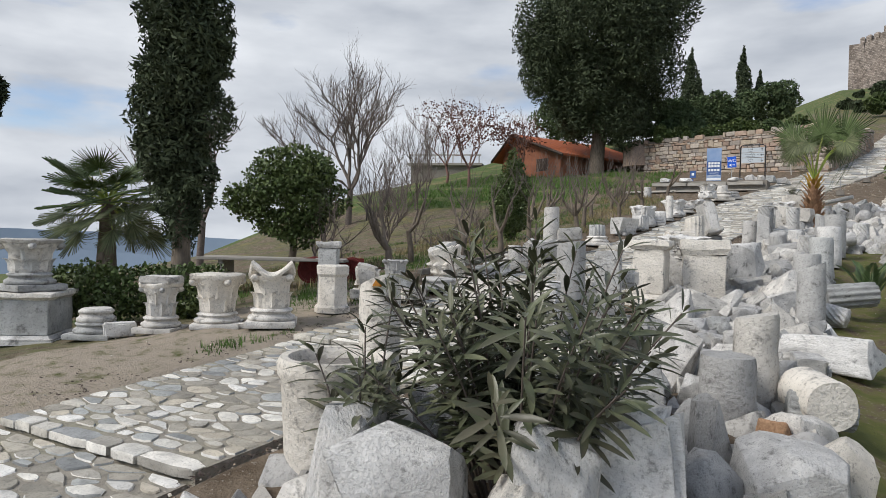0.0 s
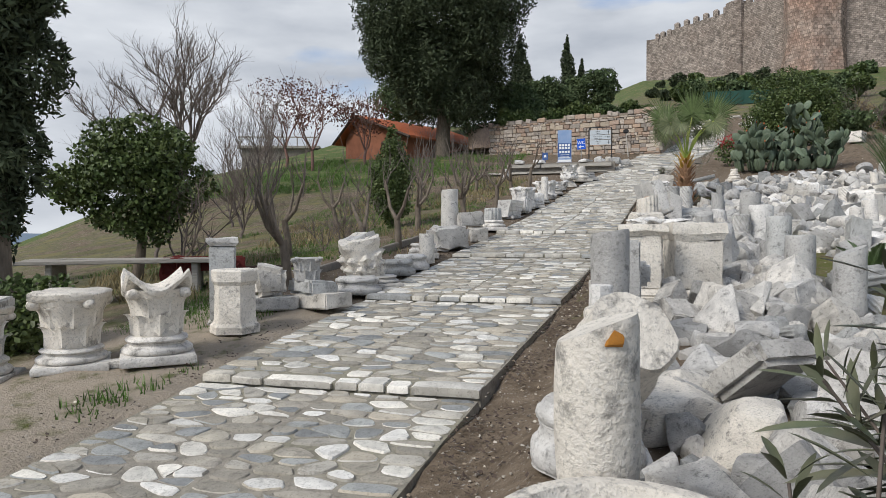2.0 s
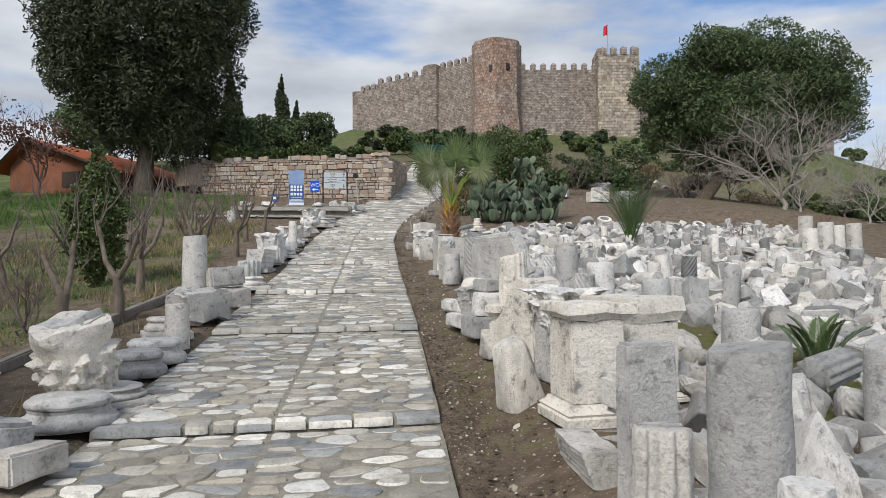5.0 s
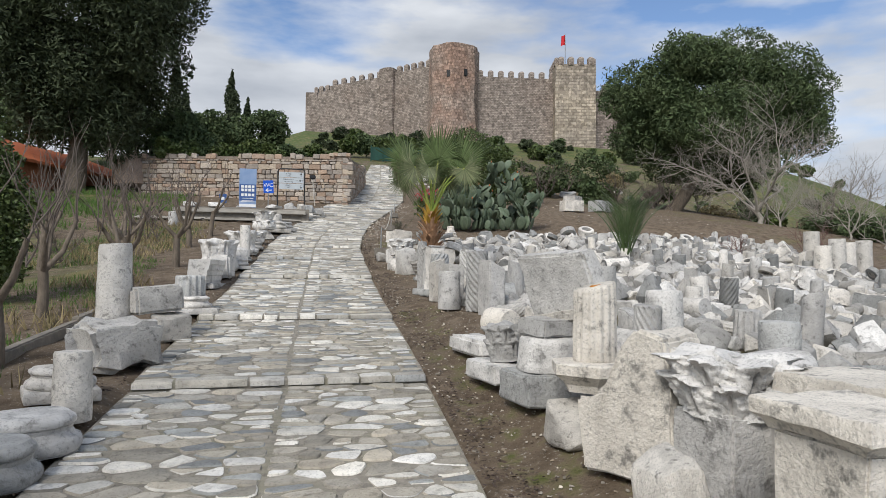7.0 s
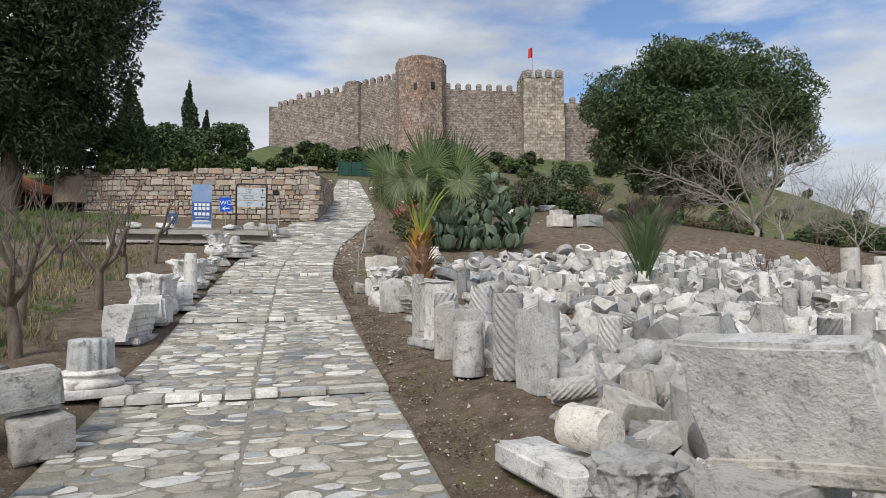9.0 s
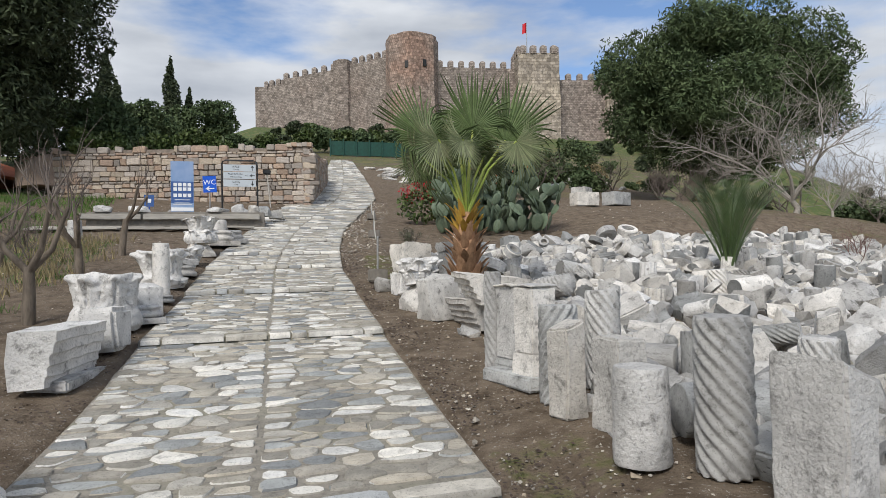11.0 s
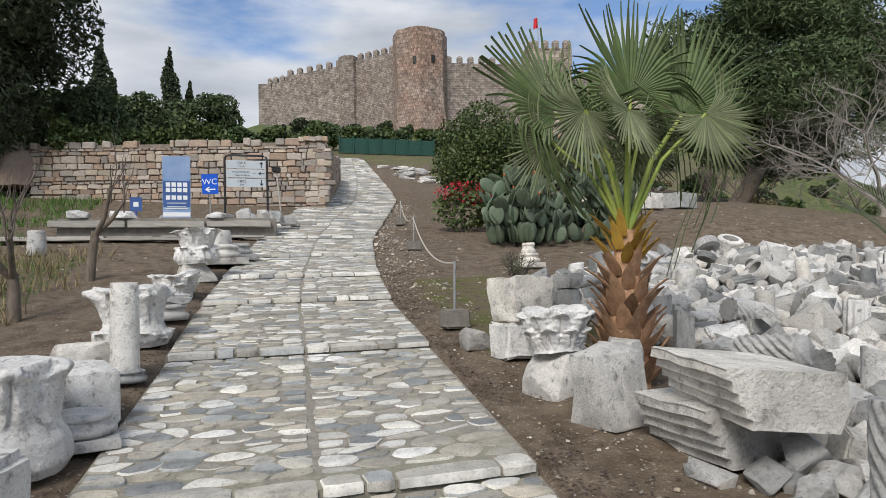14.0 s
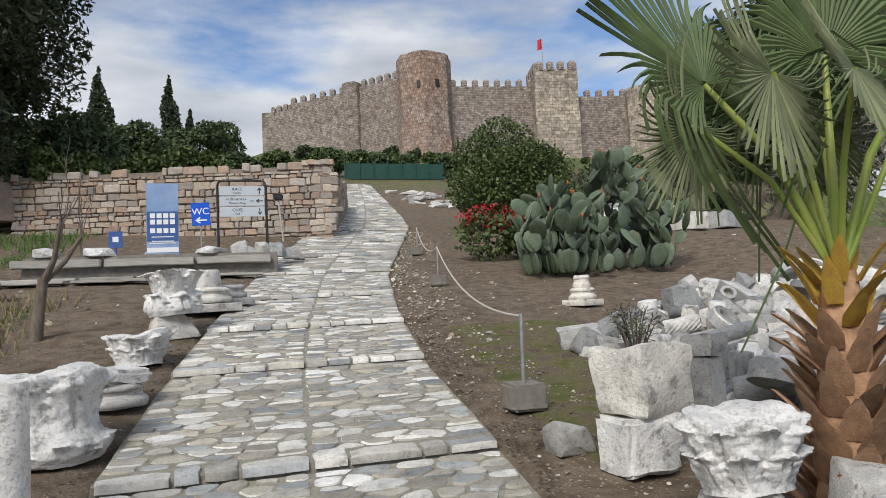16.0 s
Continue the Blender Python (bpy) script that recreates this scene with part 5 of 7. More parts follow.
    for _ in range(1300):
        y = rnd.uniform(1.2, 27)
        x = rnd.uniform(bed_edge(y) + 0.15, field_limit(y) + 0.1)
        if (y < 14 and 3.55 < x < 4.35) or (y > 18 and y < 21.5 and x < 3.7) or (y > 23 and x < 3.6 + (y - 23) * 1.2) or (21 < y and x < 2.9 + 0.25 * (y - 20)):
            continue
        r = rnd.uniform(0.05, 0.13)
        m = put(x, y, land(x, y) + rnd.uniform(0.0, 0.05), rnd.uniform(0, 360), rnd.uniform(-40, 40), 0, (r * 2.2, r * 1.8, r * 1.6))
        vs, fs = rnd.choice(packs)
        n0 = len(joined_v)
        joined_v += [tuple(m @ v) for v in vs]
        joined_f += [tuple(n0 + a for a in f) for f in fs]
    me = mesh_from("marble_rubble", joined_v, joined_f, M_MARBLE_ISLE, smooth=True)
    me.set_sharp_from_angle(angle=radians(35))
    thing("marble_rubble", me, "field of heaped white marble fragments and rubble", "rubble", kind="stuff")


field()

# ---- trees and shrubs ----
def leaf_cloud(rnd, count, sample, size, flat=0.35, long=1.0):
    """Many small leaf sprays: each a bent pair of triangles at a place that sample() gives, turned at random."""
    nr = np.random.RandomState(rnd.randint(0, 10 ** 6))
    pts = np.array([sample(rnd) for _ in range(count)])
    a, b = nr.normal(size=(count, 3)), nr.normal(size=(count, 3))
    a /= np.linalg.norm(a, axis=1)[:, None]
    b -= a * (a * b).sum(1)[:, None]
    b /= np.linalg.norm(b, axis=1)[:, None]
    s = size * nr.uniform(0.6, 1.35, size=(count, 1))
    c = np.cross(a, b)
    v = np.stack([pts - a * s * 0.5 * long, pts + b * s * 0.34 + c * s * 0.1, pts + a * s * 0.6 * long, pts - b * s * 0.34 - c * s * flat * 0.4], 1).reshape(-1, 3)
    i = np.arange(count)[:, None] * 4
    f = np.concatenate([i + [0, 1, 2], i + [0, 2, 3]], 1).reshape(-1, 3)
    return v, f


def cloud_mesh(name, v, f, mat):
    me = bpy.data.meshes.new(name)
    me.from_pydata(v.tolist(), [], f.tolist())
    me.materials.append(mat)
    return me


def in_lobes(lobes):
    """A sampler: places near the skin of a heap of round lobes (x, y, z, rx, ry, rz)."""
    weights = [l[3] * l[5] for l in lobes]

    def sample(rnd):
        x, y, z, rx, ry, rz = rnd.choices(lobes, weights)[0]
        while True:
            d = Vector((rnd.gauss(0, 1), rnd.gauss(0, 1), rnd.gauss(0, 1)))
            if d.length > 0.01:
                break
        d.normalize()
        r = rnd.uniform(0.35, 1.0) ** 0.4 * (1 + 0.28 * noise.noise(d * 2.6 + Vector((x, y, z))))
        return (x + d.x * rx * r, y + d.y * ry * r, z + d.z * rz * r)
    return sample


def limb(bm, a, b, r0, r1, seg=5):
    a, b = Vector(a), Vector(b)
    d = b - a
    if d.length < 1e-4:
        return
    bmesh.ops.create_cone(bm, cap_ends=True, segments=seg, radius1=r0, radius2=r1, depth=d.length, matrix=Matrix.Translation((a + b) / 2) @ d.to_track_quat('Z', 'Y').to_matrix().to_4x4())


def tubes(paths, sides=5):
    """Tapered tubes along (points, first radius, last radius), all in one vertex list."""
    V, F = [], []
    for pts, r0, r1 in paths:
        n = len(pts)
        base = len(V)
        for k, p in enumerate(pts):
            q = pts[min(k + 1, n - 1)] - pts[max(k - 1, 0)]
            q = q.normalized() if q.length > 1e-6 else Vector((0, 0, 1))
            u = q.orthogonal().normalized()
            w = q.cross(u)
            r = r0 + (r1 - r0) * k / (n - 1)
            V += [tuple(p + (u * math.cos(2 * math.pi * i / sides) + w * math.sin(2 * math.pi * i / sides)) * r) for i in range(sides)]
        for k in range(n - 1):
            for i in range(sides):
                F.append((base + k * sides + i, base + k * sides + (i + 1) % sides, base + (k + 1) * sides + (i + 1) % sides, base + (k + 1) * sides + i))
    return V, F


def bare_paths(rnd, start, way, length, r, depth, spread=0.5, up=0.25, kids=3, wander=0.16):
    """A branching skeleton of bare limbs."""
    out = []
    pts = [Vector(start)]
    d = Vector(way).normalized()
    k = 5
    for i in range(k):
        d = (d + Vector((rnd.gauss(0, wander), rnd.gauss(0, wander), rnd.gauss(0, wander) + up * 0.12))).normalized()
        pts.append(pts[-1] + d * length / k)
    out.append((pts, r, r * 0.55 if depth else r * 0.3))
    if depth:
        for j in range(kids + rnd.randint(0, 1)):
            at = rnd.randint(2, k)
            side = Vector((rnd.gauss(0, 1), rnd.gauss(0, 1), rnd.gauss(0, 0.6)))
            nd = (d + side.normalized() * spread * rnd.uniform(0.7, 1.4) + Vector((0, 0, up))).normalized()
            out += bare_paths(rnd, pts[at], nd, length * rnd.uniform(0.5, 0.78), r * rnd.uniform(0.42, 0.6), depth - 1, spread, up, kids, wander)
    return out


def bare_tree(label, x, y, h, seed, mat, trunk=0.25, r=0.14, spread=0.6, up=0.3, depth=4, kids=3, name="bare_tree", z=None):
    rnd = random.Random(seed)
    e = thing(name, None, label, "tree", put(x, y, z))
    stem = [(0, 0, -0.1), (rnd.uniform(-0.1, 0.1), 0, h * trunk * 0.5), (rnd.uniform(-0.1, 0.1), 0.05, h * trunk)]
    v, f = tubes([([Vector(p) for p in stem], r, r * 0.85)], 8)
    part("trunk", mesh_from("trunk", v, f, mat, True), e)
    paths = []
    for i in range(kids + 1):
        a = 2 * math.pi * i / (kids + 1) + rnd.uniform(-0.4, 0.4)
        paths += bare_paths(rnd, stem[-1], (math.cos(a) * spread, math.sin(a) * spread, 1.0), h * 0.42, r * 0.55, depth - 1, spread, up, kids)
    v, f = tubes(paths, 4)
    part("branchwork", mesh_from("branchwork", v, f, mat), e)["kind"] = "stuff"
    return e


def leafy_tree(label, x, y, z, lobes, mat, count, size, seed, trunk=None, bark=None, name="tree", category="tree", long=1.0, core=True):
    rnd = random.Random(seed)
    e = thing(name, None, label, category, put(x, y, z))
    if trunk:
        v, f = tubes([([Vector(p) for p in trunk[0]], trunk[1], trunk[2])], 9)
        part("trunk", mesh_from("trunk", v, f, bark or M_BARK, True), e)
    v, f = leaf_cloud(rnd, count, in_lobes(lobes), size, long=long)
    part("crown", cloud_mesh("crown", v, f, mat), e)
    return e


def lobed(rnd, n, c, r, k=0.45):
    """A heap of n lobes that fill the ellipsoid about c with radii r."""
    out = [(c[0], c[1], c[2], r[0] * 0.72, r[1] * 0.72, r[2] * 0.72)]
    for _ in range(n):
        d = Vector((rnd.gauss(0, 1), rnd.gauss(0, 1), rnd.gauss(0, 0.8))).normalized()
        s = rnd.uniform(0.55, 0.82)
        q = rnd.uniform(k * 0.7, k * 1.1)
        out.append((c[0] + d.x * r[0] * s, c[1] + d.y * r[1] * s, c[2] + d.z * r[2] * s, r[0] * q, r[1] * q, r[2] * q))
    return out


def spindle(rnd, h, r, n, low=0.1, fat=0.45):
    """Lobes stacked to a cypress: narrow at the foot, widest low down, pointed."""
    out = []
    for i in range(n):
        u = (i + 0.5) / n
        w = r * (math.sin(min(1, u / fat) * math.pi / 2) if u < fat else math.cos((u - fat) / (1 - fat) * math.pi / 2) ** 0.75)
        w = max(w, 0.06 * r)
        for _ in range(2):
            a = rnd.uniform(0, 6.28)
            out.append((math.cos(a) * w * 0.28, math.sin(a) * w * 0.28, h * (low + (1 - low) * u), w * 0.82, w * 0.82, h / n * 1.15))
    return out


def plant_trees():
    rnd = random.Random(77)
    # tall cypress by the capitals, with its round neighbours
    leafy_tree("tall dense dark green cypress with a bare lower trunk", -4.6, 6.05, None, spindle(rnd, 9.0, 0.68, 18, 0.09, 0.30), M_LEAF_DARK, 70000, 0.044, 1, ([(0, 0, -0.1), (0.02, 0, 1.0), (0, 0, 5)], 0.17, 0.08), name="cypress_tree", long=2.2)
    hedge = [(u, 0.12 * math.sin(u * 5), 0.42 + 0.05 * math.sin(u * 9), 0.30, 0.34, 0.38) for u in np.linspace(-1.0, 1.0, 9)]
    e = leafy_tree("clipped green hedge behind the capitals", -4.55, 5.35, None, hedge, M_LEAF_GREEN, 9000, 0.055, 2, name="hedge", category="hedge")
    e.rotation_euler.z = radians(32)
    leafy_tree("round dark green tree with many thin stems", -6.4, 10.2, None, lobed(rnd, 22, (0, 0, 1.62), (1.4, 1.3, 1.12), 0.34), M_LEAF_GREEN, 17000, 0.075, 3, ([(0, 0, -0.1), (0.15, 0, 0.7), (0.1, 0, 1.8)], 0.10, 0.05), name="round_tree")
    bare_tree("leafless multi-stemmed shrub beside a round tree", -5.3, 10.0, 2.2, 31, M_TWIG, 0.1, 0.035, 0.9, 0.3, 3, 4, "bare_shrub")
    leafy_tree("small clipped thuja with brownish tips", -3.75, 15.7, None, spindle(rnd, 2.25, 0.60, 8, 0.06, 0.3), M_LEAF_GREEN, 14000, 0.055, 4, ([(0, 0, -0.1), (0, 0, 0.5)], 0.04, 0.03), name="thuja_tree")
    # behind: bare trees and the great dark crown over the house
    bare_tree("tall leafless tree with a fan of fine twigs", -16.8, 25.4, 6.9, 5, M_TWIG, 0.24, 0.16, 0.55, 0.26, 5, 4)
    bare_tree("leafless tree behind the cypress", -15.5, 15.5, 6.0, 6, M_TWIG, 0.25, 0.13, 0.5, 0.35, 4, 3)
    for i, (x, y, h) in enumerate(((-13.0, 24.0, 4.5), (-14.6, 28.0, 5.0), (-11.5, 21.0, 3.6), (-17.5, 34.0, 5.5), (-9.0, 14.0, 3.0), (-8.6, 17.0, 2.6))):
        bare_tree("leafless thicket of thin greyish stems", x, y, h, 40 + i, M_TWIG, 0.08, 0.05, 0.55, 0.4, 4, 4, "bare_shrub")
    for i, (x, y, h) in enumerate(((-15.6, 35.5, 5.6), (-13.4, 38.0, 4.2), (-18.6, 38.0, 5.6))):
        e = bare_tree("leafless tree with reddish seed clusters beside the house", x, y, h, 50 + i, M_TWIG_RED, 0.2, 0.10, 0.6, 0.3, 4, 3)
        r2 = random.Random(60 + i)
        v, f = leaf_cloud(r2, 900, in_lobes(lobed(r2, 9, (0, 0, h * 0.66), (h * 0.42, h * 0.42, h * 0.32))), 0.13)
        part("seed_cluster", cloud_mesh("seed_cluster", v, f, M_SEED), e)["kind"] = "stuff"
    leafy_tree("huge dark green spreading cypress over the house roof", -9.7, 41.5, None, lobed(rnd, 34, (0.5, 0, 8.7), (5.5, 5.2, 7.2), 0.36), M_LEAF_DARK, 130000, 0.115, 7, ([(0, 0, -0.3), (0.2, 0, 2.0), (0, 0.3, 7)], 0.55, 0.3), name="great_tree", long=2.2)
    leafy_tree("lower skirt of dark shrubs beneath a great tree", -5.6, 44.2, None, lobed(rnd, 10, (0, 0, 1.6), (2.6, 2.0, 2.2)), M_LEAF_PINE, 14000, 0.17, 8, name="dark_shrub", category="shrub")
    for x, y, top, r in ((-4.25, 69.5, 20.3, 0.85), (-2.85, 70.5, 18.2, 0.6), (-8.9, 69.0, 20.6, 0.95), (-7.9, 67.0, 17.6, 0.8)):
        z = land(x, y)
        leafy_tree("slim dark cypress behind the terrace wall", x, y, None, spindle(rnd, top - z, r, 12, 0.03, 0.3), M_LEAF_DARK, 7000, 0.2, rnd.randint(0, 999), name="slim_cypress")
    for x, y, r, h in ((-13.0, 56, 3.0, 4.8), (-10.0, 55, 2.6, 4.4), (-7.2, 56, 2.2, 4.0), (-5.4, 58, 2.0, 4.2), (-1.4, 64, 2.4, 4.8), (-4.0, 62, 2.0, 3.6), (-15.5, 52, 3, 5.4)):
        leafy_tree("dull green evergreen in the grove behind the wall", x, y, None, lobed(rnd, 9, (0, 0, h * 0.58), (r, r * 0.9, h * 0.42)), M_LEAF_PINE, 9000, 0.2, rnd.randint(0, 999), name="grove_tree")
    for i in range(9):
        x = -5.5 + i * 1.02
        leafy_tree("creeper and shrubs spilling over the wall top", x, 41.6 + 0.3 * math.sin(i), 7.55 + 0.1 * math.sin(i * 2.0), lobed(rnd, 5, (0, 0, 0.65), (0.9, 0.6, 0.62)), M_LEAF_GREEN if i % 4 != 2 else M_LEAF_PINE, 2400, 0.14, rnd.randint(0, 999), name="wall_shrub", category="shrub")
    leafy_tree("broad dark green shrub beside the paved way", 9.9, 40.0, None, lobed(rnd, 14, (0, 0, 1.7), (2.7, 2.2, 2.0)), M_LEAF_GREEN, 30000, 0.11, 12, name="broad_shrub", category="shrub")
    for i in range(11):
        x = 6.8 + i * 1.55
        leafy_tree("clipped shrub in the far hedge", x, 71 + 0.4 * math.sin(i * 1.7), None, lobed(rnd, 4, (0, 0, 1.3), (1.3, 1.0, 1.3)), M_LEAF_PINE if i % 2 else M_LEAF_GREEN, 1700, 0.30, rnd.randint(0, 999), name="hedge_shrub", category="shrub")
    for i in range(80):
        x, y = (rnd.uniform(4, 62), rnd.uniform(76, 104)) if i < 46 else (rnd.uniform(38, 84), rnd.uniform(56, 100))
        r = rnd.uniform(0.5, 1.6)
        leafy_tree("scrub bush on the castle slope", x, y, None, lobed(rnd, 4, (0, 0, r * 0.6), (r, r, r * 0.8)), rnd.choice((M_LEAF_PINE, M_LEAF_GREEN, M_LEAF_DARK)), 700, 0.4, rnd.randint(0, 999), name="scrub_bush", category="shrub")
    # right: pine, bare trees
    leafy_tree("broad round-crowned stone pine with a leaning trunk", 23.9, 39.5, None, lobed(rnd, 90, (1.5, 0, 6.0), (7.9, 6.2, 4.8), 0.25), M_LEAF_PINE, 150000, 0.10, 14, ([(-2.4, 0, -0.3), (-1.3, 0, 1.0), (0.0, 0, 3.2), (0.8, 0, 6.5)], 0.45, 0.22), name="pine_tree", long=2.4)
    bare_tree("pale leafless fig tree with spreading branches", 22.0, 32.6, 6.4, 15, M_TWIG_PALE, 0.08, 0.13, 0.95, 0.16, 5, 4)
    for i, (x, y, h) in enumerate(((25.0, 30.0, 4.4), (20.5, 29.5, 2.6), (27.0, 34.0, 5.0), (13.8, 20.4, 1.4), (12.2, 21.5, 1.2), (15.8, 23.0, 1.6))):
        bare_tree("leafless grey bush with thin twigs", x, y, h, 70 + i, M_TWIG_PALE if i < 3 else M_TWIG_RED, 0.08, 0.05 if i < 3 else 0.02, 0.8, 0.2, 4 if i < 3 else 3, 4, "bare_shrub")
    for i in range(34):
        x, y = rnd.uniform(15, 42), rnd.uniform(42, 74)
        r = rnd.uniform(0.5, 1.3)
        leafy_tree("olive-green low shrub on the slope", x, y, None, lobed(rnd, 4, (0, 0, r * 0.5), (r * 1.2, r, r * 0.7)), M_LEAF_PINE if i % 3 else M_DRY, 1100, 0.16, 200 + i, name="slope_shrub", category="shrub")
    for i in range(14):
        x, y = rnd.uniform(13, 26), rnd.uniform(38, 54)
        bare_tree("leafless grey shrub on the slope", x, y, rnd.uniform(2, 3.4), 90 + i, M_TWIG, 0.1, 0.05, 0.7, 0.25, 3, 4, "bare_shrub")
    for i in range(16):
        x, y = rnd.uniform(19, 34), rnd.uniform(25, 38)
        bare_tree("leafless tangle of grey stems on the slope", x, y, rnd.uniform(1.6, 3.6), 230 + i, M_TWIG_PALE if i % 2 else M_TWIG, 0.06, 0.05, 0.9, 0.15, 4, 3, "bare_shrub")
        if i % 2:
            r = rnd.uniform(0.7, 1.4)
            leafy_tree("dark low shrub among leafless stems", x + 1.5, y + 2, None, lobed(rnd, 4, (0, 0, r * 0.5), (r * 1.3, r, r * 0.7)), M_LEAF_PINE, 1500, 0.15, 260 + i, name="slope_shrub", category="shrub")
    for i, (x, y, r) in enumerate(((14.0, 44.0, 1.3), (17.5, 47.5, 1.6), (19.0, 44.0, 1.1), (12.6, 50.0, 1.5), (21.0, 52.0, 1.8), (25.0, 56.0, 2.2), (16.0, 56.0, 2.0))):
        leafy_tree("grey-green shrub on the slope", x, y, None, lobed(rnd, 5, (0, 0, r * 0.6), (r, r, r * 0.8)), M_LEAF_PINE, 1800, 0.2, 110 + i, name="slope_shrub", category="shrub")
    leafy_tree("dark evergreen branches at the edge of the garden", -12.67, 6.42, None, lobed(rnd, 26, (0, 0, 5.14), (1.25, 1.2, 1.3), 0.3), M_LEAF_DARK, 16000, 0.09, 21, ([(0, 0, -0.1), (0.1, 0, 2.0), (0, 0, 5.14)], 0.14, 0.06), name="evergreen_tree", long=2.0)
    for i in range(14):
        x, y = rnd.uniform(-7.5, -2.9), rnd.uniform(9.5, 25)
        bare_tree("thin leafless shrub in the planted bed", x, y, rnd.uniform(0.9, 1.7), 330 + i, M_TWIG, 0.08, 0.018, 0.7, 0.3, 3, 4, "bare_shrub")
    # pollarded saplings in the planted bed left of the way
    for i, (x, y) in enumerate(((-2.75, 8.7), (-2.62, 10.9), (-2.4, 12.2), (-2.75, 14.5), (-2.15, 16.3), (-2.7, 18.4), (-1.95, 19.4), (-3.3, 21.0), (-2.15, 23.0), (-3.7, 24.6), (-4.6, 12.2), (-5.6, 16.6), (-4.4, 19.8), (-1.9, 25.6), (-5.2, 22.6))):
        r2 = random.Random(130 + i)
        e = thing("pollarded_sapling", None, "pruned leafless sapling with gnarled trunk and straight shoots", "tree", put(x, y), "saplings in the bed")
        h = r2.uniform(0.45, 0.75)
        lean = r2.uniform(-0.12, 0.12)
        v, f = tubes([([Vector((0, 0, -0.05)), Vector((lean * 0.4, 0.02, h * 0.5)), Vector((lean, 0, h))], 0.075, 0.055)], 8)
        part("trunk", mesh_from("trunk", v, f, M_BARK, True), e)
        for j in range(r2.randint(2, 4)):
            a = r2.uniform(0, 6.28)
            tip = Vector((lean + math.cos(a) * 0.38, math.sin(a) * 0.38, h + r2.uniform(0.4, 0.75)))
            v, f = tubes([([Vector((lean, 0, h - 0.06)), Vector((lean + math.cos(a) * 0.22, math.sin(a) * 0.22, h + 0.18)), tip], 0.042, 0.022)], 7)
            part("limb", mesh_from("limb", v, f, M_BARK, True), e)
            v, f = tubes([p for _ in range(3) for p in bare_paths(r2, tip - Vector((0, 0, r2.uniform(0, 0.25))), (r2.gauss(0, 0.3), r2.gauss(0, 0.3), 1), r2.uniform(0.4, 1.0), 0.010, 1, 0.4, 0.4, 2)], 5)
            part("shoot", mesh_from("shoot", v, f, M_TWIG, True), e)["kind"] = "stuff"


plant_trees()


# ---- oleander by the stone basin ----
def oleander(x, y, seed, stems, height, spread, label, leaf=0.14):
    rnd = random.Random(seed)
    e = thing("oleander_bush", None, label, "shrub", put(x, y))
    paths, lv, lf = [], [], []
    for s in range(stems):
        a = rnd.uniform(0, 6.28)
        q = math.sqrt(rnd.uniform(0, 1)) * spread
        foot = Vector((math.cos(a) * q * 0.25, math.sin(a) * q * 0.25, 0))
        top = Vector((math.cos(a) * q, math.sin(a) * q, height * (1 - 0.35 * (q / spread) ** 2) * rnd.uniform(0.72, 1.08)))
        mid = foot.lerp(top, 0.5) + Vector((math.cos(a), math.sin(a), 0)) * q * -0.10
        pts = [foot, foot.lerp(mid, 0.6), mid, mid.lerp(top, 0.5) + Vector((0, 0, 0.02)), top]
        paths.append((pts, 0.007, 0.003))
        nodes = rnd.randint(11, 15)
        for k in range(nodes):
            u = 0.28 + 0.72 * k / (nodes - 1)
            seg = min(3, int(u * 4))
            p = pts[seg].lerp(pts[seg + 1], u * 4 - seg)
            d = (pts[seg + 1] - pts[seg]).normalized()
            young = u > 0.93
            for j in range(3):
                b = 2.09 * j + k * 1.05 + rnd.uniform(-0.3, 0.3)
                o = d.orthogonal().normalized()
                out = (o * math.cos(b) + d.cross(o) * math.sin(b))
                lift = (0.95 if young else rnd.uniform(0.15, 0.75))
                way = (out + d * lift).normalized()
                L = leaf * rnd.uniform(0.75, 1.25) * (0.7 if young else 1.0)
                W = L * 0.085
                side = way.cross(d).normalized()
                nrm = side.cross(way).normalized()
                droop = -0.16 * L * rnd.uniform(0.2, 1.4)
                n0 = len(lv)
                for t, w in ((0.0, 0.2), (0.3, 0.85), (0.6, 1.0), (0.85, 0.6)):
                    c = p + way * (0.012 + L * t) + Vector((0, 0, droop * t * t))
                    lv += [tuple(c - side * W * w + nrm * W * 0.35 * w), tuple(c), tuple(c + side * W * w + nrm * W * 0.35 * w)]
                lv.append(tuple(p + way * (L + 0.012) + Vector((0, 0, droop))))
                for i in range(3):
                    m = n0 + i * 3
                    lf += [(m, m + 1, m + 4, m + 3), (m + 1, m + 2, m + 5, m + 4)]
                lf += [(n0 + 9, n0 + 10, n0 + 12), (n0 + 10, n0 + 11, n0 + 12)]
    v, f = tubes(paths, 5)
    part("stem_tuft", mesh_from("stem_tuft", v, f, M_TWIG, True), e)
    part("foliage", mesh_from("foliage", lv, lf, M_LEAF_OLEANDER, True), e)
    return e


oleander(2.50, 2.0, 5, 60, 1.12, 0.62, "leggy oleander bush with narrow grey-green leaves among marble blocks")
oleander(1.92, 1.78, 8, 6, 0.95, 0.22, "small oleander shoot beside the stone basin")
oleander(2.57, 20.48, 9, 14, 0.30, 0.18, "small dark shrub growing in a stone trough", 0.05).location.z += 0.66


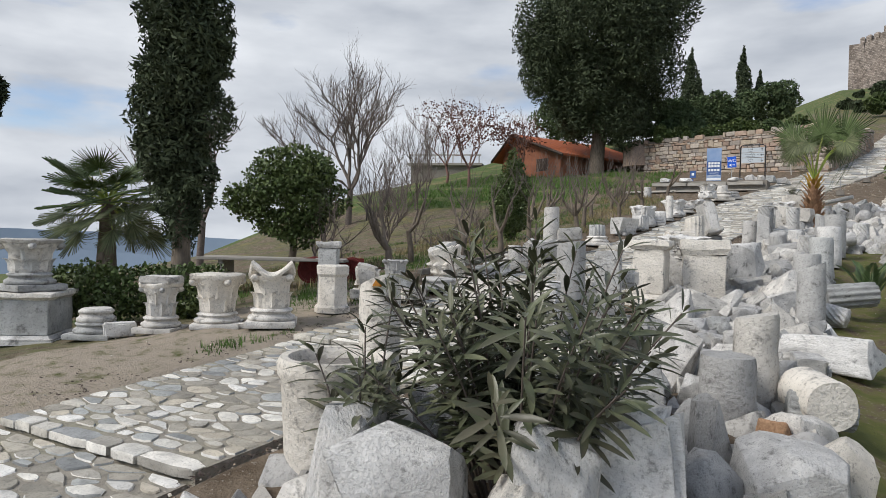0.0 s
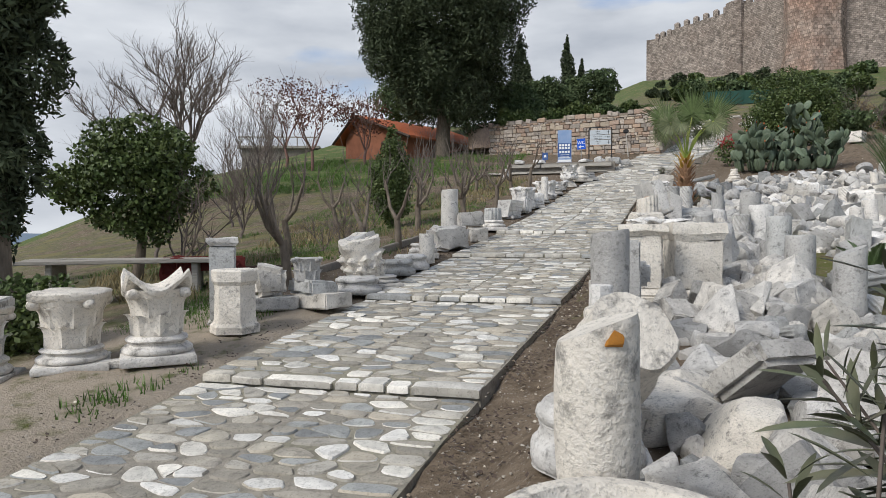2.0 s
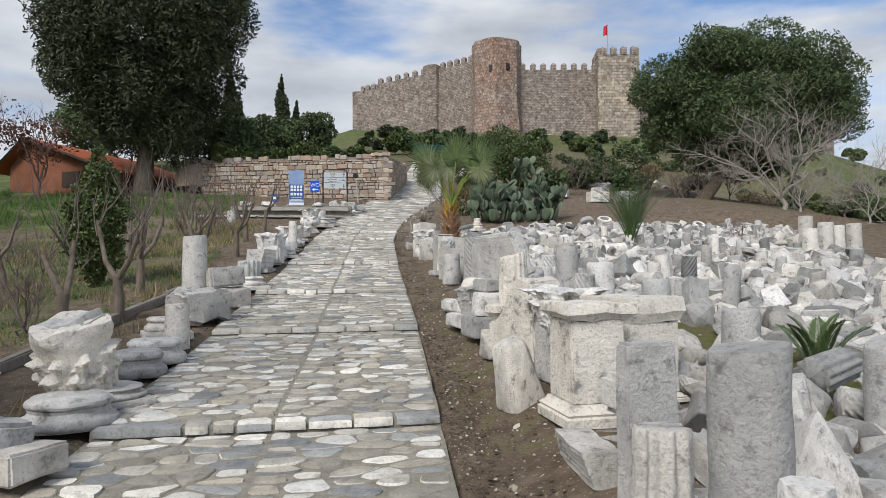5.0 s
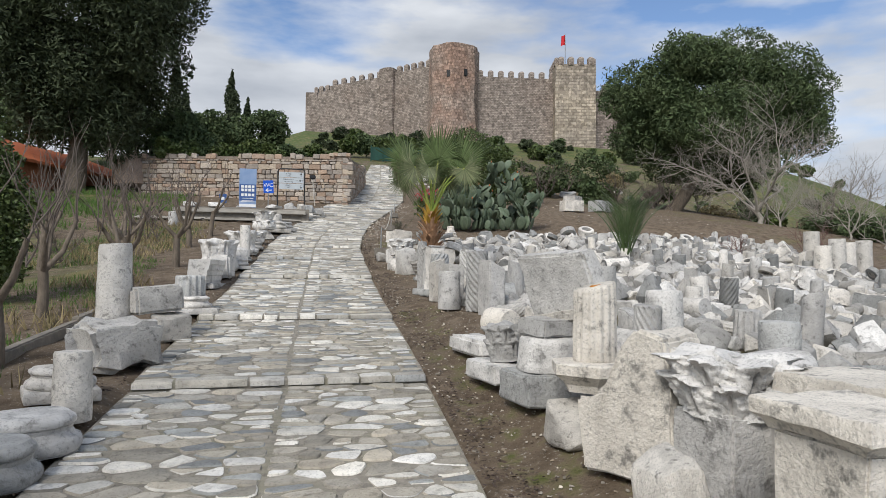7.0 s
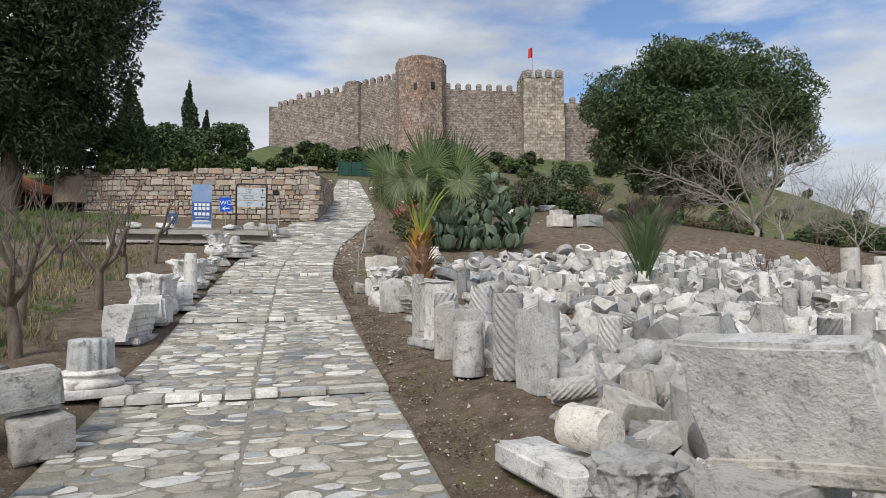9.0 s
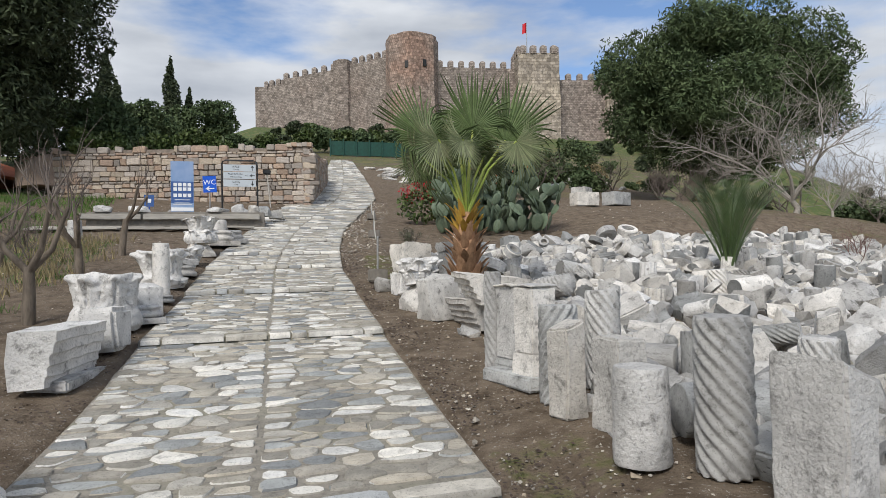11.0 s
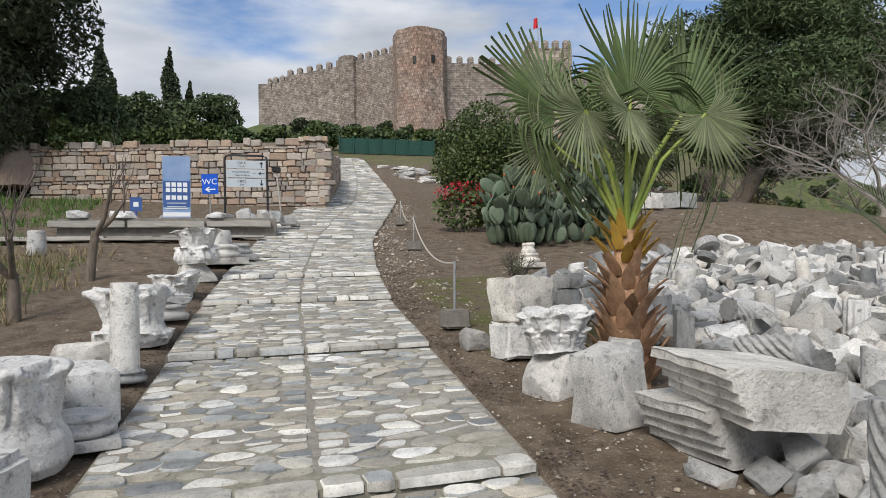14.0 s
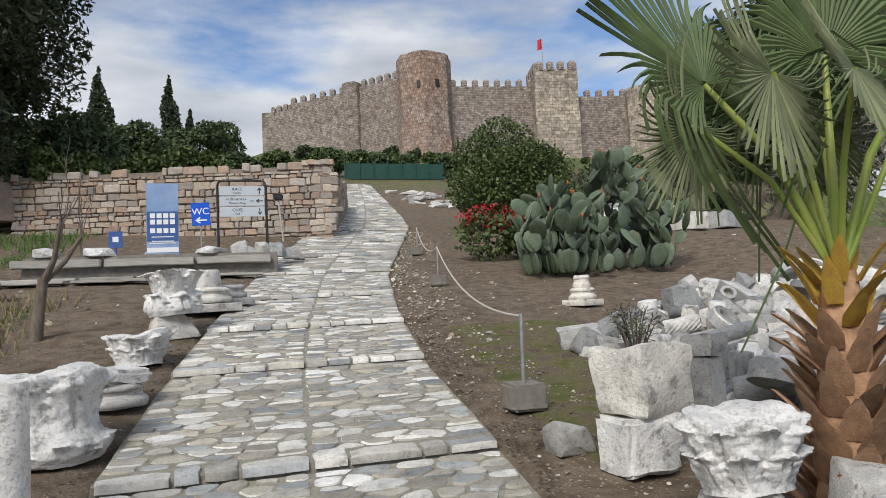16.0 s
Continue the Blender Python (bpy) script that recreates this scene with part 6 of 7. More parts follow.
# ---- palms ----
def fan_leaf(radius, seed, hang=0.8, spread=235, blades=46):
    """A fan of folded blades, joined near the hub and split towards their tips; the outer blades break over and hang."""
    rnd = random.Random(seed)
    V, F = [], []
    for i in range(blades):
        a = radians(-spread / 2 + spread * (i + 0.5) / blades)
        half = radians(spread / blades / 2)
        out = max(0.0, abs(math.degrees(a)) - 38) / 80
        L = radius * (0.84 + 0.16 * math.cos(a * 0.8)) * rnd.uniform(0.90, 1.06)
        split = rnd.uniform(0.50, 0.60) - 0.12 * out
        fall = hang * (0.35 + out * rnd.uniform(0.8, 1.5)) if out > 0 else 0.05 * hang * rnd.random()
        wag = rnd.gauss(0, 0.05) * (1 + out)
        n0 = len(V)
        for t in (0.03, 0.28, split, 0.70, 0.85, 1.0):
            w = half if t <= split else half * (1 - (t - split) / (1 - split)) * 0.75 + 0.0015
            over = max(0.0, t - split * 0.8)
            r = L * t
            aa = a + wag * over
            for da, lift in ((-w, 0.0), (0, 0.030 * r), (w, 0.0)):
                x, y = math.sin(aa + da) * r, math.cos(aa + da) * r
                x *= 1 - 0.45 * min(1.0, fall * over * 1.2)
                y -= fall * L * over ** 1.4 * 1.5
                V.append((x, y, lift + 0.10 * L * abs(math.sin(a)) * t - 0.25 * fall * L * over))
        for k in range(5):
            m = n0 + k * 3
            F += [(m, m + 1, m + 4, m + 3), (m + 1, m + 2, m + 5, m + 4)]
    return V, F


def fan_palm(x, y, label, trunk_h, trunk_r, fans, seed, radius=0.85, boots=True, z=None):
    rnd = random.Random(seed)
    e = thing("fan_palm", None, label, "palm tree", put(x, y, z))
    v, f = tubes([([Vector((0, 0, -0.1)), Vector((0, 0, trunk_h * 0.4)), Vector((0.01, 0, trunk_h * 0.8)), Vector((0.02, 0, trunk_h * 0.98))], trunk_r, trunk_r * 0.4)], 12)
    part("trunk", mesh_from("trunk", v, f, M_BOOT if boots else M_BARK, True), e)
    if boots:
        def boot(mat, name):
            bm = bmesh.new()
            rows = []
            for t, w, o in ((0, 0.060, 0.0), (0.35, 0.078, 0.05), (0.7, 0.056, 0.11), (1.0, 0.012, 0.175)):
                rows.append([bm.verts.new((q * w, -o - (0.014 if q == 0 else 0), t * 0.20)) for q in (-1, 0, 1)] + [bm.verts.new((0, -o + 0.022, t * 0.20 - 0.008))])
            for a, b in zip(rows, rows[1:]):
                for i in range(4):
                    bm.faces.new((a[i], a[(i + 1) % 4], b[(i + 1) % 4], b[i]))
            bm.faces.new(rows[-1])
            return mesh_of(name, bm, mat, 50)
        old, fresh = boot(M_BOOT, "leaf_boot"), boot(M_BOOT_FRESH, "leaf_boot")
        rings = 12
        for k in range(rings):
            zz = trunk_h * (0.02 + 1.0 * k / rings)
            rr = trunk_r * (1 - 0.5 * zz / trunk_h)
            m = max(5, int(10 - k * 0.4))
            for i in range(m):
                a = 2 * math.pi * (i + 0.5 * (k % 2)) / m + rnd.uniform(-0.1, 0.1)
                part("leaf_boot", fresh if k > rings - 4 else old, e, m=Matrix.Translation((0, 0, zz)) @ Matrix.Rotation(a, 4, 'Z') @ Matrix.Translation((0, -rr * 0.96, 0)) @ Matrix.Rotation(radians(rnd.uniform(-12, 8)), 4, 'X') @ Matrix.Diagonal((rr / 0.16 * 0.95, 1.0, rnd.uniform(0.85, 1.15), 1)))
    for i, (hx, hy, hz, dx, dy, dz, rad, hang) in enumerate(fans):
        start = Vector((0.02, 0, trunk_h * 0.94))
        hub = start + Vector((hx, hy, hz))
        bend = start.lerp(hub, 0.55) + Vector((-0.10 * hx, -0.10 * hy, 0.10 * math.hypot(hx, hy)))
        v, f = tubes([([start, start.lerp(bend, 0.6), bend, bend.lerp(hub, 0.6), hub], 0.030 if dz > -0.2 else 0.018, 0.015)], 6)
        leaf = part("frond", mesh_from("petiole", v, f, M_PETIOLE, True), e, "green fan frond on a long stalk")
        V, F = fan_leaf(rad, seed * 31 + i, hang)
        ydir = Vector((dx, dy, dz)).normalized()
        n = Vector((-0.25 * (1 if dx > 0 else -1), -1.0, 0.15)) if boots else Vector((-dx, -dy - 0.4, 0.9))
        n = (n - ydir * n.dot(ydir)).normalized()
        m = Matrix((ydir.cross(n), ydir, n)).transposed().to_4x4()
        m.translation = hub
        part("blade", mesh_from("blade", V, F, M_LEAF_PALM if dz > -0.2 else M_LEAF_PALM_OLD), leaf, m=m)
    return e


# big fan palm among the fragments: fronds as hub (from the crown), direction, size and how far the outer blades hang
fan_palm(3.08, 19.5, "young fan palm with shaggy orange-brown trunk", 1.25, 0.175,
         ((0.16, 0.12, 1.17, 0.03, 0.0, 1.0, 0.86, 0.9), (-0.42, 0.34, 1.06, -0.62, 0.15, 0.80, 0.86, 1.0), (0.58, 0.0, 1.02, 0.50, 0.1, 0.90, 0.98, 1.0), (0.10, 0.55, 1.0, 0.15, 0.35, 0.9, 0.75, 0.8),
          (-0.40, -0.10, 0.98, -0.40, -0.25, -0.75, 0.56, 0.5), (0.66, -0.18, 0.98, 0.35, -0.30, -0.75, 0.58, 0.5), (-0.52, 0.30, 0.82, -0.45, 0.1, -0.8, 0.5, 0.4), (0.42, 0.42, 0.85, 0.4, 0.2, -0.8, 0.52, 0.4), (-0.14, -0.30, 0.95, -0.25, -0.4, -0.7, 0.45, 0.4)), 3)
# farther fan palm behind the cypress
fan_palm(-10.7, 8.9, "shaggy fan palm behind the cypress", 2.2, 0.26,
         tuple((math.sin(2.4 * i) * (0.55 + 0.15 * (i % 3)), math.cos(2.4 * i) * (0.55 + 0.15 * (i % 3)), 0.75 - 0.05 * i, math.sin(2.4 * i), math.cos(2.4 * i), 0.75 - 0.055 * i, 0.72, 0.5) for i in range(30)), 7, boots=False)


def feather_palm(x, y, label, fronds, length, seed, z=None):
    rnd = random.Random(seed)
    e = thing("date_palm", None, label, "palm tree", put(x, y, z))
    for i in range(fronds):
        a = 2.4 * i
        el = radians(88 - 26 * i / fronds)
        V, F = [], []
        pts = []
        for k in range(9):
            t = k / 8
            q = el - 0.75 * t * t
            base_p = pts[-1] if pts else Vector((0, 0, 0.05))
            pts.append(base_p + Vector((math.cos(a) * math.cos(q), math.sin(a) * math.cos(q), math.sin(q))) * length / 8)
        v, f = tubes([(pts, 0.014 * length, 0.003)], 5)
        V += v
        F += f
        side = Vector((-math.sin(a), math.cos(a), 0))
        for k in range(34):
            t = 0.14 + 0.86 * k / 33
            u = t * 8 - 1e-4
            j = min(7, int(u))
            p = pts[j].lerp(pts[j + 1] if j < 8 else pts[j], u - j)
            d = (pts[min(8, j + 1)] - pts[j]).normalized()
            for sgn in (-1, 1):
                L = length * 0.24 * math.sin(math.pi * (0.15 + 0.8 * t)) * rnd.uniform(0.85, 1.1)
                w = (side * sgn * 0.8 + d * 0.7 + Vector((0, 0, 0.28))).normalized()
                n0 = len(V)
                o = d * 0.012
                V += [tuple(p - o), tuple(p + w * L * 0.55 + o), tuple(p + w * L), tuple(p + w * L * 0.55 - o)]
                F += [(n0, n0 + 1, n0 + 2, n0 + 3)]
        part("frond", mesh_from("frond", V, F, M_LEAF_DATE), e)
    return e


feather_palm(8.4, 20.8, "young date palm with upright feathery fronds", 17, 1.75, 4)
feather_palm(3.9, 8.1, "seedling palm among marble fragments", 7, 0.55, 6)


# ---- prickly pear ----
def prickly_pear(x, y, label, count, rx, ry, h, seed):
    rnd = random.Random(seed)
    e = thing("prickly_pear", None, label, "cactus", put(x, y))
    bm = bmesh.new()
    bmesh.ops.create_uvsphere(bm, u_segments=12, v_segments=7, radius=0.5)
    for v in bm.verts:
        k = 0.78 + 0.22 * (v.co.z + 0.5)
        v.co = Vector((v.co.x * 0.72 * k, v.co.y * 0.10, v.co.z + 0.5))
    pad = mesh_of("pad", bm, M_CACTUS, 60)
    bm = bmesh.new()
    bmesh.ops.create_uvsphere(bm, u_segments=7, v_segments=5, radius=0.5)
    for v in bm.verts:
        v.co.z = (v.co.z + 0.5) * 1.5
    fruit = mesh_of("fruit", bm, M_FRUIT, 60)
    tips = []
    while len(tips) < count:
        if len(tips) < count * 0.13:
            a, q = rnd.uniform(0, 6.28), math.sqrt(rnd.random())
            p, out = Vector((math.cos(a) * q * rx, math.sin(a) * q * ry, 0.02)), Vector((math.cos(a) * 0.3, math.sin(a) * 0.3, 1))
        else:
            p, out = rnd.choice(tips[-90:] if rnd.random() < 0.6 else tips)
            out = out + Vector((rnd.gauss(0, 0.6), rnd.gauss(0, 0.6), 0.32))
        edge = 1 - 0.42 * ((p.x / rx) ** 2 + (p.y / ry) ** 2)
        if p.z > (h - 0.4) * max(0.5, edge) or abs(p.x) > rx * 1.1 or abs(p.y) > ry * 1.1:
            continue
        out = out.normalized()
        s = rnd.uniform(0.34, 0.54)
        m = Matrix.Translation(p) @ out.to_track_quat('Z', 'Y').to_matrix().to_4x4() @ Matrix.Rotation(rnd.uniform(0, 6.28), 4, 'Z') @ Matrix.Diagonal((s * rnd.uniform(0.85, 1.1), s * 1.2, s, 1))
        part("pad", pad, e, m=m)
        tip = m @ Vector((rnd.uniform(-0.15, 0.15), 0, 0.93))
        tips.append((tip, out))
        if p.z > h * 0.4 and rnd.random() < 0.22:
            part("fruit", fruit, e, "ripe orange-red fruit", m=Matrix.Translation(tip) @ Matrix.Diagonal((0.05, 0.05, 0.06, 1)))
    return e


prickly_pear(6.65, 29.2, "dense prickly pear cactus with grey-green pads", 210, 0.95, 0.8, 2.0, 3)
prickly_pear(8.3, 29.6, "prickly pear cactus with ripe orange fruit", 290, 1.15, 0.9, 3.0, 8)


# ---- low growth ----
def red_flowers():
    rnd = random.Random(3)
    e = thing("red_salvia", None, "low shrub with bright red flower spikes", "flowering shrub", put(6.2, 32.0))
    v, f = leaf_cloud(rnd, 1500, in_lobes([(0, 0, 0.6, 0.9, 0.6, 0.55), (1.0, 0.3, 0.7, 0.6, 0.5, 0.6)]), 0.12)
    part("foliage", cloud_mesh("foliage", v, f, M_LEAF_GREEN), e)
    v, f = leaf_cloud(rnd, 650, in_lobes([(0, 0, 1.05, 0.85, 0.5, 0.35), (1.0, 0.3, 1.1, 0.5, 0.5, 0.3)]), 0.07)
    part("flower_heads", cloud_mesh("flower_heads", v, f, M_RED), e)["kind"] = "stuff"


red_flowers()


def grasses():
    """Blades of grass and dry stalks where they grow thick enough to be seen."""
    rnd = random.Random(19)
    for name, mat, count, size, zone, label in (("grass", M_GRASS, 15000, 0.075, (-9, -2.3, 5, 28), "green grass in the planted bed"), ("dry_grass", M_DRY, 5000, 0.17, (-8, -2.0, 8, 29), "dry straw-coloured grass in the bed"),
                                                ("bank_grass", M_GRASS, 6000, 0.22, (-18, -4, 28, 41), "green grass on the bank before the house"), ("verge_weeds", M_GRASS, 1800, 0.06, (-3.6, -1.5, 4.2, 8), "small green weeds round the capitals")):
        V, F = [], []
        for _ in range(count):
            x, y = rnd.uniform(zone[0], zone[1]), rnd.uniform(zone[2], zone[3])
            if noise.noise((x * 0.45, y * 0.45, len(name))) < (0.05 if "dry" in name or "weeds" in name else -0.12):
                continue
            if x > left_edge(y) - 0.2 or (y < 8.5 and x > -3.0 and "weeds" not in name):
                continue
            z = land(x, y)
            for _ in range(3):
                a, h = rnd.uniform(0, 6.28), size * rnd.uniform(0.5, 1.4)
                px, py = x + rnd.uniform(-0.05, 0.05), y + rnd.uniform(-0.05, 0.05)
                lx, ly = rnd.gauss(0, 0.4) * h, rnd.gauss(0, 0.4) * h
                w = 0.05 * size + 0.003
                n0 = len(V)
                V += [(px - math.cos(a) * w, py - math.sin(a) * w, z - 0.02), (px + math.cos(a) * w, py + math.sin(a) * w, z - 0.02), (px + lx, py + ly, z + h)]
                F.append((n0, n0 + 1, n0 + 2))
        thing(name, mesh_from(name, V, F, mat), label, "grass", kind="stuff")


grasses()

# ---- stone basin by the start ----
def basin():
    e = thing("stone_basin", None, "round white marble basin filled with grit", "planter", put(1.60, 2.0, 0.22))
    h = 0.80
    bm = lathe([(0.18, 0), (0.215, 0.03), (0.235, 0.3), (0.255, h - 0.10), (0.27, h - 0.08), (0.275, h - 0.03), (0.262, h), (0.225, h), (0.212, h - 0.02), (0.20, h - 0.09)], 36)
    wear(bm, 0.006, 8, 2)
    part("bowl", mesh_of("bowl", bm, M_CREAM, 50), e)
    bm = lathe([(0.19, h - 0.12), (0.205, h - 0.05), (0.08, h - 0.045)], 24)
    wear(bm, 0.012, 20, 5)
    part("grit_fill", mesh_of("grit_fill", bm, M_SOILPOT, 60), e, "dark speckled grit fill")


basin()


# ---- terrace wall beyond the signs ----
def box_bm(x0, x1, y0, y1, z0, z1, bevel=0.0):
    bm = bmesh.new()
    bmesh.ops.create_cube(bm, size=1.0)
    for v in bm.verts:
        v.co = Vector((x0 + (v.co.x + 0.5) * (x1 - x0), y0 + (v.co.y + 0.5) * (y1 - y0), z0 + (v.co.z + 0.5) * (z1 - z0)))
    if bevel:
        bmesh.ops.bevel(bm, geom=list(bm.edges), offset=bevel, segments=2, affect='EDGES')
    return bm


def terrace_wall():
    a, b, c = Vector((-6.6, 41.6)), Vector((3.3, 38.95)), Vector((5.6, 50.0))
    top = 7.86
    core = bmesh.new()
    for p, q in ((a, b), (b, c)):
        d = (q - p).normalized()
        n = Vector((-d.y, d.x))
        vs = []
        for z_of in (lambda w: land(w.x, w.y) - 0.4, lambda w: top - 0.03 + (0.16 * max(0, (w.y - 42)) if w is c else 0)):
            for w, k in ((p, 0.05), (q, 0.05), (q, 0.5), (p, 0.5)):
                u = w + n * k
                vs.append(core.verts.new((u.x, u.y, z_of(w))))
        for f in ((0, 1, 2, 3), (4, 7, 6, 5), (0, 4, 5, 1), (1, 5, 6, 2), (2, 6, 7, 3), (3, 7, 4, 0)):
            core.faces.new([vs[i] for i in f])
    wall = thing("wall_terrace", mesh_of("wall_terrace", core, M_WALL_CORE), "dry rubble terrace wall of brown and pinkish stones", "wall", kind="structure")
    rnd = random.Random(8)
    kinds = []
    for i in range(14):
        r2 = random.Random(600 + i)
        bm = bmesh.new()
        bmesh.ops.create_cube(bm, size=1.0)
        for v in bm.verts:
            v.co += Vector((r2.uniform(-0.08, 0.08), r2.uniform(-0.05, 0.05), r2.uniform(-0.10, 0.10)))
        bmesh.ops.bevel(bm, geom=list(bm.edges), offset=0.10, segments=1, affect='EDGES')
        kinds.append(mesh_of("wall_stone", bm, M_WALL, 30))
    n_parts, V, F = 0, [], []
    for p, q in ((a, b), (b, c)):
        d = (q - p)
        L = d.length
        d.normalize()
        n = Vector((-d.y, d.x))
        ang = math.degrees(math.atan2(d.y, d.x))
        z = 5.0
        while z < top + 2.0:
            hrow = rnd.choice((0.10, 0.14, 0.18, 0.23, 0.28))
            s = rnd.uniform(-0.1, 0)
            while s < L:
                w = rnd.uniform(0.14, 0.34 + hrow)
                g = p + d * (s + w / 2)
                roof = top + (0.16 * max(0, g.y - 42) if q is c else 0) + rnd.uniform(-0.06, 0.05)
                if z + hrow * 0.5 < roof and z + hrow > land(g.x, g.y) - 0.1:
                    g2 = g + n * 0.10
                    m = put(g2.x, g2.y, z + hrow / 2 + rnd.uniform(-0.02, 0.02), ang + rnd.uniform(-2, 2), 0, rnd.uniform(-3, 3), (w - 0.025, 0.26 + rnd.uniform(0, 0.05), hrow - 0.022))
                    me = rnd.choice(kinds)
                    if n_parts < 300 and q is b:
                        part("wall_stone", me, wall, m=m)
                        n_parts += 1
                    else:
                        k = len(V)
                        V += [tuple(m @ v.co) for v in me.vertices]
                        F += [tuple(k + i for i in f.vertices) for f in me.polygons]
                s += w
            z += hrow
    # raised corner pier stones
    for i in range(5):
        m = put(2.55 + 0.2 * i, 39.22 - 0.05 * i, top + 0.06 + 0.02 * (i % 2), -15, 0, 0, (0.24, 0.34, 0.18))
        k = len(V)
        V += [tuple(m @ v.co) for v in kinds[i].vertices]
        F += [tuple(k + j for j in f.vertices) for f in kinds[i].polygons]
    rest = part("wall_stones", mesh_from("wall_stones", V, F, M_WALL_ISLE), wall, "weathered rubble stones")
    rest["kind"] = "stuff"
    # round broken apse end of the wall
    bm = lathe([(0.9, -0.3), (0.9, 0.7), (0.7, 1.1), (0.3, 1.3)], 14)
    wear(bm, 0.08, 3, 1)
    thing("ruined_wall_end", mesh_of("ruined_wall_end", bm, M_WALL, 40), "rounded ruined end of a rubble wall", "wall", put(-7.2, 42.2, 6.7), kind="structure")


terrace_wall()


# ---- signs ----
def words(text, size, mat, parent, m, align='CENTER'):
    cu = bpy.data.curves.new("lettering", 'FONT')
    cu.body, cu.size, cu.align_x, cu.align_y, cu.extrude = text, size, align, 'CENTER', 0.001
    cu.materials.append(mat)
    return part("lettering", cu, parent, m=m)


UPRIGHT = Matrix.Rotation(radians(90), 4, 'X')


def flat(name, w, h, d, mat, parent, x, z, y, label=""):
    return part(name, mesh_of(name, box_bm(-w / 2, w / 2, -d / 2, d / 2, -h / 2, h / 2), mat), parent, label, m=Matrix.Translation((x, y, z)))


def arrow(parent, mat, x, z, y, size, turn):
    bm = bmesh.new()
    s = size
    pts = [(-0.06 * s, -0.5 * s), (0.06 * s, -0.5 * s), (0.06 * s, 0.2 * s), (0.26 * s, 0.0), (0.26 * s, 0.16 * s), (0, 0.5 * s), (-0.26 * s, 0.16 * s), (-0.26 * s, 0.0), (-0.06 * s, 0.2 * s)]
    bm.faces.new([bm.verts.new((a, 0, b)) for a, b in pts])
    ex = bmesh.ops.extrude_face_region(bm, geom=list(bm.faces))
    for v in [g for g in ex["geom"] if isinstance(g, bmesh.types.BMVert)]:
        v.co.y -= 0.002
    part("arrow", mesh_of("arrow", bm, mat), parent, m=Matrix.Translation((x, y, z)) @ Matrix.Rotation(radians(turn), 4, 'Y'))


def signs():
    # black tube frame with three grey panels
    z0 = 4.42
    e = thing("direction_sign", None, "black tube frame holding three pale grey direction panels", "sign", put(0.44, 31.8, z0))
    v, f = tubes([([Vector((-0.50, 0, -0.05)), Vector((-0.50, 0, 1.46)), Vector((-0.47, 0, 1.55)), Vector((-0.40, 0, 1.58)), Vector((0.40, 0, 1.58)), Vector((0.47, 0, 1.55)), Vector((0.50, 0, 1.46)), Vector((0.50, 0, -0.05))], 0.026, 0.026)], 8)
    part("frame", mesh_from("frame", v, f, M_BLACK, True), e)
    for z, h, top, sub, turn in ((1.36, 0.20, "KALE", "Castle", 0), (1.14, 0.20, "MÜZE MAĞAZA", "Museum Shop", -90), (0.91, 0.21, "ÇIKIŞ", "Exit", 180)):
        p = flat("panel", 0.92, h, 0.012, M_PANEL, e, 0, z, 0.0)
        words(top, 0.085 if len(top) < 8 else 0.058, M_BLACK, p, Matrix.Translation((-0.10 if len(top) < 8 else -0.12, -0.008, 0.035)) @ UPRIGHT)
        words(sub, 0.06, M_BLACK, p, Matrix.Translation((-0.10, -0.008, -0.045)) @ UPRIGHT)
        if len(top) > 8:
            words("WC", 0.05, M_BLACK, p, Matrix.Translation((0.20, -0.008, 0)) @ UPRIGHT)
        arrow(p, M_BLACK, 0.36, 0, -0.008, 0.15, turn)
    # blue toilet sign on a short post
    e = thing("toilet_sign", None, "square bright blue toilet sign on a short steel post", "sign", put(-0.40, 31.75, z0))
    v, f = tubes([([Vector((0, 0.02, -0.05)), Vector((0, 0.02, 0.9))], 0.018, 0.018)], 8)
    part("post", mesh_from("post", v, f, M_STEEL, True), e)
    p = flat("panel", 0.37, 0.48, 0.012, M_BLUE, e, 0, 0.86, 0.0)
    p.rotation_euler.y = radians(-3)
    words("WC", 0.20, M_WHITE, p, Matrix.Translation((0, -0.008, 0.05)) @ UPRIGHT)
    arrow(p, M_WHITE, 0, -0.13, -0.008, 0.24, -90)
    # rules poster
    e = thing("rules_poster", None, "tall blue banner board with rows of white pictogram squares", "sign", put(-1.15, 31.8, z0))
    flat("board", 0.62, 1.50, 0.03, M_POSTER, e, 0, 0.77, 0.02)
    flat("lower_field", 0.60, 0.62, 0.004, M_POSTER_DARK, e, 0, 0.62, 0.0, "navy lower field")
    for r, n in ((0, 4), (1, 4), (2, 4)):
        for i in range(n):
            flat("pictogram_square", 0.095, 0.10, 0.004, M_WHITE, e, -0.19 + 0.127 * i, (0.84, 0.71, 0.53)[r], -0.006)
    for z in (0.40, 0.31, 0.27):
        flat("text_bar", 0.42 if z > 0.3 else 0.5, 0.018, 0.003, M_WHITE, e, 0, z, -0.005)
    flat("foot_strip", 0.60, 0.10, 0.004, M_WHITE, e, 0, 0.13, 0.0, "white foot strip")
    # small scan board
    e = thing("scan_board", None, "small dark board on a short post with a pale square", "sign", put(-2.03, 31.75, z0))
    v, f = tubes([([Vector((0, 0.02, -0.05)), Vector((0, 0.02, 0.3))], 0.015, 0.015)], 6)
    part("post", mesh_from("post", v, f, M_BLUE, True), e)
    flat("board", 0.26, 0.33, 0.015, M_POSTER_DARK, e, 0, 0.36, 0.0)
    flat("pale_square", 0.11, 0.11, 0.004, M_WHITE, e, 0, 0.36, -0.010)
    # lamp on a pale stick against the wall
    e = thing("spot_lamp", None, "black spot lamp on a pale leaning stick", "lamp", put(1.55, 37.8))
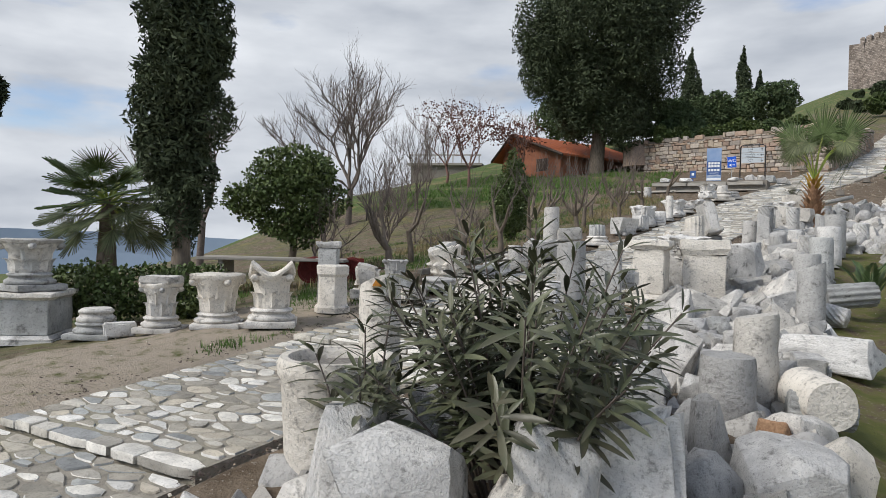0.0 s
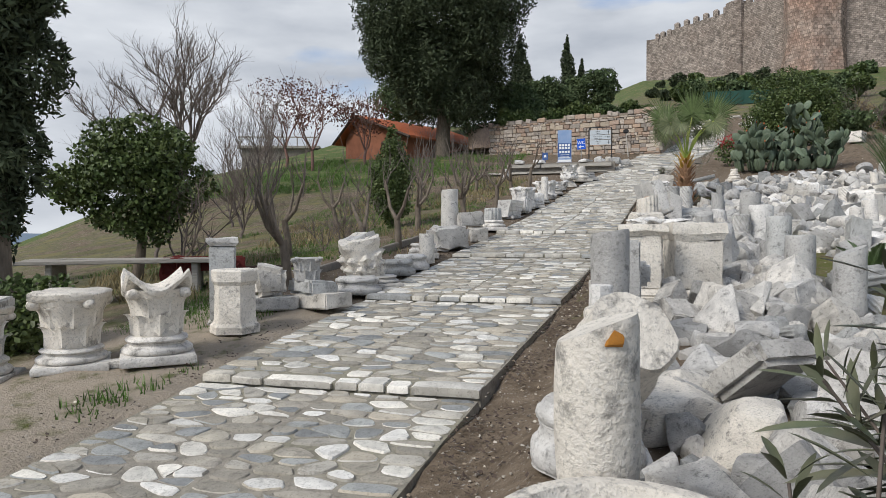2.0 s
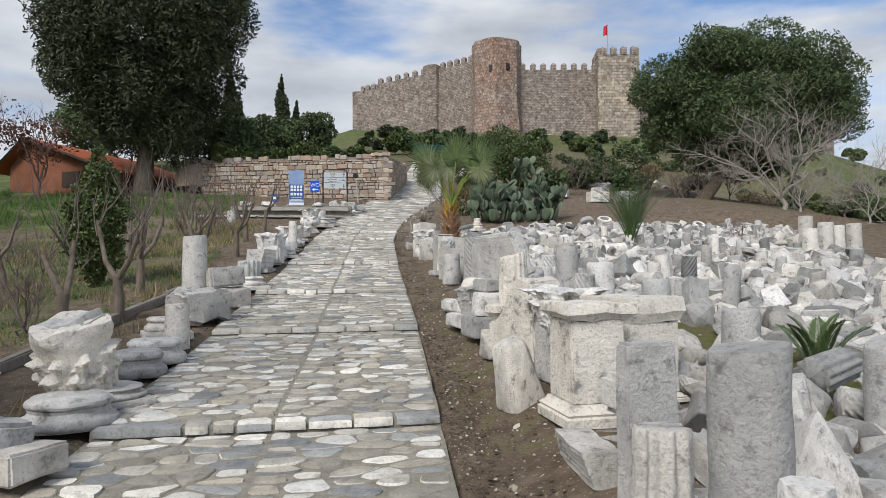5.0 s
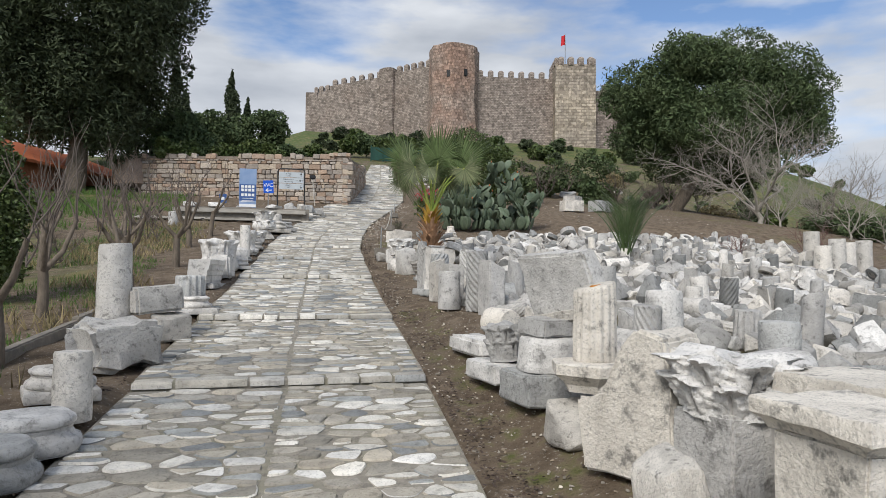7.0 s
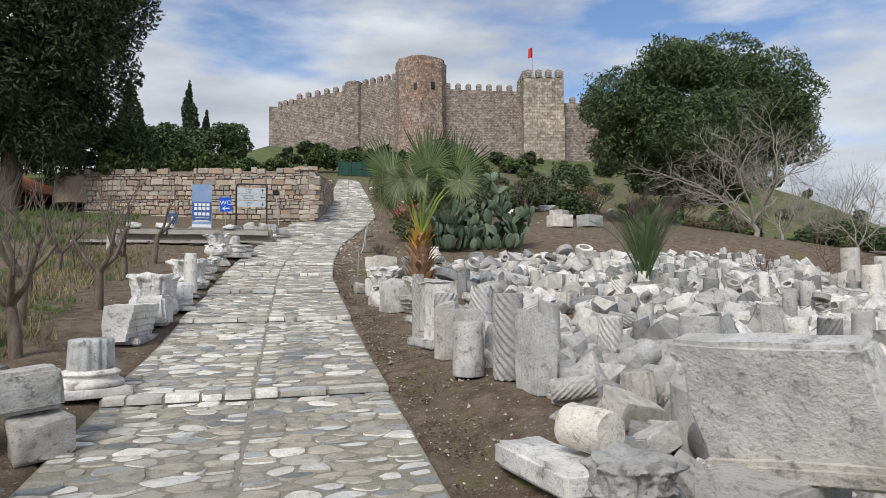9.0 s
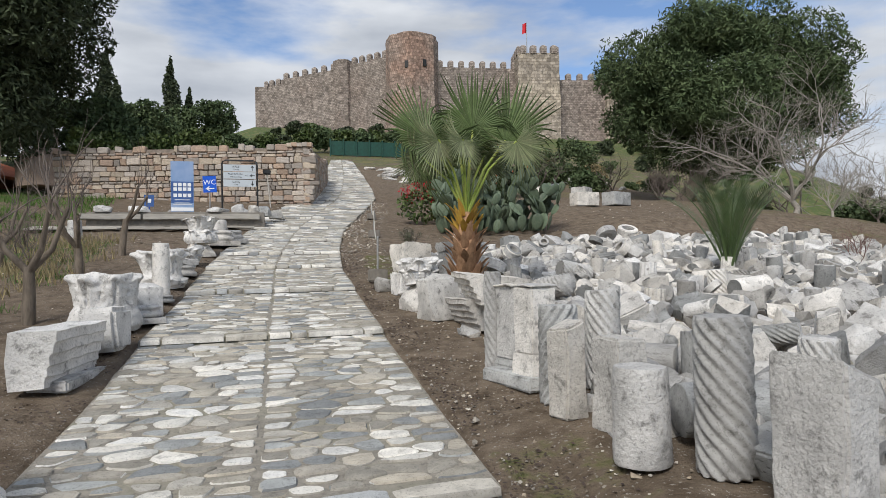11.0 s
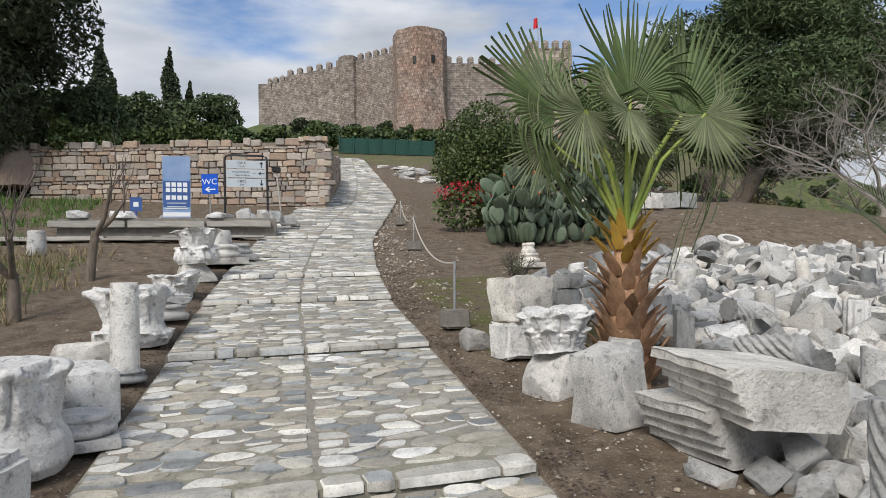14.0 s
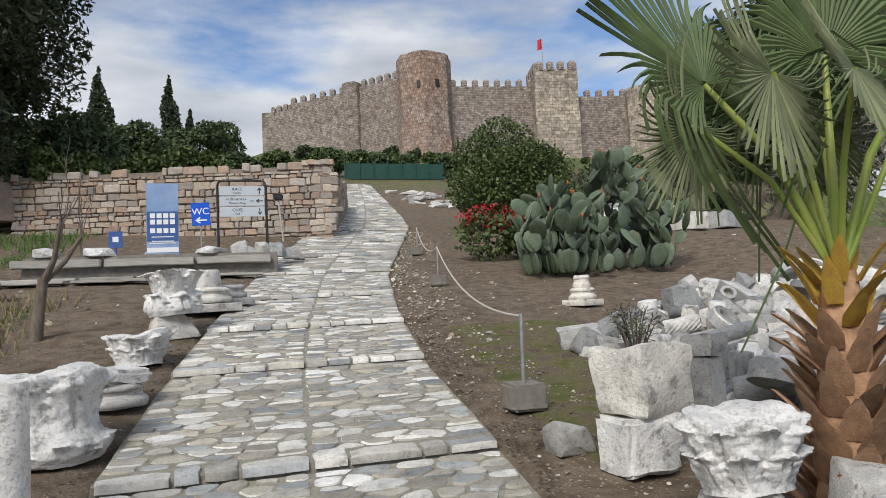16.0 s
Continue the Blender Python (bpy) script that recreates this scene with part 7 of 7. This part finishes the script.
    v, f = tubes([([Vector((0.12, 0, 0)), Vector((0, 0, 1.3))], 0.03, 0.03)], 6)
    part("stick", mesh_from("stick", v, f, M_PLANK, True), e)
    part("lamp_head", mesh_of("lamp_head", box_bm(-0.14, 0.14, -0.1, 0.1, 1.28, 1.46, 0.03), M_BLACK, 40), e)


signs()


def timber_edge():
    """Low platform under the signs: timber beams, a walkway of planks and stones laid on them."""
    rnd = random.Random(12)
    bed = thing("sign_platform", None, "low platform of weathered beams and planks under the signs", "platform", put(-1.2, 31.4, 4.12))
    part("fill", mesh_of("fill", slab_bm(4.6, 1.5, 0.78, bevel=0.02, amp=0.02), M_CONCRETE, 40), bed, m=Matrix.Translation((0, 0.35, -0.5)))
    for x, w in ((-1.7, 1.5), (-0.1, 1.6), (1.45, 1.4)):
        part("beam", mesh_of("beam", slab_bm(w, 0.16, 0.15, bevel=0.015, seed=x), M_PLANK, 40), bed, m=Matrix.Translation((x, -0.48, 0.06)))
    for i in range(9):
        part("plank", mesh_of("plank", slab_bm(rnd.uniform(0.9, 1.3), 0.34, 0.05, bevel=0.008, seed=i), M_PLANK, 40), bed, m=Matrix.Translation((-3.0 + (i // 2) * 1.1, -0.72 - 0.36 * (i % 2), -0.20 - 0.06 * (i % 2))))
    for i, (x, y, sx, sz) in enumerate(((-3.1, 31.1, 0.5, 0.22), (-2.2, 31.1, 0.6, 0.2), (-0.2, 31.2, 0.7, 0.2), (0.35, 31.55, 0.55, 0.34), (0.8, 31.5, 0.4, 0.3), (1.15, 32.2, 0.55, 0.36), (1.5, 32.9, 0.5, 0.36), (0.7, 32.6, 0.6, 0.4), (-1.6, 33.0, 0.4, 0.3), (1.75, 33.5, 0.45, 0.3))):
        boulder("pale stone laid on the sign platform", put(x, y, 4.42 + sz * 0.3, 30 * i, sc=(sx, sx * 0.7, sz)), 700 + i, group="stones on the platform")


timber_edge()


# ---- rope barrier ----
def rope_barrier():
    spots = ((2.36, 21.7), (3.75, 28.5), (4.75, 33.6))
    for x, y in spots:
        e = thing("rope_post", None, "steel rod set in a square concrete foot", "barrier post", put(x, y), "rope barrier")
        part("foot", mesh_of("foot", slab_bm(0.28, 0.28, 0.20, bevel=0.02, amp=0.008), M_CONCRETE, 40), e)
        v, f = tubes([([Vector((0, 0, 0.15)), Vector((0.01, 0, 0.72))], 0.016, 0.016)], 8)
        part("rod", mesh_from("rod", v, f, M_STEEL, True), e)
    pts = []
    for (x0, y0), (x1, y1) in zip(spots, spots[1:]):
        for k in range(13):
            t = k / 12
            z = (land(x0, y0) * (1 - t) + land(x1, y1) * t) + 0.70 - 0.34 * 4 * t * (1 - t) * 0.8
            pts.append(Vector((x0 + (x1 - x0) * t, y0 + (y1 - y0) * t, z)))
    v, f = tubes([(pts, 0.012, 0.012)], 6)
    thing("barrier_rope", mesh_from("barrier_rope", v, f, M_ROPE, True), "pale sagging rope strung between steel rods", "rope")


rope_barrier()
base("small white marble ornament on the earth by the cactus", put(5.2, 25.9, rz=20), 0.20, 0.26, mat=M_CREAM, seed=3)
base("upper part of a small white ornament", put(5.2, 25.9, land(5.2, 25.9) + 0.25, 20), 0.13, 0.2, mat=M_CREAM, seed=6, plinth=False)


# ---- loose stones, leaves and litter on the soil ----
def litter():
    rnd = random.Random(31)
    V, F = [], []
    pack = []
    for i in range(4):
        b = rock_bm(random.Random(800 + i), 7, 0.05, 0.5)
        b.verts.ensure_lookup_table()
        pack.append(([v.co.copy() for v in b.verts], [tuple(v.index for v in f.verts) for f in b.faces]))
        b.free()
    for _ in range(7500):
        y = rnd.uniform(0, 40)
        x = right_edge(y) + rnd.uniform(0.02, 1.0) if rnd.random() < 0.4 else rnd.uniform(-4, 17)
        if left_edge(y) - 0.05 < x < right_edge(y) + 0.02:
            continue
        r = rnd.uniform(0.005, 0.013) * (1.7 if y > 24 else 1)
        if rnd.random() < (0.02 if y < 22 else 0.06):
            r *= 2.4
        m = put(x, y, land(x, y) + r * 0.3, rnd.uniform(0, 360), rnd.uniform(-30, 30), 0, (r * 2.4, r * 1.8, r * 1.3))
        vs, fs = rnd.choice(pack)
        n0 = len(V)
        V += [tuple(m @ v) for v in vs]
        F += [tuple(n0 + a for a in f) for f in fs]
    thing("gravel", mesh_from("gravel", V, F, M_GRAVEL), "scattered pale pebbles and chips on the earth", "gravel", kind="stuff")
    V, F = [], []
    for _ in range(9000):
        y = rnd.uniform(2, 26)
        x = right_edge(y) + abs(rnd.gauss(0, 0.28)) + 0.02 if rnd.random() < 0.65 else left_edge(y) - abs(rnd.gauss(0, 0.4))
        if noise.noise((x * 1.5, y * 1.5, 4)) < -0.05:
            continue
        z = land(x, y) + 0.012
        a, s = rnd.uniform(0, 6.28), rnd.uniform(0.008, 0.022)
        c, d = math.cos(a) * s, math.sin(a) * s
        n0 = len(V)
        V += [(x - c, y - d, z), (x + d * 0.5, y - c * 0.5, z + rnd.uniform(0, 0.012)), (x + c, y + d, z + rnd.uniform(0, 0.012)), (x - d * 0.5, y + c * 0.5, z)]
        F.append((n0, n0 + 1, n0 + 2, n0 + 3))
    thing("leaf_litter", mesh_from("leaf_litter", V, F, M_WOODDARK), "dark fallen leaves and twigs on the earth", "leaf litter", kind="stuff")


litter()


def kerb():
    pts = ((-2.75, 9.6), (-2.5, 11.6), (-2.2, 13.8), (-2.05, 15.6))
    for (x0, y0), (x1, y1) in zip(pts, pts[1:]):
        L = math.hypot(x1 - x0, y1 - y0)
        block("low grey-blue kerb stone edging the planted bed", put((x0 + x1) / 2, (y0 + y1) / 2, land((x0 + x1) / 2, (y0 + y1) / 2) - 0.02, -math.degrees(math.atan2(x1 - x0, y1 - y0)), math.degrees(math.atan(0.11))), 0.10, L, 0.13, M_CONCRETE, seed=x0, group="bed kerb", name="kerb_stone", category="kerb")


kerb()


# ---- faded red cart and plank table among the trees ----
def cart():
    e = thing("wooden_cart", None, "faded red wooden cart with low sides in the grass", "cart", put(-4.3, 9.1, rz=35, sc=0.7))
    part("bed", mesh_of("bed", box_bm(-0.8, 0.8, -0.4, 0.4, 0.36, 0.42, 0.01), M_REDPAINT), e)
    for y in (-0.4, 0.4):
        part("side_board", mesh_of("side_board", box_bm(-0.8, 0.8, y - 0.02, y + 0.02, 0.42, 0.62, 0.008), M_REDPAINT), e)
    wheel = bmesh.new()
    lathe([(0.30, -0.03), (0.33, -0.02), (0.33, 0.02), (0.30, 0.03), (0.27, 0.02), (0.27, -0.02)], 20, bm=wheel)
    for k in range(8):
        a = k * math.pi / 4
        limb(wheel, (0, 0, 0), (math.cos(a) * 0.29, math.sin(a) * 0.29, 0), 0.02, 0.015, 5)
    wheel = mesh_of("wheel", wheel, M_REDPAINT, 40)
    for x in (-0.5, 0.5):
        for y in (-0.48, 0.48):
            part("wheel", wheel, e, m=Matrix.Translation((x, y, 0.32)) @ UPRIGHT)
    part("shaft", mesh_of("shaft", box_bm(0.8, 1.9, -0.03, 0.03, 0.36, 0.42, 0.01), M_WOODDARK), e)
    t = thing("plank_table", None, "long weathered plank table on trestles in the grass", "table", put(-5.0, 8.4, rz=28))
    for i in range(3):
        part("plank", mesh_of("plank", slab_bm(2.6, 0.24, 0.05, bevel=0.01, seed=i), M_PLANK, 40), t, m=Matrix.Translation((0, -0.26 + 0.26 * i, 0.52)))
    for x in (-0.9, 0.9):
        part("trestle", mesh_of("trestle", box_bm(x - 0.04, x + 0.04, -0.3, 0.3, -0.05, 0.53, 0.01), M_PLANK), t)


cart()


# ---- house on the bank ----
def house():
    x0, x1, y0, y1 = -16.6, -11.0, 41.6, 50.0
    g, ev, rg, xr = 5.0, 7.35, 8.8, -15.2
    e = thing("house", None, "low brick-red house with an orange tiled gable roof", "house", Matrix.Translation((xr, y0, 0)) @ Matrix.Rotation(radians(-25), 4, 'Z') @ Matrix.Translation((-xr, -y0, 0)))
    bm = bmesh.new()
    vs = [bm.verts.new(p) for p in ((x0, y0, g), (x1, y0, g), (x1, y0, ev - 0.1), (xr, y0, rg - 0.12), (x0, y0, ev), (x0, y1, g), (x1, y1, g), (x1, y1, ev - 0.1), (xr, y1, rg - 0.12), (x0, y1, ev))]
    for f in ((0, 1, 2, 3, 4), (9, 8, 7, 6, 5), (0, 4, 9, 5), (1, 6, 7, 2), (0, 5, 6, 1)):
        bm.faces.new([vs[i] for i in f])
    part("wall", mesh_of("wall", bm, M_BRICK), e)
    for a, za, b, zb in ((x0 - 0.7, ev - 0.22, xr, rg), (xr, rg, x1 + 0.7, ev - 0.3)):
        bm = bmesh.new()
        k = 26
        rows = []
        for j in range(k + 1):
            y = y0 - 0.5 + (y1 - y0 + 1.0) * j / k
            lift = 0.035 * (j % 2)
            rows.append([bm.verts.new((a, y, za + lift)), bm.verts.new((b, y, zb + lift)), bm.verts.new((b, y, zb - 0.12)), bm.verts.new((a, y, za - 0.12))])
        for p, q in zip(rows, rows[1:]):
            for i in range(4):
                bm.faces.new((p[i], p[(i + 1) % 4], q[(i + 1) % 4], q[i]))
        bm.faces.new(rows[0])
        bm.faces.new(rows[-1])
        part("roof", mesh_of("roof", bm, M_ROOF), e, "orange tiled roof slope")
    for a, za, b, zb in ((x0 - 0.7, ev - 0.3, xr, rg - 0.08), (xr, rg - 0.08, x1 + 0.7, ev - 0.38)):
        bm = bmesh.new()
        limb(bm, (a, y0 - 0.52, za), (b, y0 - 0.52, zb), 0.1, 0.1, 4)
        part("barge_board", mesh_of("barge_board", bm, M_WOODDARK), e)
    w = part("window", mesh_of("window", box_bm(-13.2, -12.1, y0 - 0.03, y0 + 0.05, 6.15, 6.95), M_WOODDARK), e, "dark recessed window")
    e2 = thing("terrace_building", None, "small pale terrace building with a railing far off", "building", put(-26.5, 52.0, rz=20))
    part("wall", mesh_of("wall", box_bm(-3, 3, -2, 2, -2, 1.0), M_CONCRETE), e2)
    part("roof_slab", mesh_of("roof_slab", box_bm(-3.3, 3.3, -2.3, 2.3, 1.0, 1.2), M_PLANK), e2)
    for i in range(9):
        part("rail_post", mesh_of("rail_post", box_bm(-3.1 + i * 0.76, -3.02 + i * 0.76, -2.2, -2.12, 1.2, 1.9), M_PLANK), e2)
    part("rail", mesh_of("rail", box_bm(-3.2, 3.2, -2.2, -2.1, 1.85, 1.95), M_PLANK), e2)


house()


# ---- castle on the hill ----
def castle():
    e = thing("castle", None, "ruined hilltop castle of brown stone and brick with battlements", "castle", put(0, 0, 0))

    def merlon_mesh(w, d, h):
        bm = bmesh.new()
        lathe([(0.5, 0), (0.5, 0.78), (0.42, 0.84), (0.2, 1.0)], 4, square=True, bm=bm)
        for v in bm.verts:
            v.co = Vector((v.co.x * w, v.co.y * d, v.co.z * h))
        wear(bm, 0.06, 1.3, w)
        return mesh_of("merlon", bm, M_CASTLE, 30)

    small, big = merlon_mesh(0.95, 0.7, 1.35), merlon_mesh(1.05, 0.8, 1.5)

    def wall(p, q, top_p, top_q, foot, thick=2.4, teeth=True, mat=M_CASTLE, ragged=0.0):
        p, q = Vector(p), Vector(q)
        d = (q - p).normalized()
        n = Vector((-d.y, d.x))
        L = (q - p).length
        k = max(4, int(L / 1.0))
        bm = bmesh.new()
        cols = []
        for j in range(k + 1):
            t = j / k
            c = p.lerp(q, t)
            z = top_p + (top_q - top_p) * t + ragged * noise.noise((c.x * 0.6, c.y * 0.6, 1))
            col = []
            for i in range(9):
                u = i / 8
                zz = foot + (z - foot) * u
                bulge = 0.25 * noise.noise((c.x * 0.4, c.y * 0.4, zz * 0.4)) + 0.10 * noise.noise((c.x * 1.3, c.y * 1.3, zz * 1.3)) - 0.5 * (1 - u) ** 2
                col.append(bm.verts.new((c.x + n.x * bulge, c.y + n.y * bulge, zz)))
            col.append(bm.verts.new((c.x + n.x * thick, c.y + n.y * thick, z)))
            col.append(bm.verts.new((c.x + n.x * thick, c.y + n.y * thick, foot)))
            cols.append(col)
        m = len(cols[0])
        for a, b in zip(cols, cols[1:]):
            for i in range(m):
                bm.faces.new((a[i], b[i], b[(i + 1) % m], a[(i + 1) % m]))
        bm.faces.new(cols[0])
        bm.faces.new(list(reversed(cols[-1])))
        part("curtain_wall", mesh_of("curtain_wall", bm, mat, 40), e)
        if teeth:
            cnt = max(2, int(L / 1.75))
            ang = math.atan2(d.y, d.x)
            for j in range(cnt):
                t = (j + 0.5) / cnt
                c = p.lerp(q, t) + n * 0.4
                part("merlon", small, e, m=Matrix.Translation((c.x, c.y, top_p + (top_q - top_p) * t - 0.1)) @ Matrix.Rotation(ang, 4, 'Z'))

    def tower(cx, cy, r, top, foot, n, turn, mat, teeth, batter=1.12, name="tower"):
        prof = [(r * batter * 1.05, foot)]
        for i in range(1, 11):
            u = i / 10
            prof.append((r * (1 + (batter - 1) * max(0, 1 - u * 2.2)), foot + (top - foot) * u))
        bm = lathe(prof, n * 3, turn=turn)
        # flatten the sides into n facets
        for v in bm.verts:
            a = math.atan2(v.co.y, v.co.x) - turn
            s = 2 * math.pi / n
            off = (a % s) - s / 2
            k = math.cos(s / 2) / math.cos(off)
            v.co.x, v.co.y = v.co.x * k, v.co.y * k
        wear(bm, 0.22, 0.7, cx)
        t = part(name, mesh_of(name, bm, mat, 35), e, m=Matrix.Translation((cx, cy, 0)))
        for i in range(teeth):
            a = 2 * math.pi * (i + 0.5) / teeth
            part("merlon", big, t, m=Matrix.Translation((math.cos(a) * r * 0.86, math.sin(a) * r * 0.86, top - 0.1)) @ Matrix.Rotation(a + math.pi / 2, 4, 'Z'))
        return t

    A, B, C = (7.6, 141.0), (19.6, 132.6), (27.0, 124.0)
    wall(A, (9.9, 139.4), 38.4, 38.6, 28, teeth=True)
    wall((9.9, 139.4), B, 39.4, 40.2, 28)
    tower(20.6, 132.4, 2.0, 41.3, 27, 8, 0.2, M_CASTLE, 0, 1.05, "turret")
    wall((21.5, 130.9), C, 40.6, 40.4, 26, ragged=0.6)
    t = tower(30.7, 121.6, 4.75, 42.6, 22, 7, -1.85, M_CASTLE_BRICK, 0, 1.16)
    for k, z in ((-2.05, 36.6), (-1.35, 36.9)):
        part("window", mesh_of("window", box_bm(-0.28, 0.28, -0.25, 0.12, 0, 1.15), M_BLACK), t, "dark window opening", m=Matrix.Translation((math.cos(k) * 4.3, math.sin(k) * 4.3, z)) @ Matrix.Rotation(k + math.pi / 2, 4, 'Z'))
    wall((34.4, 120.4), (49.0, 117.4), 37.9, 37.7, 22)
    sq = tower(51.7, 117.0, 5.0, 39.4, 20, 4, math.pi / 4 - 0.25, M_CASTLE_PALE, 0, 1.04, "square_tower")
    for side in range(4):
        for j in range(4):
            a = side * math.pi / 2 - 0.25
            p = Matrix.Rotation(a, 4, 'Z') @ Vector((3.25, -2.6 + 1.75 * j, 39.3))
            part("merlon", big, sq, m=Matrix.Translation(p) @ Matrix.Rotation(a + math.pi / 2, 4, 'Z'))
    wall((54.2, 115.6), (64.0, 113.0), 35.5, 35.4, 18)
    tower(66.0, 112.2, 3.2, 36.2, 16, 8, 0.1, M_CASTLE_PALE, 0, 1.05, "turret")
    wall((68.6, 111.4), (92.0, 112.0), 35.0, 34.0, 10)
    wall((7.6, 141.0), (14, 165), 38.4, 38.6, 26)
    # flag
    v, f = tubes([([Vector((50.6, 117.5, 39)), Vector((50.6, 117.5, 46.2))], 0.08, 0.05)], 6)
    pole = part("flagpole", mesh_from("flagpole", v, f, M_STEEL, True), e)
    V, F = [], []
    for i in range(7):
        for z in (46.0, 45.1, 44.2):
            V.append((50.6 - 0.14 * i + 0.05 * math.sin(z), 117.45 + 0.15 * math.sin(i * 1.3 + z), z - 0.05 * i))
    for i in range(6):
        for j in range(2):
            F.append((i * 3 + j, i * 3 + j + 1, i * 3 + j + 4, i * 3 + j + 3))
    part("flag", mesh_from("flag", V, F, M_FLAG, True), pole, "limp red flag")


castle()


# ---- farther things: green fence, pale pavement heaps, distant hills ----
def far_things():
    rnd = random.Random(44)
    e = thing("mesh_fence", None, "low green mesh fence at the top of the way", "fence", put(0, 0, 0))
    for i in range(8):
        x = 8.6 + i * 1.15
        z = land(x, 69)
        part("post", mesh_of("post", box_bm(x - 0.05, x + 0.05, 68.95, 69.05, z - 0.2, z + 1.5), M_FENCE), e)
    part("mesh_panel", mesh_of("mesh_panel", box_bm(8.6, 16.6, 69.05, 69.07, land(12, 69) + 0.1, land(12, 69) + 1.35), M_FENCE), e)
    for i in range(16):
        x, y = rnd.uniform(17.5, 25.5), rnd.uniform(48, 60)
        r = rnd.uniform(0.3, 0.9)
        boulder("white marble block on the slope terrace", put(x, y, land(x, y) + r * 0.2, rnd.uniform(0, 360), sc=(r * 2.0, r * 1.3, r * 0.8)), 900 + i, group="terrace blocks")
    for i, (x, y, w, h) in enumerate(((12.6, 33.0, 0.9, 0.5), (14.2, 33.4, 1.0, 0.5), (13.4, 34.6, 0.8, 0.6), (11.8, 35.6, 0.9, 0.5))):
        block("white marble block on the bare mound", put(x, y, rz=20 * i), w, 0.6, h, seed=i, group="blocks on the mound")
    for i in range(26):
        x, y = rnd.uniform(8.6, 11.2), rnd.uniform(50, 60)
        boulder("pale flat stone of a ruined pavement", put(x + 1.2, y, land(x + 1.2, y) + 0.06, rnd.uniform(0, 360), sc=(0.9, 0.7, 0.25)), 950 + i % 6, group="ruined pavement")
    for i, (x, y, h) in enumerate(((13.0, 19.0, 0.9), (13.5, 19.2, 0.8), (14.1, 19.3, 0.85), (13.2, 20.0, 1.0), (12.3, 18.7, 0.75))):
        drum("upright column stub beyond the stone field", put(x, y), 0.2, h, seed=20 + i, group="column stubs beyond the field")
    # distant hills over the plain, with distance haze put into their blue-grey colour
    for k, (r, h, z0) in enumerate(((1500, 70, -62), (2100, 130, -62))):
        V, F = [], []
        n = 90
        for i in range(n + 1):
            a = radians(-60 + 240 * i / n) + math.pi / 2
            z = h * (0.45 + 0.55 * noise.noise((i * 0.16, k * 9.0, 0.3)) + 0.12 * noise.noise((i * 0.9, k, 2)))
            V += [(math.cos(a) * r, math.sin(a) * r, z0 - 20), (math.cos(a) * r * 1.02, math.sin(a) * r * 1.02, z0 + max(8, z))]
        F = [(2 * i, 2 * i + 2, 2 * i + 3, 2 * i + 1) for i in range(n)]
        thing("backdrop_hills", mesh_from("backdrop_hills", V, F, M_HILL_HAZE, True), "hills on the far side of the plain, painted in haze blue-grey", "hills", kind="structure")


far_things()


# ---- pieces of the pavement ----
def paver_shape(outline, lift, proud, origin=(0, 0, 0)):
    """One paving stone on the way's slope: a skirt, a worn arris and a slightly domed top."""
    n = len(outline)
    cx, cy = sum(p[0] for p in outline) / n, sum(p[1] for p in outline) / n
    hold = next((s for s in zip(STEPS, STEPS[1:]) if s[0] <= cy < s[1]), (cy - 1, cy + 1))

    def at(x, y, up):
        return (x - origin[0], y - origin[1], tread(x, min(max(y, hold[0]), hold[1] - 0.001)) + up - origin[2])
    V = [at(x, y, -0.05) for x, y in outline] + [at(x, y, lift - 0.007) for x, y in outline]
    V += [at(cx + (x - cx) * 0.93, cy + (y - cy) * 0.91, lift + 0.001 * ((i * 7) % 3)) for i, (x, y) in enumerate(outline)] + [at(cx, cy, lift + proud)]
    F = [(k * n + i, k * n + (i + 1) % n, (k + 1) * n + (i + 1) % n, (k + 1) * n + i) for k in (0, 1) for i in range(n)]
    F += [(2 * n + i, 2 * n + (i + 1) % n, 3 * n) for i in range(n)]
    return V, F


def build_pavers():
    rnd = random.Random(5)
    near = [i for i, (o, _) in enumerate(PAVERS) if 3 < o[0][1] < 23]
    chosen = set(rnd.sample(near, 300))
    verts, faces, lips_v, lips_f = [], [], [], []
    for i, (outline, lip) in enumerate(PAVERS):
        lift = (rnd.uniform(-0.006, 0.010) if lip else rnd.uniform(-0.004, 0.008))
        proud = rnd.uniform(0.001, 0.006)
        if i in chosen:
            x, y = outline[0]
            o = (x, y, tread(x, y))
            V, F = paver_shape(outline, lift, proud, o)
            me = mesh_from("edge_stone" if lip else "stone", V, F, M_NOSING if lip else M_PAVE, smooth=True)
            me.set_sharp_from_angle(angle=radians(40))
            part("edge_stone" if lip else "stone", me, pavement, m=Matrix.Translation(o))
        else:
            V, F = paver_shape(outline, lift, proud)
            vs, fs = (lips_v, lips_f) if lip else (verts, faces)
            k = len(vs)
            vs += V
            fs += [tuple(k + q for q in f) for f in F]
    for name, vs, fs, mat, label in (("paving_stones", verts, faces, M_PAVE_ISLE, "pale and grey paving stones in mortar"), ("edge_stones", lips_v, lips_f, M_NOSING_ISLE, "long pale stones on the lips of the low steps")):
        joined = mesh_from(name, vs, fs, mat, smooth=True)
        joined.set_sharp_from_angle(angle=radians(40))
        part(name, joined, pavement, label)["kind"] = "stuff"


build_pavers()
